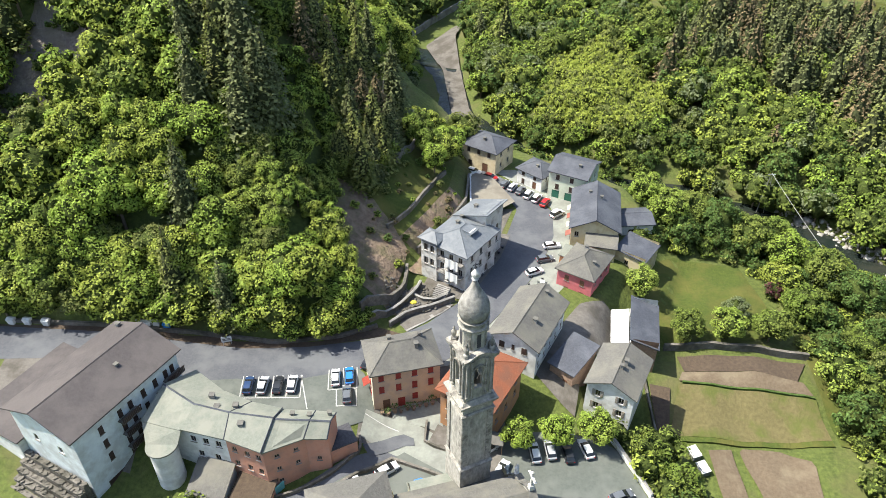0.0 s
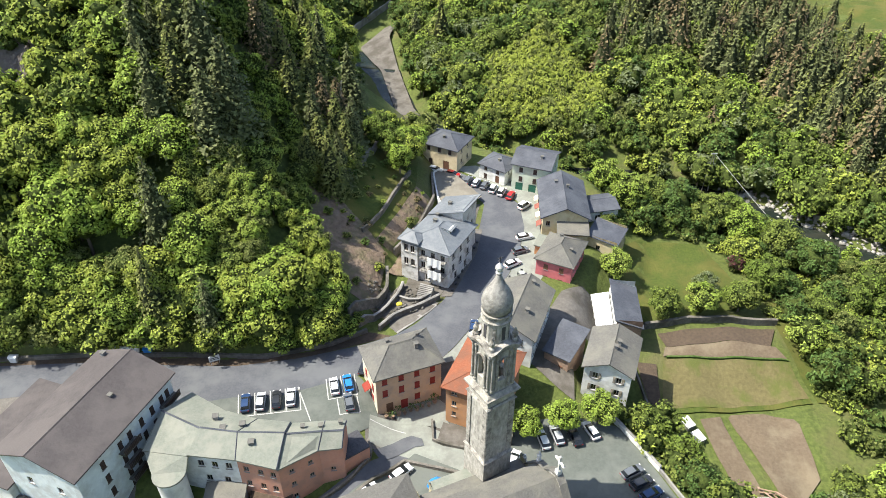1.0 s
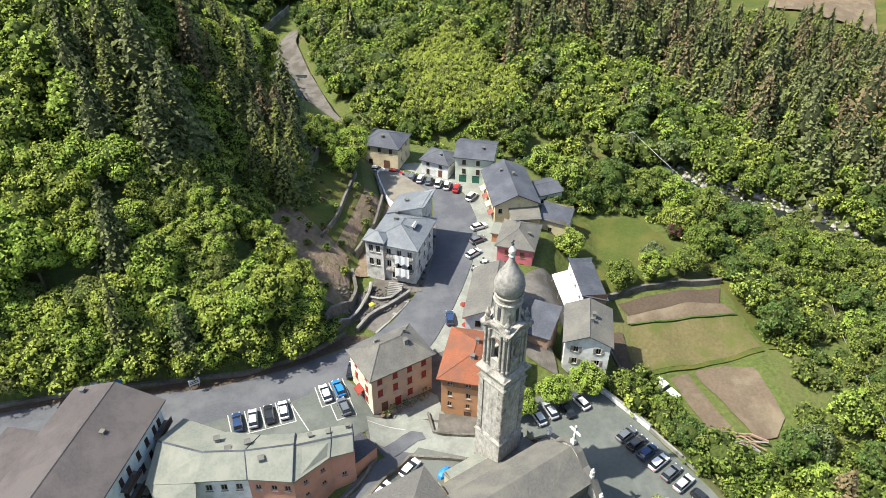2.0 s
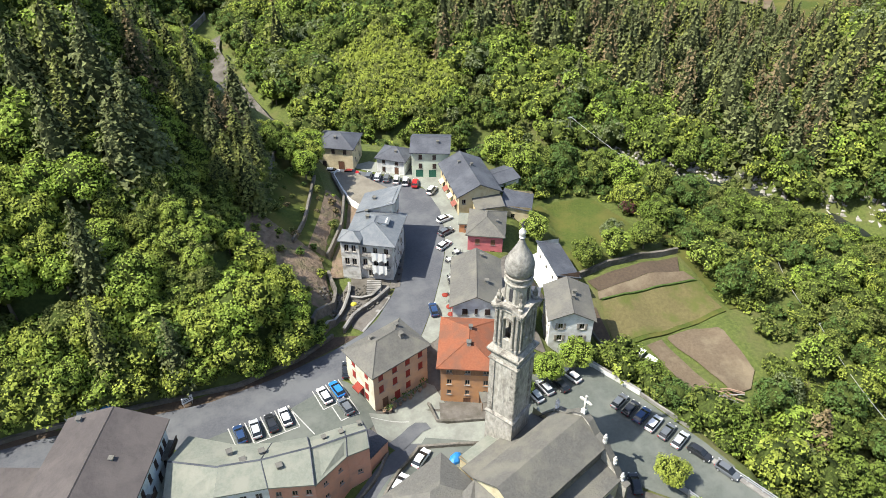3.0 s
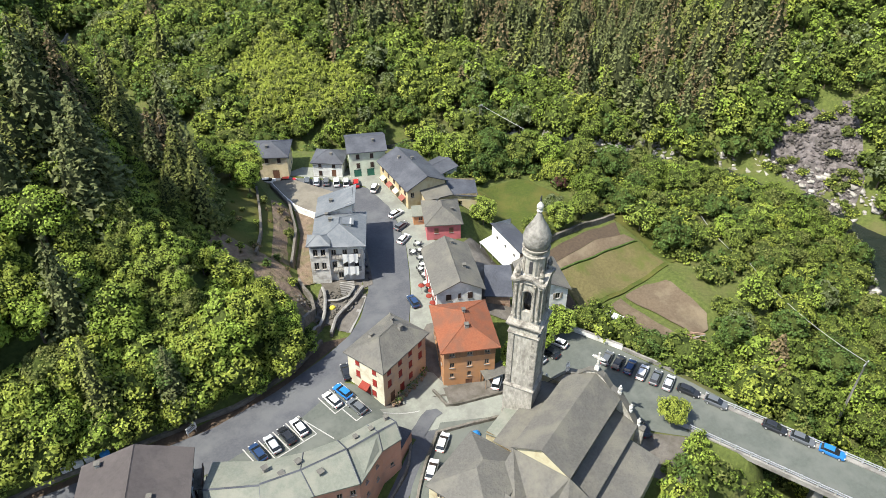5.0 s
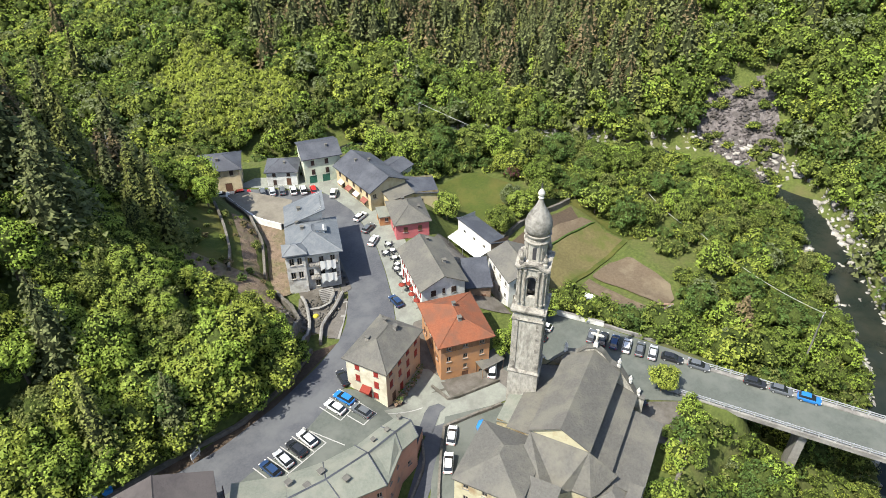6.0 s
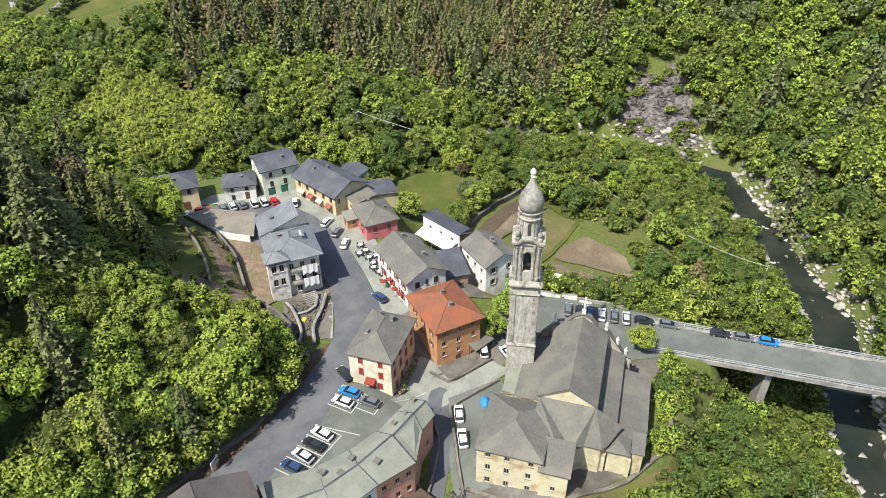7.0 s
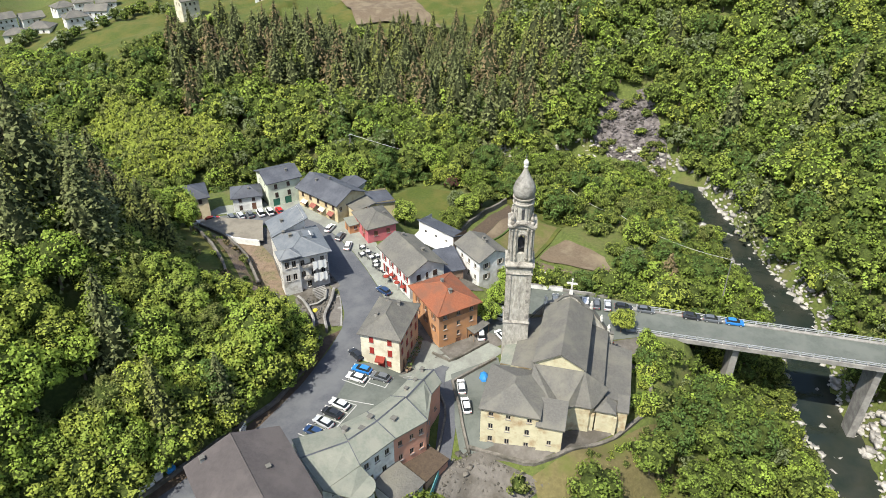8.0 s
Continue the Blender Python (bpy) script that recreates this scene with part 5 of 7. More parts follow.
wall_run("stair_wall", "grey stone stair wall with pale coping", [(-13.5, 96.5), (-8.5, 100.5), (-5.2, 105.5), (-4.4, 108)], 1.5, 0.45, M_STONE, cap=M_CONCRETE)
wall_run("stair_wall", "grey stone ramp wall with pale coping", [(-9.8, 96.2), (-6.5, 99.5), (-2, 101.2), (2.2, 103.6)], 1.2, 0.45, M_STONE, cap=M_CONCRETE)
wall_run("stair_wall", "short stone wall of the forecourt", [(-6, 104.8), (-2.6, 102.4), (0.6, 104.5)], 1.0, 0.4, M_STONE, cap=M_CONCRETE)
wall_run("retaining_wall", "stone wall below the hillside terrace", [(-5.4, 118), (1.2, 127.6), (5.3, 137.5), (6.2, 148)], 1.4, 0.5, M_STONE)
wall_run("retaining_wall", "grey terrace wall on the green slope", [(-11.6, 119.8), (-7.2, 126), (-4, 132.5), (0.5, 143)], 1.1, 0.5, M_STONE)
wall_run("retaining_wall", "grey river wall at the upper bend", [(-19, 268), (-17.5, 284), (-4, 309), (9, 330)], 2.6, 0.6, M_CONCRETE, sink=4.0)
wall_run("retaining_wall", "pale terrace wall high on the slope", [(-10.4, 139), (-8.2, 145), (-5.8, 152.5)], 1.7, 0.5, M_CONCRETE)
wall_run("terrace_wall", "white parapet of the roof terrace", [(8.3, 130.5), (6.3, 136.5), (6.6, 149), (8.2, 150.5)], 1.8, 0.35, M_WHITE)
wall_run("garden_wall", "old stone wall above the kitchen garden", [(41.5, 96.2), (50, 96.3), (58, 95.6), (67.5, 93.6)], 1.5, 0.6, M_STONE)
wall_run("garden_wall", "stone wall along the kitchen garden", [(36.3, 90), (36.2, 78)], 0.7, 0.35, M_STONE)
wall_run("hedge_bank", "low dark hedge line between the vegetable beds", [(43, 88.3), (55, 86.9), (65.6, 85.1)], 0.55, 0.4, L_DEEP, "hedge")
wall_run("hedge_bank", "low grassy bank between the garden plots", [(36.4, 77.6), (50, 76.6), (65.5, 76.4)], 0.3, 1.1, M_GRASS, "bank")
wall_run("parapet", "pale plastered wall beside the church square", [(26.4, 73), (28.7, 67), (30.4, 62)], 1.1, 0.4, M_WHITE, cap=M_CONCRETE)
wall_run("parapet", "low stone parapet of the church square", [(30.4, 62), (33.0, 52.5)], 0.7, 0.35, M_CONCRETE)
wall_run("parapet", "dark stone parapet beside the lane", [(-8.0, 68.6), (-3, 66.7), (2.0, 64.6)], 0.8, 0.4, M_STONE)
wall_run("parapet", "dark stone wall between lane and church yard", [(-8.0, 68.4), (-11.5, 65.8), (-17, 61.5), (-21, 58)], 0.8, 0.4, M_STONE)
wall_run("parapet", "earth-coloured wall round the forecourt", [(-2.6, 76), (-2.9, 71.6), (0.8, 70.2), (6, 68.2)], 0.7, 0.35, M_STONE)
wall_run("parapet", "grey stone wall below the salmon house", [(-13, 72), (-12.4, 69.2), (-16, 65.2), (-25.4, 62)], 0.8, 0.35, M_STONE)
wall_run("parapet", "rubble wall below the rectory", [(-20, 59), (-18.5, 48), (-15.5, 44.5), (-6, 38), (3, 35), (13, 37)], 0.6, 0.6, M_STONE)
wall_run("hedge_bank", "pale concrete edge of the hotel terrace", [(-67, 70), (-61, 66.5), (-53.5, 61.5)], 1.2, 0.5, M_WHITE)
wall_run("kerb", "pale stone kerb of the raised walk", [(-6.8, 95.2), (-2.4, 98.6), (1.2, 101.8), (1.0, 103.6)], 0.18, 0.9, M_CONCRETE, "kerb")
strip("pavement", [(-8, 96.6), (-3.4, 99.6), (0.5, 103)], [(-6.8, 95.2), (-2.4, 98.4), (2.0, 102.2)], 0.22, M_YARD, "worn pale walk beside the street", "pavement")
strip("forecourt", [(-9.6, 101.5), (-7, 106), (-4.4, 109)], [(-8, 97.5), (-3, 101), (2, 104)], 0.35, M_YARD, "broken stone forecourt below the villa", "yard")
strip("pavement", [(2.4, 104), (6.2, 110.5), (10, 118), (12.6, 126)], [(4.6, 103.8), (8.0, 109.8), (12, 117.4), (14.6, 125.5)], 0.2, M_YARD, "brown gravel strip before the villa", "pavement")
strip("church_yard", [(-21.5, 59), (-18.5, 48.5), (-14, 44), (-5, 38.5)], [(-12, 62), (-13, 54), (-8, 45), (-3, 41.5)], 0.1, M_YARD, "bare trodden earth round the rectory", "yard")
strip("yard", [(-30, 61), (-24, 60), (-20, 57)], [(-30, 52), (-25, 48), (-20, 44)], 0.15, M_YARD, "grey rubble yard below the rectory", "yard")
strip("bare_slope", [(-20, 47), (-14, 43), (-5, 37), (2, 33)], [(-30, 38), (-20, 30), (-8, 24), (2, 22)], 0.2, M_DRYGRASS, "dry grass bank below the church", "slope")

# stone steps of the forecourt
steps = empty("steps", Matrix.Translation((-1.2, 103.6, 0)) @ Matrix.Rotation(radians(-28), 4, "Z"), "pale stone steps up to the villa", "stairs")
for i in range(9):
    bm = bmesh.new()
    box(bm, -1.4, i * 0.34, -0.3, 1.4, i * 0.34 + 0.36, 0.2 + i * 0.17)
    part("step", bm, M_CONCRETE, steps)
# villa balconies and loose slabs
for z in (3.6, 6.6):
    b = empty("balcony", frame_at((-3.0, 111.5), (4.3, 106.3), z - 0.5), "pale concrete balcony with iron rail", "balcony", "balconies of the villa")
    bm = bmesh.new()
    box(bm, 3.2, -1.4, 0.2, 8.6, 0.0, 0.4)
    part("slab", bm, M_CONCRETE, b)
    bm = bmesh.new()
    box(bm, 3.2, -1.4, 1.3, 8.6, -1.34, 1.36)
    for i in range(19):
        box(bm, 3.22 + i * 0.298, -1.39, 0.4, 3.26 + i * 0.298, -1.35, 1.3)
    part("railing", bm, M_DARKMETAL, b)
    bm = bmesh.new()
    edge = [(5.2 + k * 0.42, -1.5 - 0.05 * (k % 3), -0.8 + 0.3 * (k % 3)) for k in range(8)]
    rows = [[bm.verts.new((x, y - d, z)) for x, y, lo in edge for z in (lo, 1.5)] for d in (0.0, 0.04)]
    for k in range(7):
        for row, flip in ((rows[0], False), (rows[1], True)):
            q = [row[2 * k], row[2 * k + 2], row[2 * k + 3], row[2 * k + 1]]
            bm.faces.new(q[::-1] if flip else q)
    part("sheet", bm, M_WHITECLOTH, b, "hung white dust sheet")
# skylight dormer of the villa
d = empty("dormer", frame_at((-3.0, 111.5), (4.3, 106.3), 0), "small slate-roofed dormer with white cheeks", "dormer")
bm = bmesh.new()
box(bm, 5.3, 4.4, 8.6, 6.9, 6.4, 10.7)
part("cheek", bm, M_WHITE, d)
bm = bmesh.new()
slab(bm, [(5.1, 4.2, 10.9), (7.4, 4.2, 10.6), (7.4, 6.6, 10.6), (5.1, 6.6, 11.0)], [(0, 1, 2, 3)], 0.14)
part("roof", bm, M_SLATEBLUE, d)
bm = bmesh.new()
box(bm, 6.9, 4.7, 9.4, 6.96, 6.1, 10.4)
part("pane", bm, M_PANE, d)

# hotel balconies
for k, zz in ((0.36, 10.9), (0.36, 8.1), (0.36, 5.3), (0.82, 10.9), (0.82, 8.1)):
    b = empty("balcony", frame_at((-50.4, 62.2), (-41.7, 79.3), -4.2 + zz), "dark wooden balcony on the hotel", "balcony", "balconies of the hotel")
    L0 = 19.2 * k
    bm = bmesh.new()
    box(bm, L0, -1.3, 0, L0 + 3.4, 0, 0.16)
    part("slab", bm, M_STONE, b)
    for i in range(12):
        bm = bmesh.new()
        box(bm, L0 + i * 0.29, -1.3, 0.16, L0 + i * 0.29 + 0.2, -1.24, 1.05)
        part("board", bm, M_DARKSHUT, b)
    bm = bmesh.new()
    box(bm, L0 - 0.03, -1.36, 1.05, L0 + 3.43, -1.2, 1.15)
    part("rail", bm, M_DARKSHUT, b)
# stepped terrace at the hotel's end
for i in range(5):
    a = Vector((-50.4, 62.2, 0)) + Vector((-0.885, 0.46, 0)) * 0.2
    m = Matrix.Translation((a.x, a.y, -4.2)) @ Matrix.Rotation(math.atan2(0.46, -0.885), 4, "Z")
    bm = bmesh.new()
    box(bm, 0, 0.3 + i * 0.9, 0, 13, 1.1 + i * 0.9, 5.2 - i * 0.95)
    rs_ = random.Random(i)
    for j in range(46):
        x, y, s = rs_.uniform(0.2, 12.6), rs_.uniform(0.35, 0.95) + i * 0.9, rs_.uniform(0.1, 0.34)
        box(bm, -s, -s * 0.7, -0.1, s, s * 0.7, s * rs_.uniform(0.4, 1.0), Matrix.Translation((x, y, 5.2 - i * 0.95)) @ Matrix.Rotation(rs_.uniform(0, 3), 4, "Z"))
    thing("planted_step", bm, M_STONE, "rubble-filled terrace step beside the hotel", "terrace step", m, "terrace steps")

# white awning between shed and yard
aw = empty("awning", Matrix.Identity(4), "white sheet awning on posts beside the shed", "awning")
bm = bmesh.new()
slab(bm, [(30.4, 93.0, -1.6), (33.3, 92.1, -0.8), (35.7, 102.4, -0.8), (32.4, 103.0, -1.6)], [(0, 1, 2, 3)], 0.08)
part("sheet", bm, M_WHITECLOTH, aw)
for x, y in ((30.6, 93.2), (32.5, 102.7), (31.6, 98.0)):
    bm = bmesh.new()
    ring(bm, 6, [(0.06, h(x, y) - 0.2), (0.06, -1.6)], Matrix.Translation((x, y, 0)))
    part("post", bm, M_METAL, aw)
# two low cold frames in the gardens
for (x, y), turn in (((41.4, 74.3), -76), ((42.1, 71.5), -76)):
    gh = empty("cold_frame", Matrix.Translation((x, y, h(x, y) + 0.3)) @ Matrix.Rotation(radians(turn), 4, "Z"), "low garden cold frame with pale sheeting", "cold frame", group="cold frames")
    bm = bmesh.new()
    box(bm, -1.1, -0.65, -0.4, 1.1, 0.65, 0.55)
    part("box_frame", bm, M_SLATEPALE, gh)
    for k in (-0.58, 0.58):
        bm = bmesh.new()
        slab(bm, [(k - 0.55, -0.75, 0.5), (k + 0.55, -0.75, 0.5), (k + 0.55, 0.75, 0.82), (k - 0.55, 0.75, 0.82)], [(0, 1, 2, 3)], 0.06)
        part("cover_sheet", bm, M_WHITECLOTH, gh)
tp = empty("timber_pile", Matrix.Translation((48.2, 58.2, h(48.2, 58.2) + 0.3)) @ Matrix.Rotation(radians(-35), 4, "Z"), "untidy heap of reddish and grey planks beside the field plots", "timber pile")
rt = random.Random(5)
for i in range(14):
    bm = bmesh.new()
    box(bm, -1.5, -0.12, 0, 1.5, 0.12, 0.07, Matrix.Translation((rt.uniform(-1.6, 1.6), rt.uniform(-1.2, 1.2), 0.08 * i)) @ Matrix.Rotation(rt.uniform(-0.6, 0.6), 4, "Z"))
    part("plank", bm, (M_WOOD, M_BRICK, M_CONCRETE)[i % 3], tp)

# sign board and bins by the road
sg = empty("sign_board", Matrix.Translation((-38.2, 91.2, h(-38.2, 91.2))) @ Matrix.Rotation(radians(15), 4, "Z"), "white board on two posts at the road side", "sign")
bm = bmesh.new()
box(bm, -0.9, -0.05, 0.9, 0.9, 0.05, 2.1)
part("board", bm, M_WHITE, sg)
bm = bmesh.new()
box(bm, -0.7, -0.055, 1.25, 0.7, -0.05, 1.4)
box(bm, -0.7, -0.055, 1.55, 0.7, -0.05, 1.7)
part("bars", bm, M_DARKMETAL, sg)
for s in (-0.7, 0.7):
    bm = bmesh.new()
    ring(bm, 6, [(0.05, -0.2), (0.05, 2.2)], Matrix.Translation((s, 0.09, 0)))
    part("post", bm, M_METAL, sg)
M_BLUE = mat("blue_paint", (0.02, 0.15, 0.42), (0.03, 0.2, 0.5), 2.0, 0.5, 0.0)


def bin_thing(x, y, m, label):
    b = empty("waste_bin", Matrix.Translation((x, y, h(x, y) + 0.1)) @ Matrix.Rotation(radians(-8), 4, "Z"), label, "waste bin", "bins along the road")
    bm = bmesh.new()
    v = [bm.verts.new(p) for p in ((-0.55, -0.4, 0.1), (0.55, -0.4, 0.1), (0.55, 0.4, 0.1), (-0.55, 0.4, 0.1), (-0.68, -0.5, 1.15), (0.68, -0.5, 1.15), (0.68, 0.5, 1.15), (-0.68, 0.5, 1.15))]
    for q in ((3, 2, 1, 0), (0, 1, 5, 4), (1, 2, 6, 5), (2, 3, 7, 6), (3, 0, 4, 7), (4, 5, 6, 7)):
        bm.faces.new([v[i] for i in q])
    part("body", bm, m, b)
    bm = bmesh.new()
    slab(bm, [(-0.72, -0.54, 1.3), (0.72, -0.54, 1.3), (0.72, 0, 1.5), (-0.72, 0, 1.5), (0.72, 0.54, 1.3), (-0.72, 0.54, 1.3)], [(0, 1, 2, 3), (3, 2, 4, 5)], 0.12)
    part("lid", bm, m, b)


for x, y, m, lb in ((-50, 95.2, M_BLUE, "blue wheeled waste bin at the road side"), (-52, 95.6, M_WHITE, "white waste bin at the road side"), (-53.6, 95.7, M_WHITE, "white waste bin at the road side"), (-55.2, 95.9, M_WHITE, "white waste bin at the road side"),
                    (-79, 96.6, M_WHITE, "white waste bin at the road side"), (-76, 96.5, M_WHITE, "white waste bin at the road side"), (-72.5, 96.3, M_WHITE, "white waste bin at the road side")):
    bin_thing(x, y, m, lb)

# bay lines in the car park, lane line
LINES = [((-33.6, 83.6), (-33.2, 78.8)), ((-31.0, 83.6), (-30.6, 78.8)), ((-28.5, 83.7), (-28.1, 78.9)), ((-26.1, 83.9), (-25.7, 79.1)), ((-23.8, 84.0), (-23.4, 79.0)), ((-33.2, 78.8), (-23.4, 79.0)),
         ((-19.4, 85.2), (-19.0, 80.6)), ((-17.0, 85.6), (-16.6, 81.0)), ((-14.7, 85.8), (-14.3, 81.2)), ((-19.0, 80.6), (-14.3, 81.2)), ((-17.6, 80.6), (-17.2, 77.2)), ((-14.4, 81), (-14.0, 77.6)), ((-17.2, 77.2), (-14.0, 77.6)), ((-24, 84), (-21.8, 76.5)),
         ((-12.5, 76.5), (-7, 74.0))]
for a, b in LINES:
    u = Vector((b[0] - a[0], b[1] - a[1])).normalized() * 0.09
    q = Vector((-u.y, u.x))
    strip("bay_line", [(a[0] - q.x, a[1] - q.y), (b[0] - q.x, b[1] - q.y)], [(a[0] + q.x, a[1] + q.y), (b[0] + q.x, b[1] + q.y)], 0.19, M_PAINT, "worn white painted bay line", "road marking", step=1.0, across=2)

# café tables and red sunshades along the white house
M_REDCLOTH = mat("red_cloth", (0.156, 0.021, 0.014), (0.216, 0.035, 0.021), 3.0, 0.8, 0.05)


def cafe_table(x, y, turn):
    t = empty("cafe_table", Matrix.Translation((x, y, h(x, y) + 0.13)) @ Matrix.Rotation(turn, 4, "Z"), "pale square café table on a central leg", "table", "café tables")
    bm = bmesh.new()
    box(bm, -0.45, -0.45, 0.71, 0.45, 0.45, 0.75)
    part("tabletop", bm, M_WHITE, t)
    bm = bmesh.new()
    ring(bm, 8, [(0.22, 0), (0.22, 0.03), (0.04, 0.05), (0.04, 0.71)])
    part("leg", bm, M_DARKMETAL, t)
    for i in range(4):
        c = empty("cafe_chair", Matrix.Translation((x, y, h(x, y) + 0.13)) @ Matrix.Rotation(turn + i * math.pi / 2, 4, "Z") @ Matrix.Translation((0, -0.75, 0)), "dark café chair at a table", "chair", "café chairs")
        bm = bmesh.new()
        box(bm, -0.21, -0.21, 0.42, 0.21, 0.21, 0.46)
        part("seat", bm, M_DARKMETAL, c)
        bm = bmesh.new()
        box(bm, -0.21, -0.23, 0.55, 0.21, -0.19, 0.85)
        part("backrest", bm, M_DARKMETAL, c)
        for sx in (-0.18, 0.18):
            for sy in (-0.18, 0.18):
                bm = bmesh.new()
                box(bm, sx - 0.02, sy - 0.02, 0, sx + 0.02, sy + 0.02, 0.55 if sy < 0 else 0.42)
                part("leg", bm, M_DARKMETAL, c)


def sunshade(x, y, turn):
    t = empty("sunshade", Matrix.Translation((x, y, h(x, y) + 0.13)) @ Matrix.Rotation(turn, 4, "Z"), "red café sunshade on a pole", "sunshade", "red sunshades")
    bm = bmesh.new()
    ring(bm, 8, [(0.66, 1.85), (0.66, 1.95), (0.05, 2.4)])
    part("canopy", bm, M_REDCLOTH, t)
    bm = bmesh.new()
    ring(bm, 6, [(0.03, 0), (0.03, 2.45)])
    part("pole", bm, M_METAL, t)
    bm = bmesh.new()
    ring(bm, 8, [(0.25, 0), (0.25, 0.1)])
    part("base", bm, M_CONCRETE, t)


for i, (x, y) in enumerate(((18.6, 106.4), (17.0, 104.2), (18.2, 103.4), (15.8, 102.2), (16.8, 101.0), (14.0, 99.2), (15.2, 98.4), (12.6, 97.0), (19.6, 108.6), (17.0, 106.8), (14.6, 101.2), (12.4, 95.2))):
    cafe_table(x, y, 0.6 + 0.3 * i)
for i, (x, y) in enumerate(((10.4, 95.6), (11.6, 94.8), (10.9, 93.2), (9.6, 92.2), (10.6, 91.2), (8.9, 90.2))):
    sunshade(x, y, i * 0.7)
# bollards before the villa
bm = bmesh.new()
ring(bm, 8, [(0.28, 0), (0.34, 0.5), (0.3, 0.55), (0.05, 0.6)])
bo = bpy.data.meshes.new("planter")
bm.to_mesh(bo), bm.free()
bo.materials.append(M_DARKMETAL)
for i in range(9):
    x, y = 5.0 + i * 0.95, 105.5 + i * 1.9
    tagged(place("planter", bo, None, m=Matrix.Translation((x, y, h(x, y) + 0.12))), "dark round planter at the street edge", "planter", "planters along the street")
# blue cover in the yard, teal netting
bm = bmesh.new()
ring(bm, 7, [(0.9, 0.0), (0.8, 0.5), (0.45, 0.9), (0.05, 1.05)])
thing("tarpaulin", bm, M_BLUE, "crumpled blue tarpaulin in the church yard", "tarpaulin", Matrix.Translation((-3.6, 64.2, h(-3.6, 64.2) + 0.15)) @ Matrix.Rotation(0.5, 4, "Z") @ Matrix.Diagonal((1.55, 1.0, 0.9, 1)))
M_TEAL = mat("teal_netting", (0.10, 0.33, 0.36), (0.16, 0.42, 0.44), 2.0, 0.8, 0.1)
wall_run("net_fence", "teal building-site netting fence", [(-23.5, 64.2), (-27, 60.2), (-33, 58.8)], 1.6, 0.08, M_TEAL, "fence", kind="")

M_FADED = mat("faded_red_cloth", (0.17, 0.06, 0.045), (0.24, 0.09, 0.07), 2.0, 0.85, 0.05)
# street awnings of the ochre house and a small orange kiosk
for i in range(4):
    aw = empty("awning", frame_at((26.8, 121.3), (36.2, 119.5), -3.0), "faded red awning over a ground-floor door", "awning", "awnings of the ochre house")
    y0 = 1.2 + i * 3.4
    bm = bmesh.new()
    slab(bm, [(-1.1, y0, 5.0), (-0.05, y0, 5.6), (-0.05, y0 + 2.0, 5.6), (-1.1, y0 + 2.0, 5.0)], [(0, 3, 2, 1)], 0.06)
    part("canopy", bm, M_FADED if i % 2 == 0 else M_CREAM, aw)
    bm = bmesh.new()
    box(bm, -1.12, y0, 4.8, -1.06, y0 + 2.0, 5.0)
    part("valance", bm, M_FADED, aw)
house("kiosk", "small orange kiosk with a pale lean-to roof", (23.8, 115.4), (26.4, 113.8), 3.2, -0.5, 2.4, "mono_y", 0.5, M_ORANGEDEEP, M_SLATEPALE, {0: ([(1.6, 0.8, 0.9, (0.5,))], None)}, over=0.25, category="kiosk", doors=((3, 0.8, 1.8, 0.6, 2.6, M_BROWNSHUT),))
# lean-to shelter beside the orange house
sh = empty("shelter", frame_at((4.5, 70.6), (9.3, 69.4), -2.6), "small grey sheet-roofed shelter beside the lane", "shelter")
bm = bmesh.new()
slab(bm, [(0, 0, 2.7), (4.8, 0, 2.7), (4.8, 2.2, 3.1), (0, 2.2, 3.1)], [(0, 1, 2, 3)], 0.1)
part("roof", bm, M_SLATE, sh)
for x, y, z in ((0.15, 0.15, 2.65), (4.65, 0.15, 2.65), (0.15, 2.05, 3.0), (4.65, 2.05, 3.0)):
    bm = bmesh.new()
    box(bm, x - 0.06, y - 0.06, -0.1, x + 0.06, y + 0.06, z)
    part("post", bm, M_WOOD, sh)
# red awning on the cream wall, potted shrubs along the orange wall
aw = empty("awning", frame_at((-13.1, 85.3), (-11.2, 77.9), -2.8), "small red awning over the corner house door", "awning")
bm = bmesh.new()
slab(bm, [(3.0, -1.1, 4.2), (4.8, -1.1, 4.2), (4.8, -0.03, 4.75), (3.0, -0.03, 4.75)], [(0, 1, 2, 3)], 0.06)
part("canopy", bm, M_REDCLOTH, aw)
bm = bmesh.new()
box(bm, 3.0, -1.14, 3.95, 4.8, -1.08, 4.2)
part("valance", bm, M_REDCLOTH, aw)


def potted_shrub(x, y, s, seed):
    p = empty("potted_shrub", Matrix.Translation((x, y, h(x, y) + 0.2)), "leafy shrub in a dark clay pot by the wall", "pot plant", "pots along the corner house")
    bm = bmesh.new()
    ring(bm, 10, [(0.2 * s, 0), (0.3 * s, 0.45 * s), (0.33 * s, 0.5 * s), (0.27 * s, 0.5 * s), (0.24 * s, 0.42 * s)])
    part("pot", bm, M_BRICK, p)
    bm = bmesh.new()
    r = random.Random(seed)
    for k in range(46):
        a, e = r.uniform(0, 6.28), r.uniform(-0.3, 1.4)
        c = Vector((0.45 * s * math.cos(a) * math.cos(e), 0.45 * s * math.sin(a) * math.cos(e), 0.85 * s + 0.42 * s * math.sin(e)))
        poly(bm, [c + Vector([r.uniform(-0.16, 0.16) * s for q in range(3)]) for w in range(3)])
    part("foliage", bm, L_DEEP if seed % 3 else L_BROWN, p)


for i in range(9):
    potted_shrub(-9.9 + 1.02 * i, 77.3 + 0.27 * i - 0.25 * (i % 2), 0.9 + 0.25 * (i % 3), i)
# power line poles and cables
TOPS = []
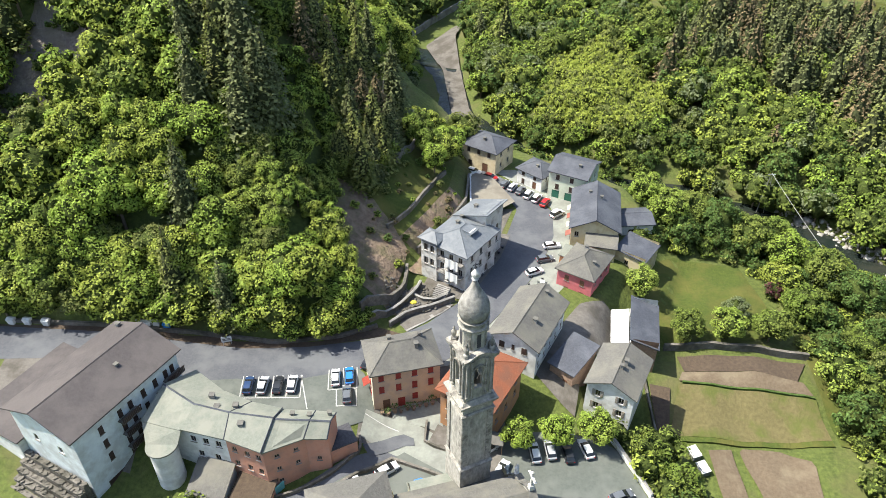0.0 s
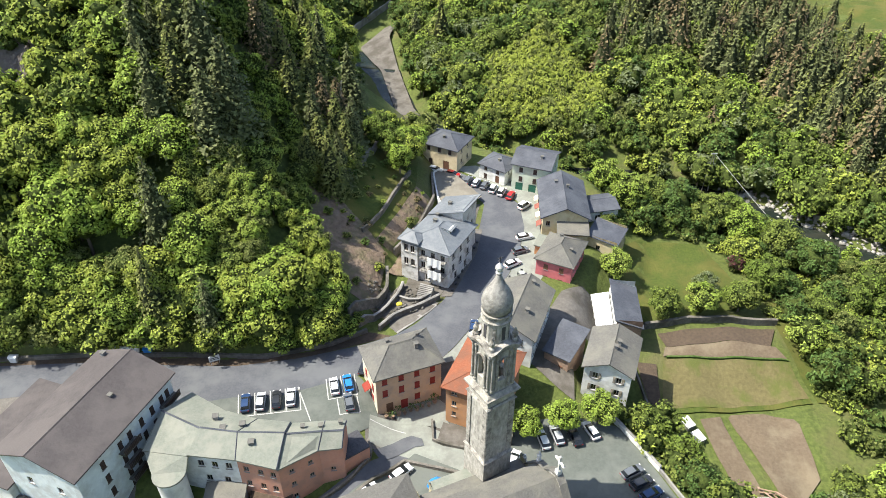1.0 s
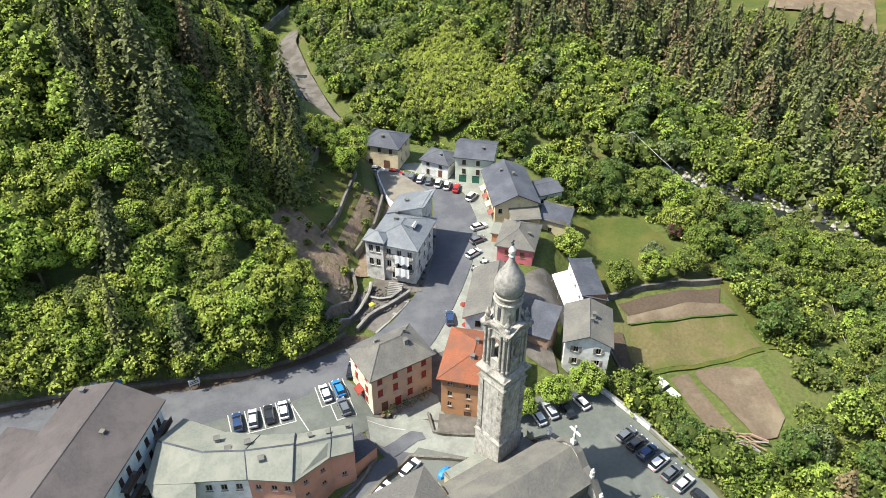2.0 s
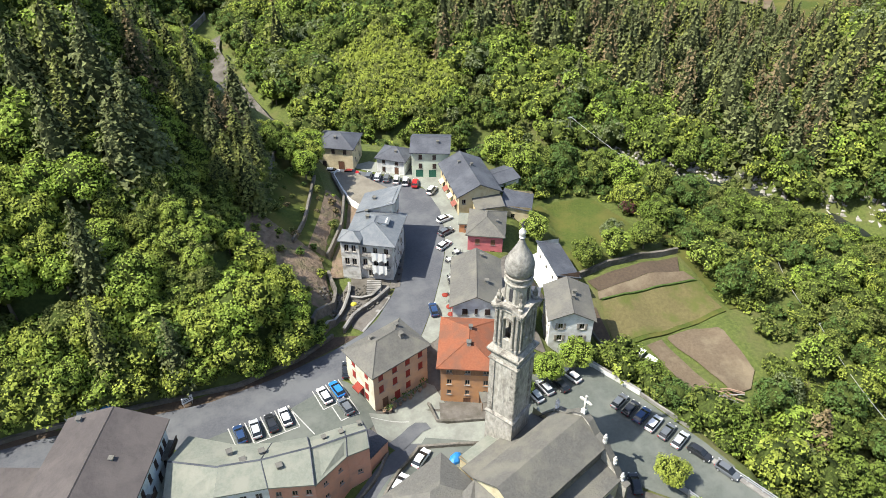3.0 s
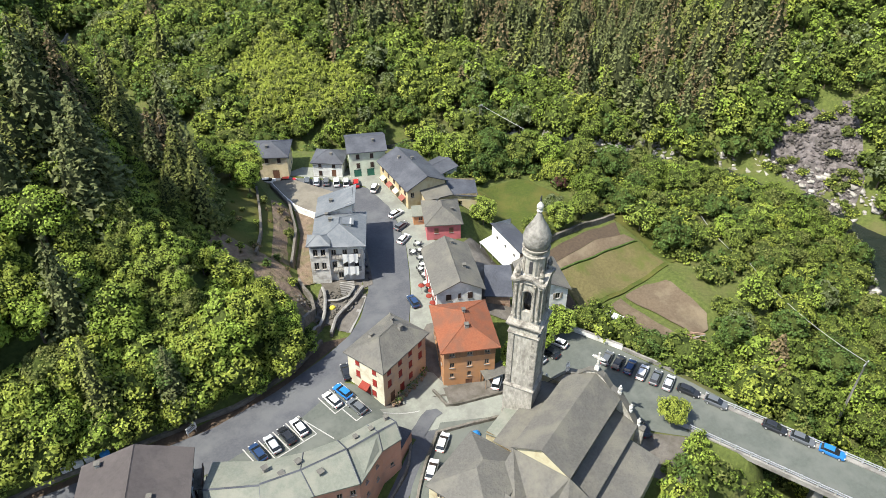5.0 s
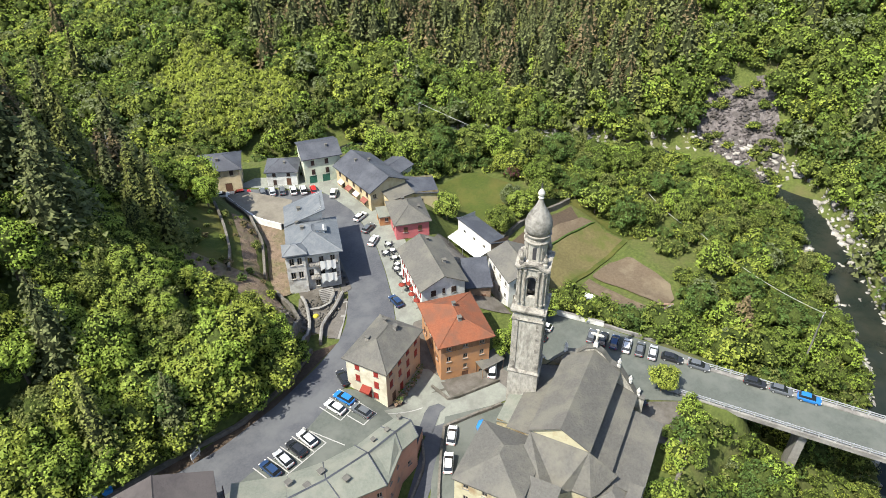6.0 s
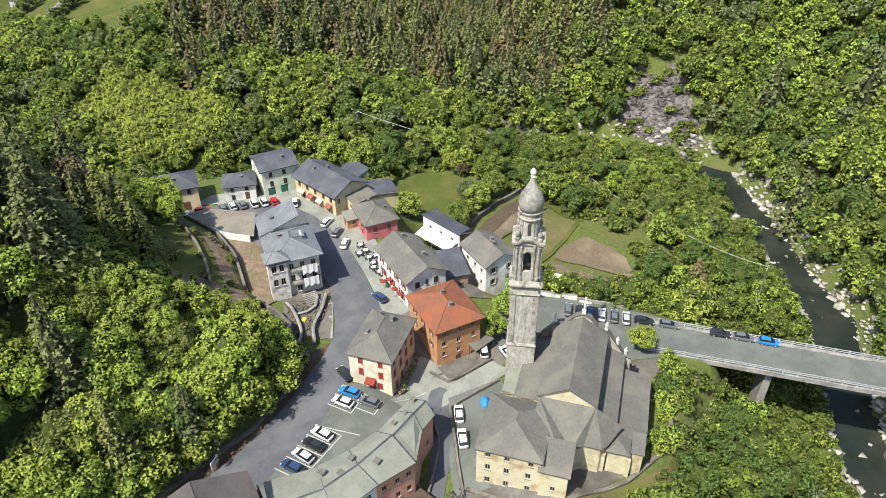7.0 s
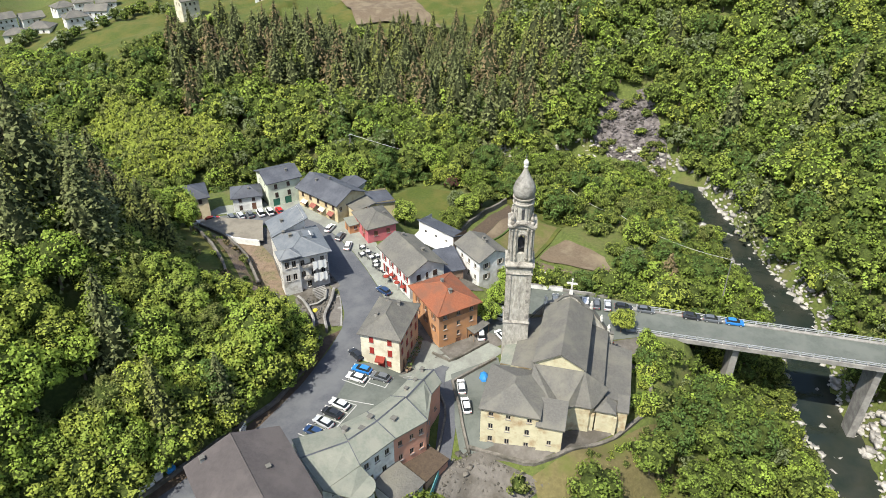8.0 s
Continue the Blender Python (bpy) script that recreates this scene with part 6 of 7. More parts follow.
for x, y, top in ((76.5, 63.0, -5.4), (87.4, 83.9, -5.6), (88.2, 164.0, -6.4), (58.0, 31.5, 0.5)):
    z0 = h(x, y) - 0.5
    p = empty("power_pole", Matrix.Translation((x, y, 0)), "pale pole with a cross-arm carrying a cable", "power pole", "power poles")
    for s in (-0.7, 0.7):
        bm = bmesh.new()
        beam(bm, Vector((s * 1.6, 0, z0)), Vector((s * 0.25, 0, top)), 0.1, 0.14)
        part("leg", bm, M_CONCRETE, p)
    bm = bmesh.new()
    box(bm, -1.0, -0.08, top - 0.4, 1.0, 0.08, top - 0.2)
    part("cross_arm", bm, M_METAL, p)
    TOPS.append((x, y, top))
for a, b in ((3, 0), (0, 1), (1, 2)):
    A, Bv = Vector(TOPS[a]), Vector(TOPS[b])
    bm = bmesh.new()
    last = None
    for i in range(13):
        t = i / 12
        p = A.lerp(Bv, t) - Vector((0, 0, 4 * 1.6 * t * (1 - t)))
        if last is not None:
            beam(bm, last, p, 0.045, 0.07)
        last = p
    thing("cable", bm, M_METAL, "pale overhead cable between two poles", "cable", group="overhead cables")

# boulders in the river, broken rock on the far bank
rr = np.random.default_rng(11)
base_v = np.array([(x, y, z) for x in (-1, 1) for y in (-1, 1) for z in (-1, 1)], float)
base_f = np.array([(0, 1, 3, 2), (4, 6, 7, 5), (0, 4, 5, 1), (2, 3, 7, 6), (0, 2, 6, 4), (1, 5, 7, 3)])


def rocks(name, label, pts, material):
    vs, fs, n = [], [], 0
    for x, y, z, s in pts:
        c = base_v * rr.uniform(0.55, 1.0, (8, 3)) * np.array([s, s * rr.uniform(0.6, 1), s * rr.uniform(0.35, 0.7)])
        a = rr.uniform(0, 6.3)
        rot = np.array([[math.cos(a), -math.sin(a), 0], [math.sin(a), math.cos(a), 0], [0.2 * rr.normal(), 0.2 * rr.normal(), 1]])
        vs.append(c @ rot.T + (x, y, z)), fs.append(base_f + n)
        n += 8
    me = bpy.data.meshes.new(name)
    fill(me, np.concatenate(vs), np.concatenate(fs))
    return tagged(place(name, me, material), label, "rocks", kind="stuff")


pts = []
for (ax, ay), (bx, by) in zip(RIVER[1:13], RIVER[2:14]):
    q = math.dist((ax, ay), (bx, by))
    for i in range(int(q * 8)):
        t = rr.random()
        off = (rr.uniform(4.2, 7.5) if rr.random() < 0.25 else -rr.uniform(4.0, 10)) if rr.random() < 0.96 else rr.uniform(-3, 3)
        x, y = ax + (bx - ax) * t - (by - ay) / q * off, ay + (by - ay) * t + (bx - ax) / q * off
        pts.append((x, y, 0, rr.uniform(0.25, 0.7) * (2.2 if rr.random() < 0.12 else 1)))
zz = land(np.array([p[0] for p in pts]), np.array([p[1] for p in pts]))[0]
rocks("river_boulders", "pale boulders and gravel along the river", [(p[0], p[1], z + 0.25, p[3]) for p, z in zip(pts, zz)], M_ROCK)
pts = [(rr.uniform(136, 166), rr.uniform(62, 98), 0, rr.uniform(0.2, 0.75)) for i in range(1500)]
pts = [p for p in pts if inside(np.array([p[0]]), np.array([p[1]]), [(137, 66), (149, 69), (163, 82), (158, 94), (148, 95), (139, 84)])[0]]
zz = land(np.array([p[0] for p in pts]), np.array([p[1] for p in pts]))[0]
rocks("scree", "grey broken rock face on the far bank", [(p[0], p[1], z + 0.3, p[3]) for p, z in zip(pts, zz)], M_CLIFF)
pts = [(rr.uniform(-30, -20), rr.uniform(46, 60), 0, rr.uniform(0.08, 0.26) * (2.4 if rr.random() < 0.08 else 1)) for i in range(230)]
zz = land(np.array([p[0] for p in pts]), np.array([p[1] for p in pts]))[0]
rocks("rubble", "pale building rubble in the yard", [(p[0], p[1], z + 0.2, p[3]) for p, z in zip(pts, zz)], M_STONE)
pts = [(rr.uniform(-11, -1), rr.uniform(100, 107), 0, rr.uniform(0.1, 0.32)) for i in range(240)]
zz = land(np.array([p[0] for p in pts]), np.array([p[1] for p in pts]))[0]
rocks("rubble", "broken grey stone on the villa forecourt", [(p[0], p[1], z + 0.45, p[3]) for p, z in zip(pts, zz)], M_STONE)
bm = bmesh.new()
ring(bm, 7, [(0.9, 0.0), (0.85, 0.4), (0.5, 0.75), (0.05, 0.85)])
thing("tarpaulin", bm, mat("yellow_sheet", (0.5, 0.42, 0.04), (0.6, 0.5, 0.06), 2.0, 0.7, 0.1), "crumpled yellow sheet on the villa forecourt", "tarpaulin", Matrix.Translation((-5.6, 102.6, h(-5.6, 102.6) + 0.3)) @ Matrix.Diagonal((0.8, 0.6, 0.6, 1)))
# scattered houses of the next village, far off
for i, (x, y, t, w, d, e) in enumerate(((127, 373, 0.4, 11, 9, 6), (139, 374, 0.9, 11, 9, 7), (143, 404, 0.2, 11, 9, 6), (154, 384, 0.6, 10, 9, 7), (118, 396, 1.0, 12, 10, 5), (134, 425, 0.3, 12, 9, 6), (150, 398, 0.5, 10, 9, 6), (143, 303, 0.3, 9, 8, 10), (112, 408, 0.7, 12, 9, 5), (122, 430, 0.2, 11, 9, 6), (181, 292, 0.8, 10, 8, 4))):
    z = h(x, y)
    house("house", "far white house with a grey roof in the meadows", (x, y), (x + w * math.cos(-t), y + w * math.sin(-t)), d, z - 1.5, z + e, "gable_x" if i % 2 else "hip", 2.4, M_CREAM if i == 7 else M_WHITE, M_SLATE, {0: ([(e - 0.9, 1.0, 1.3, (0.25, 0.5, 0.75)), (e - 3.7, 1.0, 1.3, (0.25, 0.75))], None), 3: ([(e - 0.9, 1.0, 1.3, (0.3, 0.7))], None)}, group="far houses")
strip("lane", [(100, 352), (130, 362), (170, 366)], [(100, 355), (130, 365.5), (170, 369)], 0.9, M_PAVING, "pale lane past the far houses", "lane", step=5)


# ---- vehicles ----
M_TYRE = mat("tyre_rubber", (0.015, 0.015, 0.015), (0.03, 0.03, 0.03), 5.0, 0.9, 0.0)
M_LAMP = mat("lamp_glass", (0.6, 0.6, 0.58), (0.7, 0.7, 0.68), 5.0, 0.15, 0.0, spec=0.6)
M_TAIL = mat("tail_lamp_red", (0.35, 0.01, 0.01), (0.45, 0.02, 0.02), 5.0, 0.2, 0.0, spec=0.6)
PAINTS = {"white": (0.62, 0.63, 0.63), "black": (0.02, 0.022, 0.026), "dark blue": (0.02, 0.045, 0.11), "blue": (0.02, 0.16, 0.45), "grey": (0.10, 0.11, 0.12), "silver": (0.36, 0.38, 0.40), "red": (0.42, 0.02, 0.02)}
CAR_MESH = {}


def car_mesh(kind, colour):
    """Body, roof, glass, wheel, rim and lamps of a small car or a van, each a mesh."""
    if (kind, colour) in CAR_MESH:
        return CAR_MESH[kind, colour]
    c = PAINTS[colour]
    pm = mat(colour.replace(" ", "_") + "_car_paint", tuple(v * 0.93 for v in c), c, 1.0, 0.28, 0.0, spec=0.5)
    tall = 0.45 if kind == "van" else 0.0
    out = {}

    def loft(sections, m, key):
        bm = bmesh.new()
        rows = []
        for x, pts in sections:
            rows.append([bm.verts.new((x, y, z)) for y, z in pts] + [bm.verts.new((x, -y, z)) for y, z in reversed(pts)])
        for a, b in zip(rows, rows[1:]):
            n = len(a)
            for i in range(n):
                j = (i + 1) % n
                bm.faces.new([a[i], a[j], b[j], b[i]])
        bm.faces.new(rows[0][::-1]), bm.faces.new(rows[-1])
        bmesh.ops.recalc_face_normals(bm, faces=bm.faces)
        me = bpy.data.meshes.new(key)
        bm.to_mesh(me), bm.free()
        me.materials.append(m)
        out[key] = me

    sec = lambda w, lo, hi: [(w * 0.94, lo), (w, lo + 0.2), (w, hi - 0.15), (w * 0.9, hi)]
    loft([(-2.1, sec(0.72, 0.42, 0.78)), (-1.95, sec(0.84, 0.28, 0.92)), (-1.0, sec(0.88, 0.26, 0.97)), (0.8, sec(0.88, 0.26, 0.97)), (1.7, sec(0.85, 0.27, 0.86)), (2.05, sec(0.78, 0.3, 0.72)), (2.12, sec(0.68, 0.4, 0.6))], pm, "body")
    g = lambda w0, z0, w1, z1: [(w0, z0), (w1, z1)]
    top = 1.42 + tall
    loft([(-1.9 if not tall else -1.95, g(0.78, 0.93, 0.77, 0.96)), (-1.5 if not tall else -1.88, g(0.79, 0.93, 0.64, top - 0.06)), (-0.6, g(0.8, 0.93, 0.66, top)), (0.25, g(0.8, 0.93, 0.64, top - 0.02)), (1.1, g(0.78, 0.93, 0.76, 0.97))], M_PANE, "glass")
    loft([(-1.52 if not tall else -1.9, g(0.6, top - 0.08, 0.58, top - 0.03)), (-0.6, g(0.67, top - 0.03, 0.62, top + 0.04)), (0.22, g(0.62, top - 0.05, 0.58, top + 0.01))], pm, "roof")
    bm = bmesh.new()
    ring(bm, 14, [(0.26, -0.1), (0.31, -0.08), (0.31, 0.08), (0.26, 0.1)], Matrix.Rotation(math.pi / 2, 4, "X"))
    me = bpy.data.meshes.new("wheel")
    bm.to_mesh(me), bm.free()
    me.materials.append(M_TYRE)
    out["wheel"] = me
    bm = bmesh.new()
    ring(bm, 10, [(0.2, -0.11), (0.2, 0.11)], Matrix.Rotation(math.pi / 2, 4, "X"))
    me = bpy.data.meshes.new("rim")
    bm.to_mesh(me), bm.free()
    me.materials.append(M_METAL)
    out["rim"] = me
    for key, x, m in (("headlight", 2.0, M_LAMP), ("tail_light", -2.02, M_TAIL)):
        bm = bmesh.new()
        box(bm, x - 0.1, -0.14, 0.6, x + 0.1, 0.14, 0.76)
        me = bpy.data.meshes.new(key)
        bm.to_mesh(me), bm.free()
        me.materials.append(m)
        out[key] = me
    CAR_MESH[kind, colour] = out
    return out


def car(x, y, turn, colour, where, kind="car", z=None):
    q = car_mesh(kind, colour)
    z = h(x, y) + 0.13 if z is None else z
    root = empty(kind, Matrix.Translation((x, y, z)) @ Matrix.Rotation(radians(turn), 4, "Z") @ Matrix.Diagonal((0.9, 0.86, 0.9, 1)), f"{colour} {'delivery van' if kind == 'van' else 'hatchback'} parked {where}", kind, "parked " + kind + "s")
    for key in ("body", "glass", "roof"):
        place(key, q[key], None, root)
    for sx in (-1.28, 1.3):
        for sy in (-0.8, 0.8):
            w = place("wheel", q["wheel"], None, root, m=Matrix.Translation((sx, sy, 0.31)))
            place("rim", q["rim"], None, w)
    for sy in (-0.62, 0.62):
        place("headlight", q["headlight"], None, root, m=Matrix.Translation((0, sy, 0)))
        place("tail_light", q["tail_light"], None, root, m=Matrix.Translation((0, sy, 0)))


LOT, STREET, SQ, BR = "in a bay of the car park", "along the village street", "along the church square", "at the side of the bridge"
for x, y, a, c in ((-32.2, 81.2, 92, "dark blue"), (-29.8, 81.2, 88, "silver"), (-27.3, 81.3, 91, "black"), (-25.0, 81.5, 90, "white"), (-18.0, 83.0, 96, "white"), (-15.7, 83.4, 98, "blue"), (-15.7, 79.3, 97, "grey"), (-12.8, 86.8, 70, "black")):
    car(x, y, a, c, LOT)
for x, y, a, c in ((7.3, 94.2, 75, "dark blue"), (23.0, 121.0, 10, "white"), (21.0, 116.3, 15, "grey"), (18.4, 112.0, 25, "white"), (7.6, 152.4, -30, "white"), (11.6, 149.6, -35, "red"), (14.8, 146.2, 60, "grey"), (16.6, 144.8, 60, "silver"), (18.4, 143.3, 60, "grey"), (23.6, 138.0, 60, "red")):
    car(x, y, a, c, STREET)
car(20.2, 141.4, 60, "white", STREET, "van")
car(21.9, 139.8, 60, "white", STREET, "van")
car(25.8, 133.2, 40, "white", STREET, "van")
car(7.0, 70.4, 35, "white", "beside the bell tower", "van")
for x, y, a, c in ((26.0, 62.0, 20, "grey"), (26.7, 60.0, 20, "black"), (27.4, 58.0, 20, "dark blue"), (28.0, 55.8, 20, "white"), (28.8, 53.6, 20, "grey"), (29.5, 51.4, 20, "silver"), (18.0, 48.2, 65, "black"), (14.2, 69.6, 95, "white"), (16.6, 70.2, 95, "silver"), (19.3, 69.6, 95, "black"), (22.2, 70.4, 105, "white"), (8.8, 66.5, 60, "white")):
    car(x, y, a, c, SQ)
for x, y, a, c in ((30.6, 48.2, -72, "black"), (32.0, 43.8, -74, "grey"), (34.6, 34.8, -74, "black"), (35.8, 30.8, -74, "grey"), (37.0, 26.6, -74, "blue")):
    car(x, y, a, c, BR, z=-2.22)
for x, y, a, c in ((-8.4, 66.4, 34, "white"), (-13.6, 62.6, 38, "white")):
    car(x, y, a, c, "beside the lane wall")


# ---- woods ----
rng = np.random.default_rng(7)


def leaf_tris(centres, normals, size, r):
    """Three-cornered leaf sprays at the points, facing roughly along the normals."""
    n = len(centres)
    nn = normals + r.normal(0, 0.45, (n, 3)) + np.array([0, 0, 0.3])
    nn /= np.linalg.norm(nn, axis=1)[:, None]
    t = np.cross(nn, r.normal(0, 1, (n, 3)))
    t /= np.linalg.norm(t, axis=1)[:, None] + 1e-9
    b = np.cross(nn, t)
    s = (size * r.uniform(0.6, 1.35, n))[:, None]
    v = np.stack([centres + t * s, centres - t * s * 0.5 + b * s * 0.75, centres - t * s * 0.4 - b * s * 0.75 + nn * s * 0.2], 1)
    return v.reshape(-1, 3), np.arange(3 * n).reshape(-1, 3)


def blob(c, r, rr, sides=7, rows=4):
    """A lumpy closed inner body of quads."""
    v, f = [], []
    for j in range(rows + 1):
        th = math.pi * (0.04 + 0.92 * j / rows)
        for i in range(sides):
            a = 2 * math.pi * i / sides + 0.3 * j
            k = rr.uniform(0.68, 1.12)
            v.append((c[0] + r[0] * k * math.sin(th) * math.cos(a), c[1] + r[1] * k * math.sin(th) * math.sin(a), c[2] + r[2] * k * math.cos(th)))
    for j in range(rows):
        for i in range(sides):
            k = (i + 1) % sides
            f.append((j * sides + i, (j + 1) * sides + i, (j + 1) * sides + k, j * sides + k))
    return np.array(v), np.array(f)


def stem(hh, r0, r1, bend=0.0):
    v, f = [], []
    for j, (z, r) in enumerate(((-1.2, r0 * 1.3), (hh * 0.3, r0), (hh, r1))):
        for i in range(5):
            a = 2 * math.pi * i / 5
            v.append((r * math.cos(a) + bend * (z / hh) ** 2, r * math.sin(a), z))
    for j in range(2):
        for i in range(5):
            k = (i + 1) % 5
            f.append((j * 5 + i, j * 5 + k, j * 5 + 5 + k, j * 5 + 5 + i))
    return np.array(v), np.array(f)


def join(items):
    vs, fs, ms, n = [], [], [], 0
    for (v, f), m in items:
        if f.shape[1] == 4:
            f = np.concatenate([f[:, (0, 1, 2)], f[:, (0, 2, 3)]])
        vs.append(v), fs.append(f + n), ms.append(np.full(len(f), m))
        n += len(v)
    return np.concatenate(vs), np.concatenate(fs), np.concatenate(ms)


def broadleaf(seed, hh, rad, per, leaf, lumps=12, low=0.2, sides=6, rows=3):
    """Broad crown: leafy lumps over bodies coloured dark for the shade inside. Slots: 0 bark, 1 inner shade, 2 leaves.
    """
    r = np.random.default_rng(seed)
    items = [(stem(hh * 0.6, 0.022 * hh, 0.01 * hh, r.uniform(-0.4, 0.4)), 0)]
    cz, rz = hh * (low + 1) / 2, hh * (1 - low) / 2
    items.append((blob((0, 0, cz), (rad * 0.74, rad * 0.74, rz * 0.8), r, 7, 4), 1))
    for i in range(lumps):
        up = 0.97 - 1.45 * (i + 0.5) / lumps + r.uniform(-0.08, 0.08)
        a, ring_r = 2.4 * i + r.uniform(-0.4, 0.4), math.sqrt(max(0.0, 1 - up * up))
        out = np.array([ring_r * math.cos(a), ring_r * math.sin(a), up])
        k = r.uniform(0.30, 0.46) * (12 / lumps) ** 0.3
        c = np.array([0, 0, cz]) + out * np.array([rad, rad, rz]) * r.uniform(0.58, 0.8)
        rr = np.array([rad * k, rad * k, rad * k * r.uniform(0.7, 0.95)])
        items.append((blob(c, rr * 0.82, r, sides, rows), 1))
        d = r.normal(0, 1, (per, 3)) + out * 0.9 + np.array([0, 0, 0.25])
        d /= np.linalg.norm(d, axis=1)[:, None]
        items.append((leaf_tris(c + d * rr * r.uniform(0.8, 1.22, (per, 1)), d, leaf, r), 2))
    return join(items)


def conifer(seed, hh, rad, whorls, per, sprays=3):
    """A tapering conifer: tiers of drooping boughs, each of several small sprays, round a heart coloured dark for inner
    shade.
    """
    r = np.random.default_rng(seed)
    items = [(stem(hh * 0.97, 0.016 * hh, 0.004 * hh), 0)]
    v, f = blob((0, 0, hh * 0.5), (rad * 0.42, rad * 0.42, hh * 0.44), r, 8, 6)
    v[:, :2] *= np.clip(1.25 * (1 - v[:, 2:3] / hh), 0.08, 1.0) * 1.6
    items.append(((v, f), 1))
    cs, ns, sz = [], [], []
    for j in range(whorls):
        q = (j + 0.4) / whorls
        z = hh * (0.05 + 0.94 * q)
        rr = rad * (1 - q) ** 0.8 * (1.0 + 0.16 * math.sin(j * 2.2)) + 0.1
        m = max(4, int(per * (1 - 0.6 * q)))
        for i in range(m):
            a = 2 * math.pi * (i + r.uniform(-0.4, 0.4)) / m + j * 1.1
            d = rr * r.uniform(0.7, 1.2)
            o = np.array([math.cos(a), math.sin(a), 0])
            zz = z + r.uniform(-0.3, 0.3)
            for k in range(sprays):
                g = 0.35 + 0.65 * (k + 1) / sprays
                cs.append(np.array([0, 0, zz - 0.3 * d * g * g]) + o * d * g + r.normal(0, 0.08, 3) * d)
                ns.append(o * 0.5 + np.array([0, 0, 0.7]))
                sz.append((0.2 + 0.07 * d) * (1.45 if sprays < 4 else 0.95))
    cs, ns, sz = np.array(cs), np.array(ns), np.array(sz)
    items.append((leaf_tris(cs, ns, 1.0, r), 2))
    v, f = items[-1][0]
    mid = np.repeat(cs, 3, axis=0)
    items[-1] = ((mid + (v - mid) * np.repeat(sz, 3)[:, None], f), 2)
    return join(items)


def tree_thing(name, proto, leafm, label, category, m, group=""):
    """A single tree: trunk and crown."""
    v, f, ms = proto
    root = empty(name, m, label, category, group)
    for nm, sel, mats in (("trunk", ms == 0, [M_BARK]), ("crown", ms > 0, [L_INNERSHADE, leafm])):
        me = bpy.data.meshes.new(nm)
        for q in mats:
            me.materials.append(q)
        fill(me, v, f[sel], np.clip(ms[sel] - 1, 0, 1))
        used = np.zeros(len(v), bool)
        used[f[sel].ravel()] = True
        bm = bmesh.new()
        bm.from_mesh(me)
        bmesh.ops.delete(bm, geom=[q for q in bm.verts if not q.link_faces], context="VERTS")
        bm.to_mesh(me), bm.free()
        place(nm, me, None, root)
    return root


NEAR_B = [broadleaf(100 + i, 12, 4.4 + 0.6 * (i % 3), 120, 0.29, 17 + i % 4, 0.12) for i in range(7)]
MID_B = [broadleaf(150 + i, 11, 4.4 + 0.5 * (i % 3), 58, 0.38, 13, 0.12, 5) for i in range(6)]
FAR_B = [broadleaf(200 + i, 10, 4.2 + 0.5 * (i % 3), 30, 0.5, 10, 0.1, 5, 2) for i in range(6)]
DIM_B = [broadleaf(250 + i, 10, 4.4 + 0.5 * (i % 3), 18, 0.66, 8, 0.1, 4, 2) for i in range(6)]
SCRUB = [broadleaf(320 + i, 4, 2.4, 18, 0.38, 6, 0.0, 5, 2) for i in range(4)]
BUSH = [broadleaf(300 + i, 4, 2.3, 36, 0.3, 8, 0.0, 5, 2) for i in range(4)]
NEAR_C = [conifer(400 + i, 16, 3.7 + 0.4 * i, 28, 16, 5) for i in range(4)]
FAR_C = [conifer(500 + i, 15, 4.0 + 0.45 * i, 18, 11, 3) for i in range(4)]


def forest(name, label, spots, slots):
    """Many trees as one body of woodland. spots: (x, y, z, scale, turn, prototype, leaf slot)."""
    vs, fs, ms, n = [], [], [], 0
    for x, y, z, s, a, (v, f, m), slot in spots:
        c, q = math.cos(a), math.sin(a)
        w = np.empty_like(v)
        w[:, 0], w[:, 1], w[:, 2] = x + s[0] * (v[:, 0] * c - v[:, 1] * q), y + s[0] * (v[:, 0] * q + v[:, 1] * c), z + s[1] * v[:, 2]
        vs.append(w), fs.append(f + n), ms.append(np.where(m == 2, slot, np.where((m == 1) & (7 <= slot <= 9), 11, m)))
        n += len(v)
    me = bpy.data.meshes.new(name)
    for q in slots:
        me.materials.append(q)
    fill(me, np.concatenate(vs), np.concatenate(fs), np.concatenate(ms))
    return tagged(place(name, me, None), label, "woodland", kind="stuff")


SLOTS = [M_BARK, L_INNERSHADE, L_MID, L_BRIGHT, L_YELLOW, L_DEEP, L_GREY, L_SPRUCE, L_LARCH, L_BROWN, L_OLIVE, L_NEEDLESHADE]
THICKET = [(30, 206), (45, 197), (66, 199), (74, 212), (72, 230), (62, 246), (44, 247), (35, 232)]
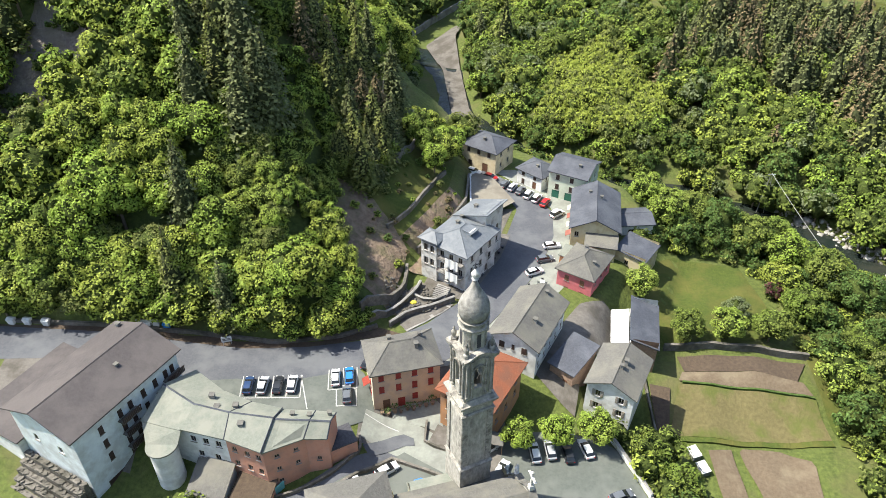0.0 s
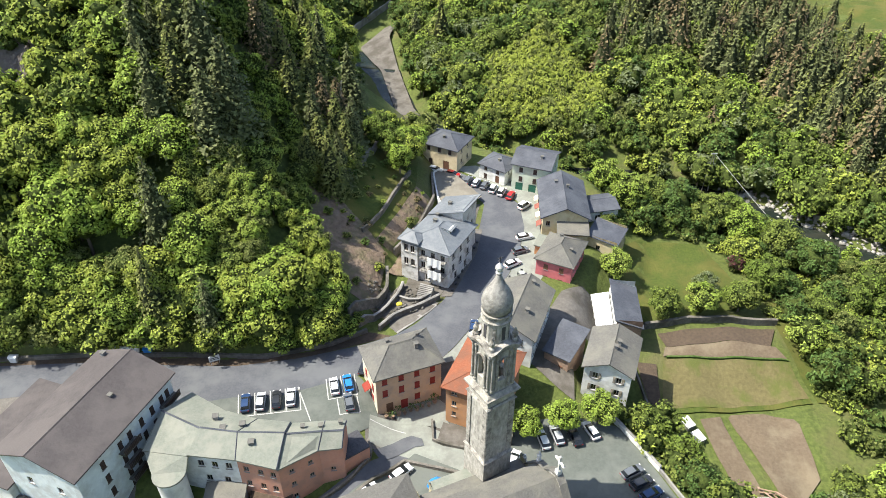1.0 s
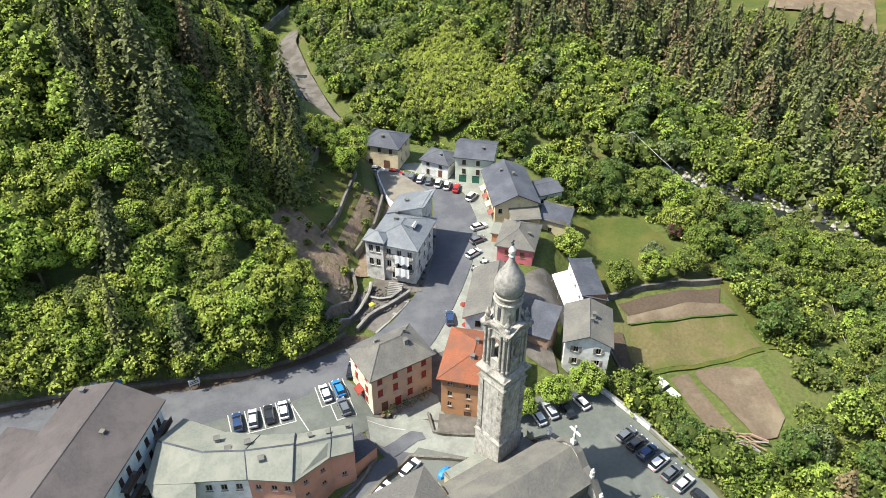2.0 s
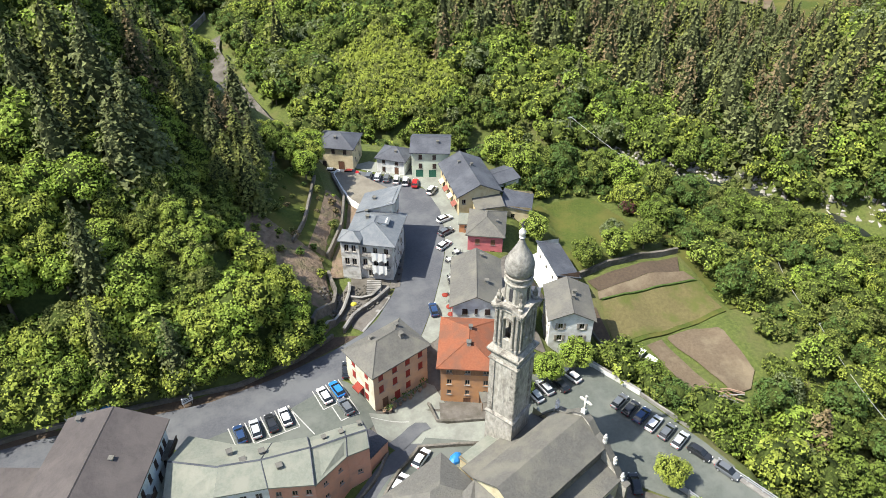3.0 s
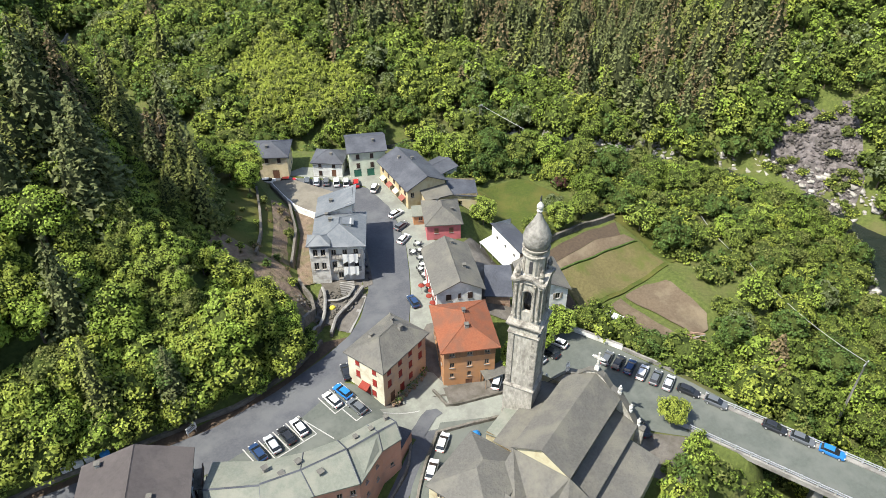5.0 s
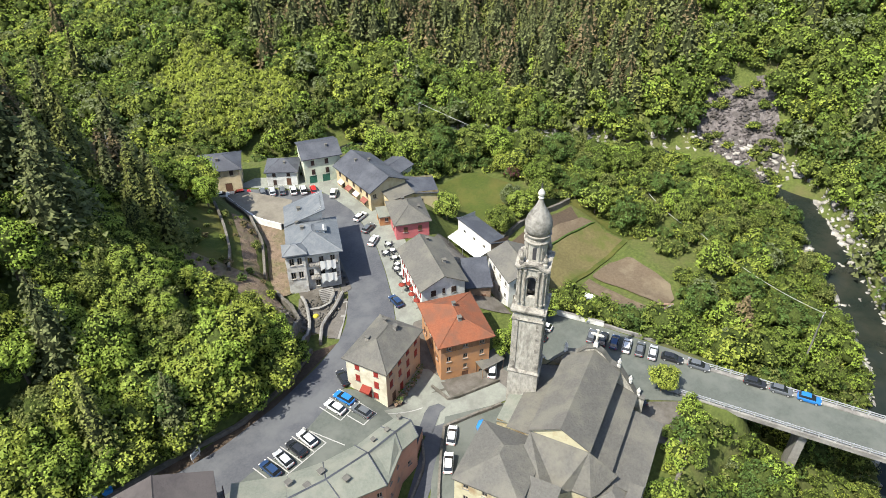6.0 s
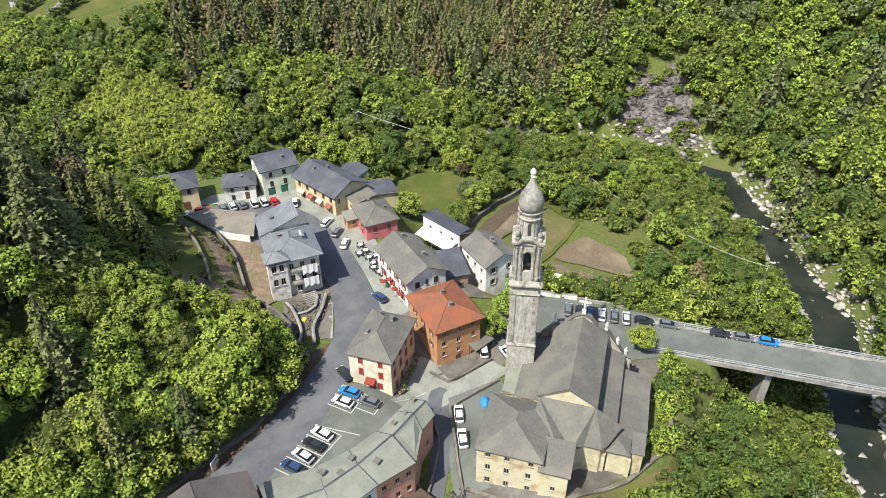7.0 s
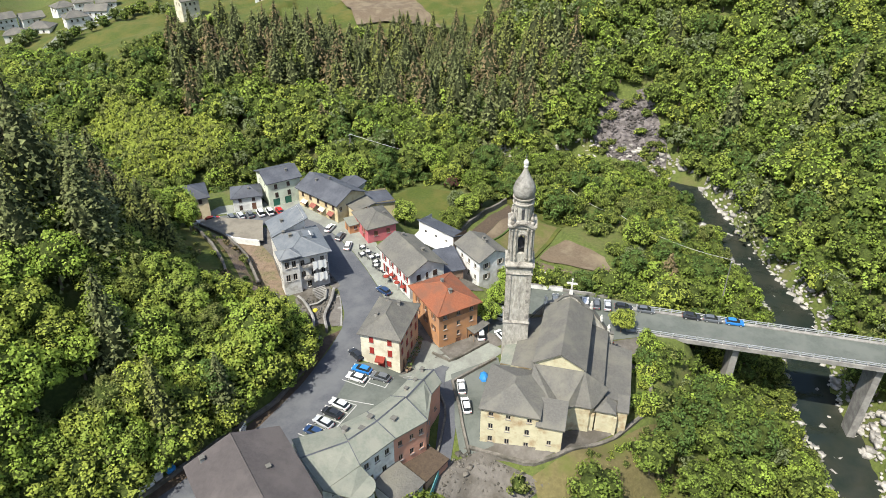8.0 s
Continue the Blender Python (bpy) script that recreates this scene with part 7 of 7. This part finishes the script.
CLEAR = [[(-16, 102), (-11, 98), (-7, 97), (-4, 118), (3, 127), (9, 140), (9, 160), (2, 158), (-4, 154), (-8, 151), (-11, 141), (-12.5, 132), (-17, 130.5), (-23, 130), (-22.5, 119), (-21, 112)],
         [(39, 118), (50, 124.5), (66, 122), (68, 99), (69, 91), (68.5, 75), (61, 60), (50, 54), (39.5, 55), (35, 76), (34, 92), (41, 98)],
         [(84, 440), (84, 275), (110, 274), (136, 266), (160, 248), (186, 214), (202, 184), (212, 150), (345, 150), (345, 440)], [(78, 300), (80, 274), (92, 274), (120, 274), (146, 296), (112, 330), (80, 338)], [(-84, 162), (-71, 162), (-71, 142), (-75, 130), (-79, 120), (-89, 121), (-87, 132), (-81, 144)],
         [(-16, 160), (-14, 190), (-8, 214), (-9, 250), (-19, 268), (-18, 284), (-6, 308), (10, 334), (20, 332), (12, 304), (9, 280), (9, 258), (12, 232), (18, 205), (20, 188), (4, 170), (2, 160)],
         [(20, 46), (30, 55), (62, -52), (46, -54)], [(10, 72), (36, 74), (44, 97), (44, 120), (30, 122), (18, 96)], [(64, 55), (71, 62), (93, 86), (87, 92), (64, 66)], ]


def scatter(x0, x1, y0, y1, step, r, skip=()):
    gx, gy = np.meshgrid(np.arange(x0, x1, step), np.arange(y0, y1, step))
    gx = (gx + r.uniform(-0.45, 0.45, gx.shape) * step).ravel()
    gy = (gy + r.uniform(-0.45, 0.45, gy.shape) * step).ravel()
    z, dr, rs, dv, dh = land(gx, gy)
    keep = np.ones(len(gx), bool)
    for i, c in enumerate(CLEAR):
        if i in skip:
            continue
        keep &= ~inside(gx, gy, c)
    return [q[keep] for q in (gx, gy, z, dr, rs, dv, dh)]


spots = []
# steep wooded slope above the road
for x, y, z, dr, rs, dv, dh in zip(*scatter(-170, 20, 88, 235, 4.9, rng)):
    if dh < 0.3 or dh > 95 or (dh > 18 and rng.random() < 0.15):
        continue
    dark = -50 < x < -33 and 120 < y < 139
    near = dh < 26 and x > -72
    k = rng.uniform(0.75, 1.15)
    if rng.random() < (0.72 if dark else 0.035) and not (x > -25 and y < 124):
        slot = rng.choice([7, 7, 7, 8, 9], p=[0.3, 0.25, 0.2, 0.2, 0.05])
        spots.append((x, y, z, (k * 1.1, k * rng.uniform(1.0, 1.45)), rng.uniform(0, 6.3), (NEAR_C if dh < 60 and x > -66 else FAR_C)[rng.integers(4)], slot))
    else:
        west = min(1, max(0, (-35 - x) / 25))
        slot = rng.choice([2, 3, 4, 5, 6, 10], p=[0.05, 0.53 - 0.10 * west, 0.38 + 0.02 * west, 0.01, 0.01, 0.02 + 0.08 * west])
        size = k * (0.5 if x > -40 and 100 < y < 162 else 0.6 if dh < 4 else 0.8 if dh < 10 else 1.0)
        proto = BUSH[rng.integers(4)] if dh < 1.2 else (NEAR_B if near else MID_B if dh < 60 else FAR_B)[rng.integers(6)]
        spots.append((x, y, z, (size, size), rng.uniform(0, 6.3), proto, slot))
for x, y, z, dr, rs, dv, dh in zip(*scatter(-150, 8, 88, 180, 3.3, rng)):
    if 0.02 < dh < 8.5 and rng.random() < 0.92 and (x < -11 or dh > 0.7):
        k = rng.uniform(0.5, 0.85)
        slot = rng.choice([2, 3, 4, 5, 6, 10], p=[0.14, 0.46, 0.32, 0.02, 0.01, 0.05])
        spots.append((x, y, z - 0.8, (k * 1.1, k), rng.uniform(0, 6.3), MID_B[rng.integers(6)], slot))
# dark conifers on the spur above the villa
SPUR = [(-33, 146), (-27, 137), (-21, 141), (-18, 156), (-15, 174), (-27, 192), (-37, 166)]
for x, y, z, dr, rs, dv, dh in zip(*scatter(-36, -8, 122, 196, 5.2, rng)):
    if inside(np.array([x]), np.array([y]), SPUR)[0] and rng.random() < 0.55:
        k = rng.uniform(0.8, 1.15)
        spots.append((x, y, z, (k * 1.05, k * rng.uniform(0.95, 1.3)), rng.uniform(0, 6.3), NEAR_C[rng.integers(4)], rng.choice([7, 8, 9], p=[0.2, 0.65, 0.15])))
# tall conifers along the upper edge of the bare slope and the meadow
for x, y, k, slot in ((-17, 129.5, 0.95, 8), (-15.4, 133.5, 0.8, 7), (-13.6, 137, 0.9, 8), (-12.2, 142, 0.85, 7), (-15.4, 141, 1.0, 8), (-11.6, 148, 0.8, 7), (-15, 147, 0.95, 9), (-19, 134.5, 0.9, 8), (-20, 140, 0.95, 7), (-13, 153, 0.85, 7), (-18, 146, 0.9, 9), (-21.4, 131.5, 0.7, 8)):
    spots.append((x, y, h(x, y) - 0.2, (k, k), x * 7 % 6.3, NEAR_C[int(y) % 4], slot))
# leafy trees between the meadow and the pale yellow house
for x, y, k, slot in ((-2, 141, 0.68, 3), (0, 145, 0.72, 4), (-3.5, 147, 0.75, 2), (1.5, 149.5, 0.78, 3), (-6, 150, 0.8, 2)):
    spots.append((x, y, h(x, y) - 0.2, (k, k), x * 5 % 6.3, NEAR_B[int(y) % 6], slot))
# low mixed trees between the spur and the bare slope
for x, y, z, dr, rs, dv, dh in zip(*scatter(-42, 2, 100, 164, 3.1, rng)):
    if dh < 4 or (x > -12 and y < 150) or rng.random() < 0.25:
        continue
    k = rng.uniform(0.38, 0.62)
    if -27 < x < -13 and 126 < y < 146 and rng.random() < 0.4:
        spots.append((x, y, z, (k * 1.2, k * 1.35), rng.uniform(0, 6.3), NEAR_C[rng.integers(4)], rng.choice([8, 8, 9])))
    else:
        spots.append((x, y, z - 0.4, (k, k), rng.uniform(0, 6.3), MID_B[rng.integers(6)], rng.choice([2, 3, 4, 10], p=[0.2, 0.42, 0.28, 0.1])))
# bushes hanging over the road wall
for (ax, ay), (bx, by) in zip(FOOT[2:8], FOOT[3:9]):
    n = int(math.dist((ax, ay), (bx, by)) / 1.7)
    for i in range(n):
        t, k = (i + rng.uniform(0, 0.8)) / n, rng.uniform(0.5, 0.85)
        x, y = ax + (bx - ax) * t, ay + (by - ay) * t + rng.uniform(0.6, 1.8)
        spots.append((x, y, h(x, y) - 0.5, (k * 1.1, k), rng.uniform(0, 6.3), BUSH[rng.integers(4)], rng.choice([2, 3, 4], p=[0.35, 0.4, 0.25])))
# dry scrub on the bare slope and the terraces above the villa
for x, y, z, dr, rs, dv, dh in zip(*scatter(-22, 9, 98, 160, 2.3, rng, skip=(0,))):
    if dh < 1.5 or rng.random() < 0.72 or x < -19:
        continue
    k = rng.uniform(0.2, 0.5)
    spots.append((x, y, z - 0.15, (k, k * 0.9), rng.uniform(0, 6.3), BUSH[rng.integers(4)], rng.choice([3, 4, 5, 10, 9], p=[0.2, 0.2, 0.15, 0.3, 0.15])))
for i in range(60):
    x, y, k = rng.uniform(-88, -70), rng.uniform(119, 160), rng.uniform(0.3, 0.8)
    spots.append((x, y, h(x, y) - 0.2, (k, k), rng.uniform(0, 6.3), SCRUB[rng.integers(4)], rng.choice([2, 3, 5, 10])))
forest("hillside_woods", "dense mixed woods on the steep slope above the road", spots, SLOTS)
spots = []
# scrub and trees between the terraces and the river
for x, y, z, dr, rs, dv, dh in zip(*scatter(-60, 150, -40, 215, 4.3, rng)):
    if rs < 0 or dr < (7.5 if y < 95 else 4.2) or dv < 3.5 or dh > 0 or rng.random() < 0.05 or (x < -10 and y > -30 and rng.random() < 0.5):
        continue
    k = rng.uniform(0.5, 0.85) * (0.8 if x > 70 else 1)
    proto = (MID_B if y < 130 else FAR_B)[rng.integers(6)] if rng.random() < 0.6 else BUSH[rng.integers(4)]
    river = min(1, max(0, (x - 60) / 30))
    slot = rng.choice([2, 3, 4, 5, 6, 10], p=[0.46 - 0.1 * river, 0.16 - 0.04 * river, 0.08 + 0.10 * river, 0.20 - 0.06 * river, 0.05, 0.05 + 0.1 * river])
    spots.append((x, y, z, (k, k * rng.uniform(0.8, 1.1)), rng.uniform(0, 6.3), proto, slot))
for i in range(150):
    x, y, k = rng.uniform(-28, 4), rng.uniform(20, 44), rng.uniform(0.12, 0.4)
    if y < 37 - 0.55 * (x + 6):
        spots.append((x, y, h(x, y), (k, k), rng.uniform(0, 6.3), SCRUB[rng.integers(4)], rng.choice([4, 10, 10, 9, 3])))
for x, y, z, dr, rs, dv, dh in zip(*scatter(3, 34, 20, 46, 2.4, rng, skip=(6,))):
    if (x + 5.3) * 0.272 - (y - 49.3) * 0.962 > 13.4 and abs((x - 27.0) * 0.961 + (y - 48.5) * 0.278) > 5.8 and x < 27 and dv < 1.2:
        k = rng.uniform(0.45, 0.8)
        spots.append((x, y, z - 0.3, (k, k), rng.uniform(0, 6.3), BUSH[rng.integers(4)], rng.choice([2, 3, 4, 5])))
# low scrub that closes the gaps, up to the walls and under the bridge
for x, y, z, dr, rs, dv, dh in zip(*scatter(-30, 140, -30, 185, 3.1, rng, skip=(6, 8))):
    if rs < 0 or dr < (6.2 if y < 95 else 3.0) or dv < 1.0 or dh > 0 or rng.random() < 0.08 or (x < 4 and y > 18 and rng.random() < 0.8):
        continue
    if 62 < x < 94 and 50 < y < 93 and rng.random() < 0.3:
        continue
    under = abs((x - 27.0) * 0.961 + (y - 48.5) * 0.278) < 6.0
    if (under and (z > -6.5 or y > 40)) or (8 < x < 30 and y > 41 and dv < 2):
        continue
    k = rng.uniform(0.55, 1.0) * (0.8 if under else 1)
    slot = rng.choice([2, 3, 4, 5, 10], p=[0.44, 0.14, 0.12, 0.22, 0.08])
    spots.append((x, y, z - 0.3, (k, k * rng.uniform(0.7, 1.2)), rng.uniform(0, 6.3), SCRUB[rng.integers(4)], slot))
forest("riverside_scrub", "green scrub and small trees on the river bank", spots, SLOTS)
spots = []
# hedgerow trees between the far meadows
for ax, ay, bx, by, n in ((84, 330, 112, 352, 9), (112, 352, 160, 350, 9), (95, 372, 118, 384, 6), (160, 356, 205, 330, 8), (146, 312, 152, 330, 4), (131, 372, 146, 392, 5), (186, 300, 196, 290, 3)):
    for i in range(n):
        t = (i + rng.uniform(0, 0.8)) / n
        x, y, k = ax + (bx - ax) * t, ay + (by - ay) * t + rng.uniform(-3, 3), rng.uniform(0.35, 0.75)
        spots.append((x, y, h(x, y), (k, k), rng.uniform(0, 6.3), DIM_B[rng.integers(6)], rng.choice([2, 3, 5, 6])))
# woods beyond the river
PINES = [(80, 238), (92, 252), (104, 244), (124, 236), (142, 218), (154, 192), (160, 154), (172, 124), (160, 106), (142, 110), (126, 126), (124, 150), (118, 175), (118, 200), (104, 222), (90, 228)]
BELT = [(92, 252), (104, 244), (124, 236), (142, 218), (154, 192), (160, 154), (212, 150), (202, 184), (186, 214), (160, 248), (136, 266), (110, 274)]
SCREE = [(138, 64), (150, 68), (164, 82), (160, 95), (147, 96), (139, 84)]
for x, y, z, dr, rs, dv, dh in zip(*scatter(-60, 330, -60, 430, 5.4, rng)):
    if rs > 0 or dr < (6.5 if y < 95 else 4.0) or dh > 0 or (y < 110 and dr > 150) or y < -20 - 0.2 * x or (dr > 45 and rng.random() < 0.12):
        continue
    if inside(np.array([x]), np.array([y]), THICKET)[0]:
        for q in range(4):
            qx, qy = x + rng.uniform(-3, 3), y + rng.uniform(-3, 3)
            spots.append((qx, qy, h(qx, qy), (1.3, 1.5), rng.uniform(0, 6.3), BUSH[rng.integers(4)], 4 if q else 10))
        continue
    if inside(np.array([x]), np.array([y]), SCREE)[0]:
        for q in range(4):
            qx, qy = x + rng.uniform(-3, 3), y + rng.uniform(-3, 3)
            if rng.random() < 0.4:
                spots.append((qx, qy, h(qx, qy), (0.8, 0.6), rng.uniform(0, 6.3), SCRUB[rng.integers(4)], rng.choice([2, 4, 10])))
        continue
    pine = bool(inside(np.array([x]), np.array([y]), PINES)[0])
    belt = bool(inside(np.array([x]), np.array([y]), BELT)[0])
    k = rng.uniform(0.75, 1.1) * ((0.7 if x > 150 else 0.95) if belt else 0.7 if 25 < x < 80 and y < 212 else 1.0)
    if rng.random() < (0.85 if belt else 0.48 if pine else 0.03):
        slot = rng.choice([7, 8, 9], p=[0.48, 0.3, 0.22])
        spots.append((x, y, z, (k * 1.25, k * rng.uniform(1.1, 1.6)), rng.uniform(0, 6.3), FAR_C[rng.integers(4)], slot))
    else:
        slot = rng.choice([2, 3, 4, 5, 6, 10], p=[0.42, 0.17, 0.10, 0.18, 0.08, 0.05])
        spots.append((x, y, z, (k, k), rng.uniform(0, 6.3), (FAR_B if dr < 95 else DIM_B)[rng.integers(6)], slot))
for x, y, z, dr, rs, dv, dh in zip(*scatter(85, 260, -40, 150, 5.3, rng)):
    if rs < 0 and 7 < dr < 150 and not inside(np.array([x]), np.array([y]), SCREE)[0] and rng.random() < 0.72:
        k = rng.uniform(0.45, 0.8)
        spots.append((x, y, z - 0.3, (k * 1.15, k), rng.uniform(0, 6.3), DIM_B[rng.integers(6)], rng.choice([2, 3, 4, 5], p=[0.44, 0.28, 0.1, 0.18])))
for x, y, z, dr, rs, dv, dh in zip(*scatter(-150, 62, 232, 430, 6.2, rng)):
    if dr > 6 and (dh > 0 or rs > 0):
        k = rng.uniform(0.8, 1.2)
        spots.append((x, y, z, (k, k), rng.uniform(0, 6.3), DIM_B[rng.integers(6)], rng.choice([2, 3, 4, 5, 10], p=[0.36, 0.22, 0.12, 0.2, 0.1])))
for x, y, z, dr, rs, dv, dh in zip(*scatter(78, 175, 104, 255, 5.0, rng)):
    if inside(np.array([x]), np.array([y]), PINES)[0] and rng.random() < 0.38 and dr > 8:
        k = rng.uniform(0.75, 1.1)
        spots.append((x, y, z, (k * 1.2, k * rng.uniform(1.1, 1.6)), rng.uniform(0, 6.3), FAR_C[rng.integers(4)], rng.choice([7, 8, 9], p=[0.5, 0.28, 0.22])))
forest("far_woods", "mixed woods rising beyond the river", spots, SLOTS)


# single trees
ROUND = broadleaf(41, 7.0, 3.2, 120, 0.2, 18, 0.22, 8)
LAWN = [broadleaf(42 + i, 7.0, 3.2, 90, 0.22, 16, 0.08, 7) for i in range(3)]
TALL = [broadleaf(52 + i, 10.5, 4.6, 90, 0.28, 18, 0.05, 7) for i in range(3)]


def stand(x, y, turn, s=1.0, dz=0.0):
    return Matrix.Translation((x, y, h(x, y) + dz)) @ Matrix.Rotation(turn, 4, "Z") @ Matrix.Diagonal((s, s, s, 1))


for i, (x, y) in enumerate(((11.5, 71.0), (17.6, 71.5), (24.0, 72.0))):
    tree_thing("tree", ROUND, L_BRIGHT, "round clipped leafy tree on the church square", "tree", stand(x, y, i * 2.1, 0.8 + 0.05 * i), "trees on the square")
tree_thing("tree", ROUND, L_YELLOW, "small round tree beside the bridge head", "tree", stand(22.6, 46.2, 1.0, 0.78))
for i, (x, y, s) in enumerate(((46, 98.5, 1.0), (53.5, 98.5, 1.05), (62, 98.5, 1.1), (57, 104, 0.8))):
    tree_thing("tree", LAWN[i % 3], (L_MID, L_BRIGHT, L_MID, L_GREY)[i], "leafy young tree on the lawn", "tree", stand(x, y, i * 1.7, s), "trees on the lawn")
tree_thing("tree", LAWN[1], L_BRIGHT, "leafy tree beside the rose-red house", "tree", stand(39.5, 109.5, 0.4, 1.0))
for i, (x, y, s) in enumerate(((50, 132, 0.95), (56, 134, 1.0), (62, 131, 1.05), (68, 126, 1.0), (73, 121, 0.95), (78, 114, 1.0), (82, 107, 1.0), (74, 129, 1.0), (47, 139, 0.9), (70, 104, 0.85))):
    tree_thing("tree", TALL[i % 3], (L_BRIGHT, L_MID, L_DEEP, L_MID)[i % 4], "broad leafy tree at the edge of the lawn", "tree", stand(x, y, i * 1.3, s), "trees round the lawn")
tree_thing("shrub", broadleaf(61, 4.0, 2.0, 60, 0.2, 9, 0.0), L_PURPLE, "purple-leaved shrub at the edge of the lawn", "shrub", stand(67.4, 111.5, 0.5))
tree_thing("conifer", conifer(62, 11, 3.8, 24, 14), L_BROWN, "brown-tinged conifer beside the bridge", "tree", stand(53.0, 44.0, 0.5, 1.0))
dead = empty("dead_tree", stand(-14.5, 153, 0.3), "bleached dead tree trunk among spruces", "tree")
v, f = stem(12, 0.4, 0.12, 0.8)
me = bpy.data.meshes.new("trunk")
fill(me, v, f)
place("trunk", me, M_DEADWOOD, dead)
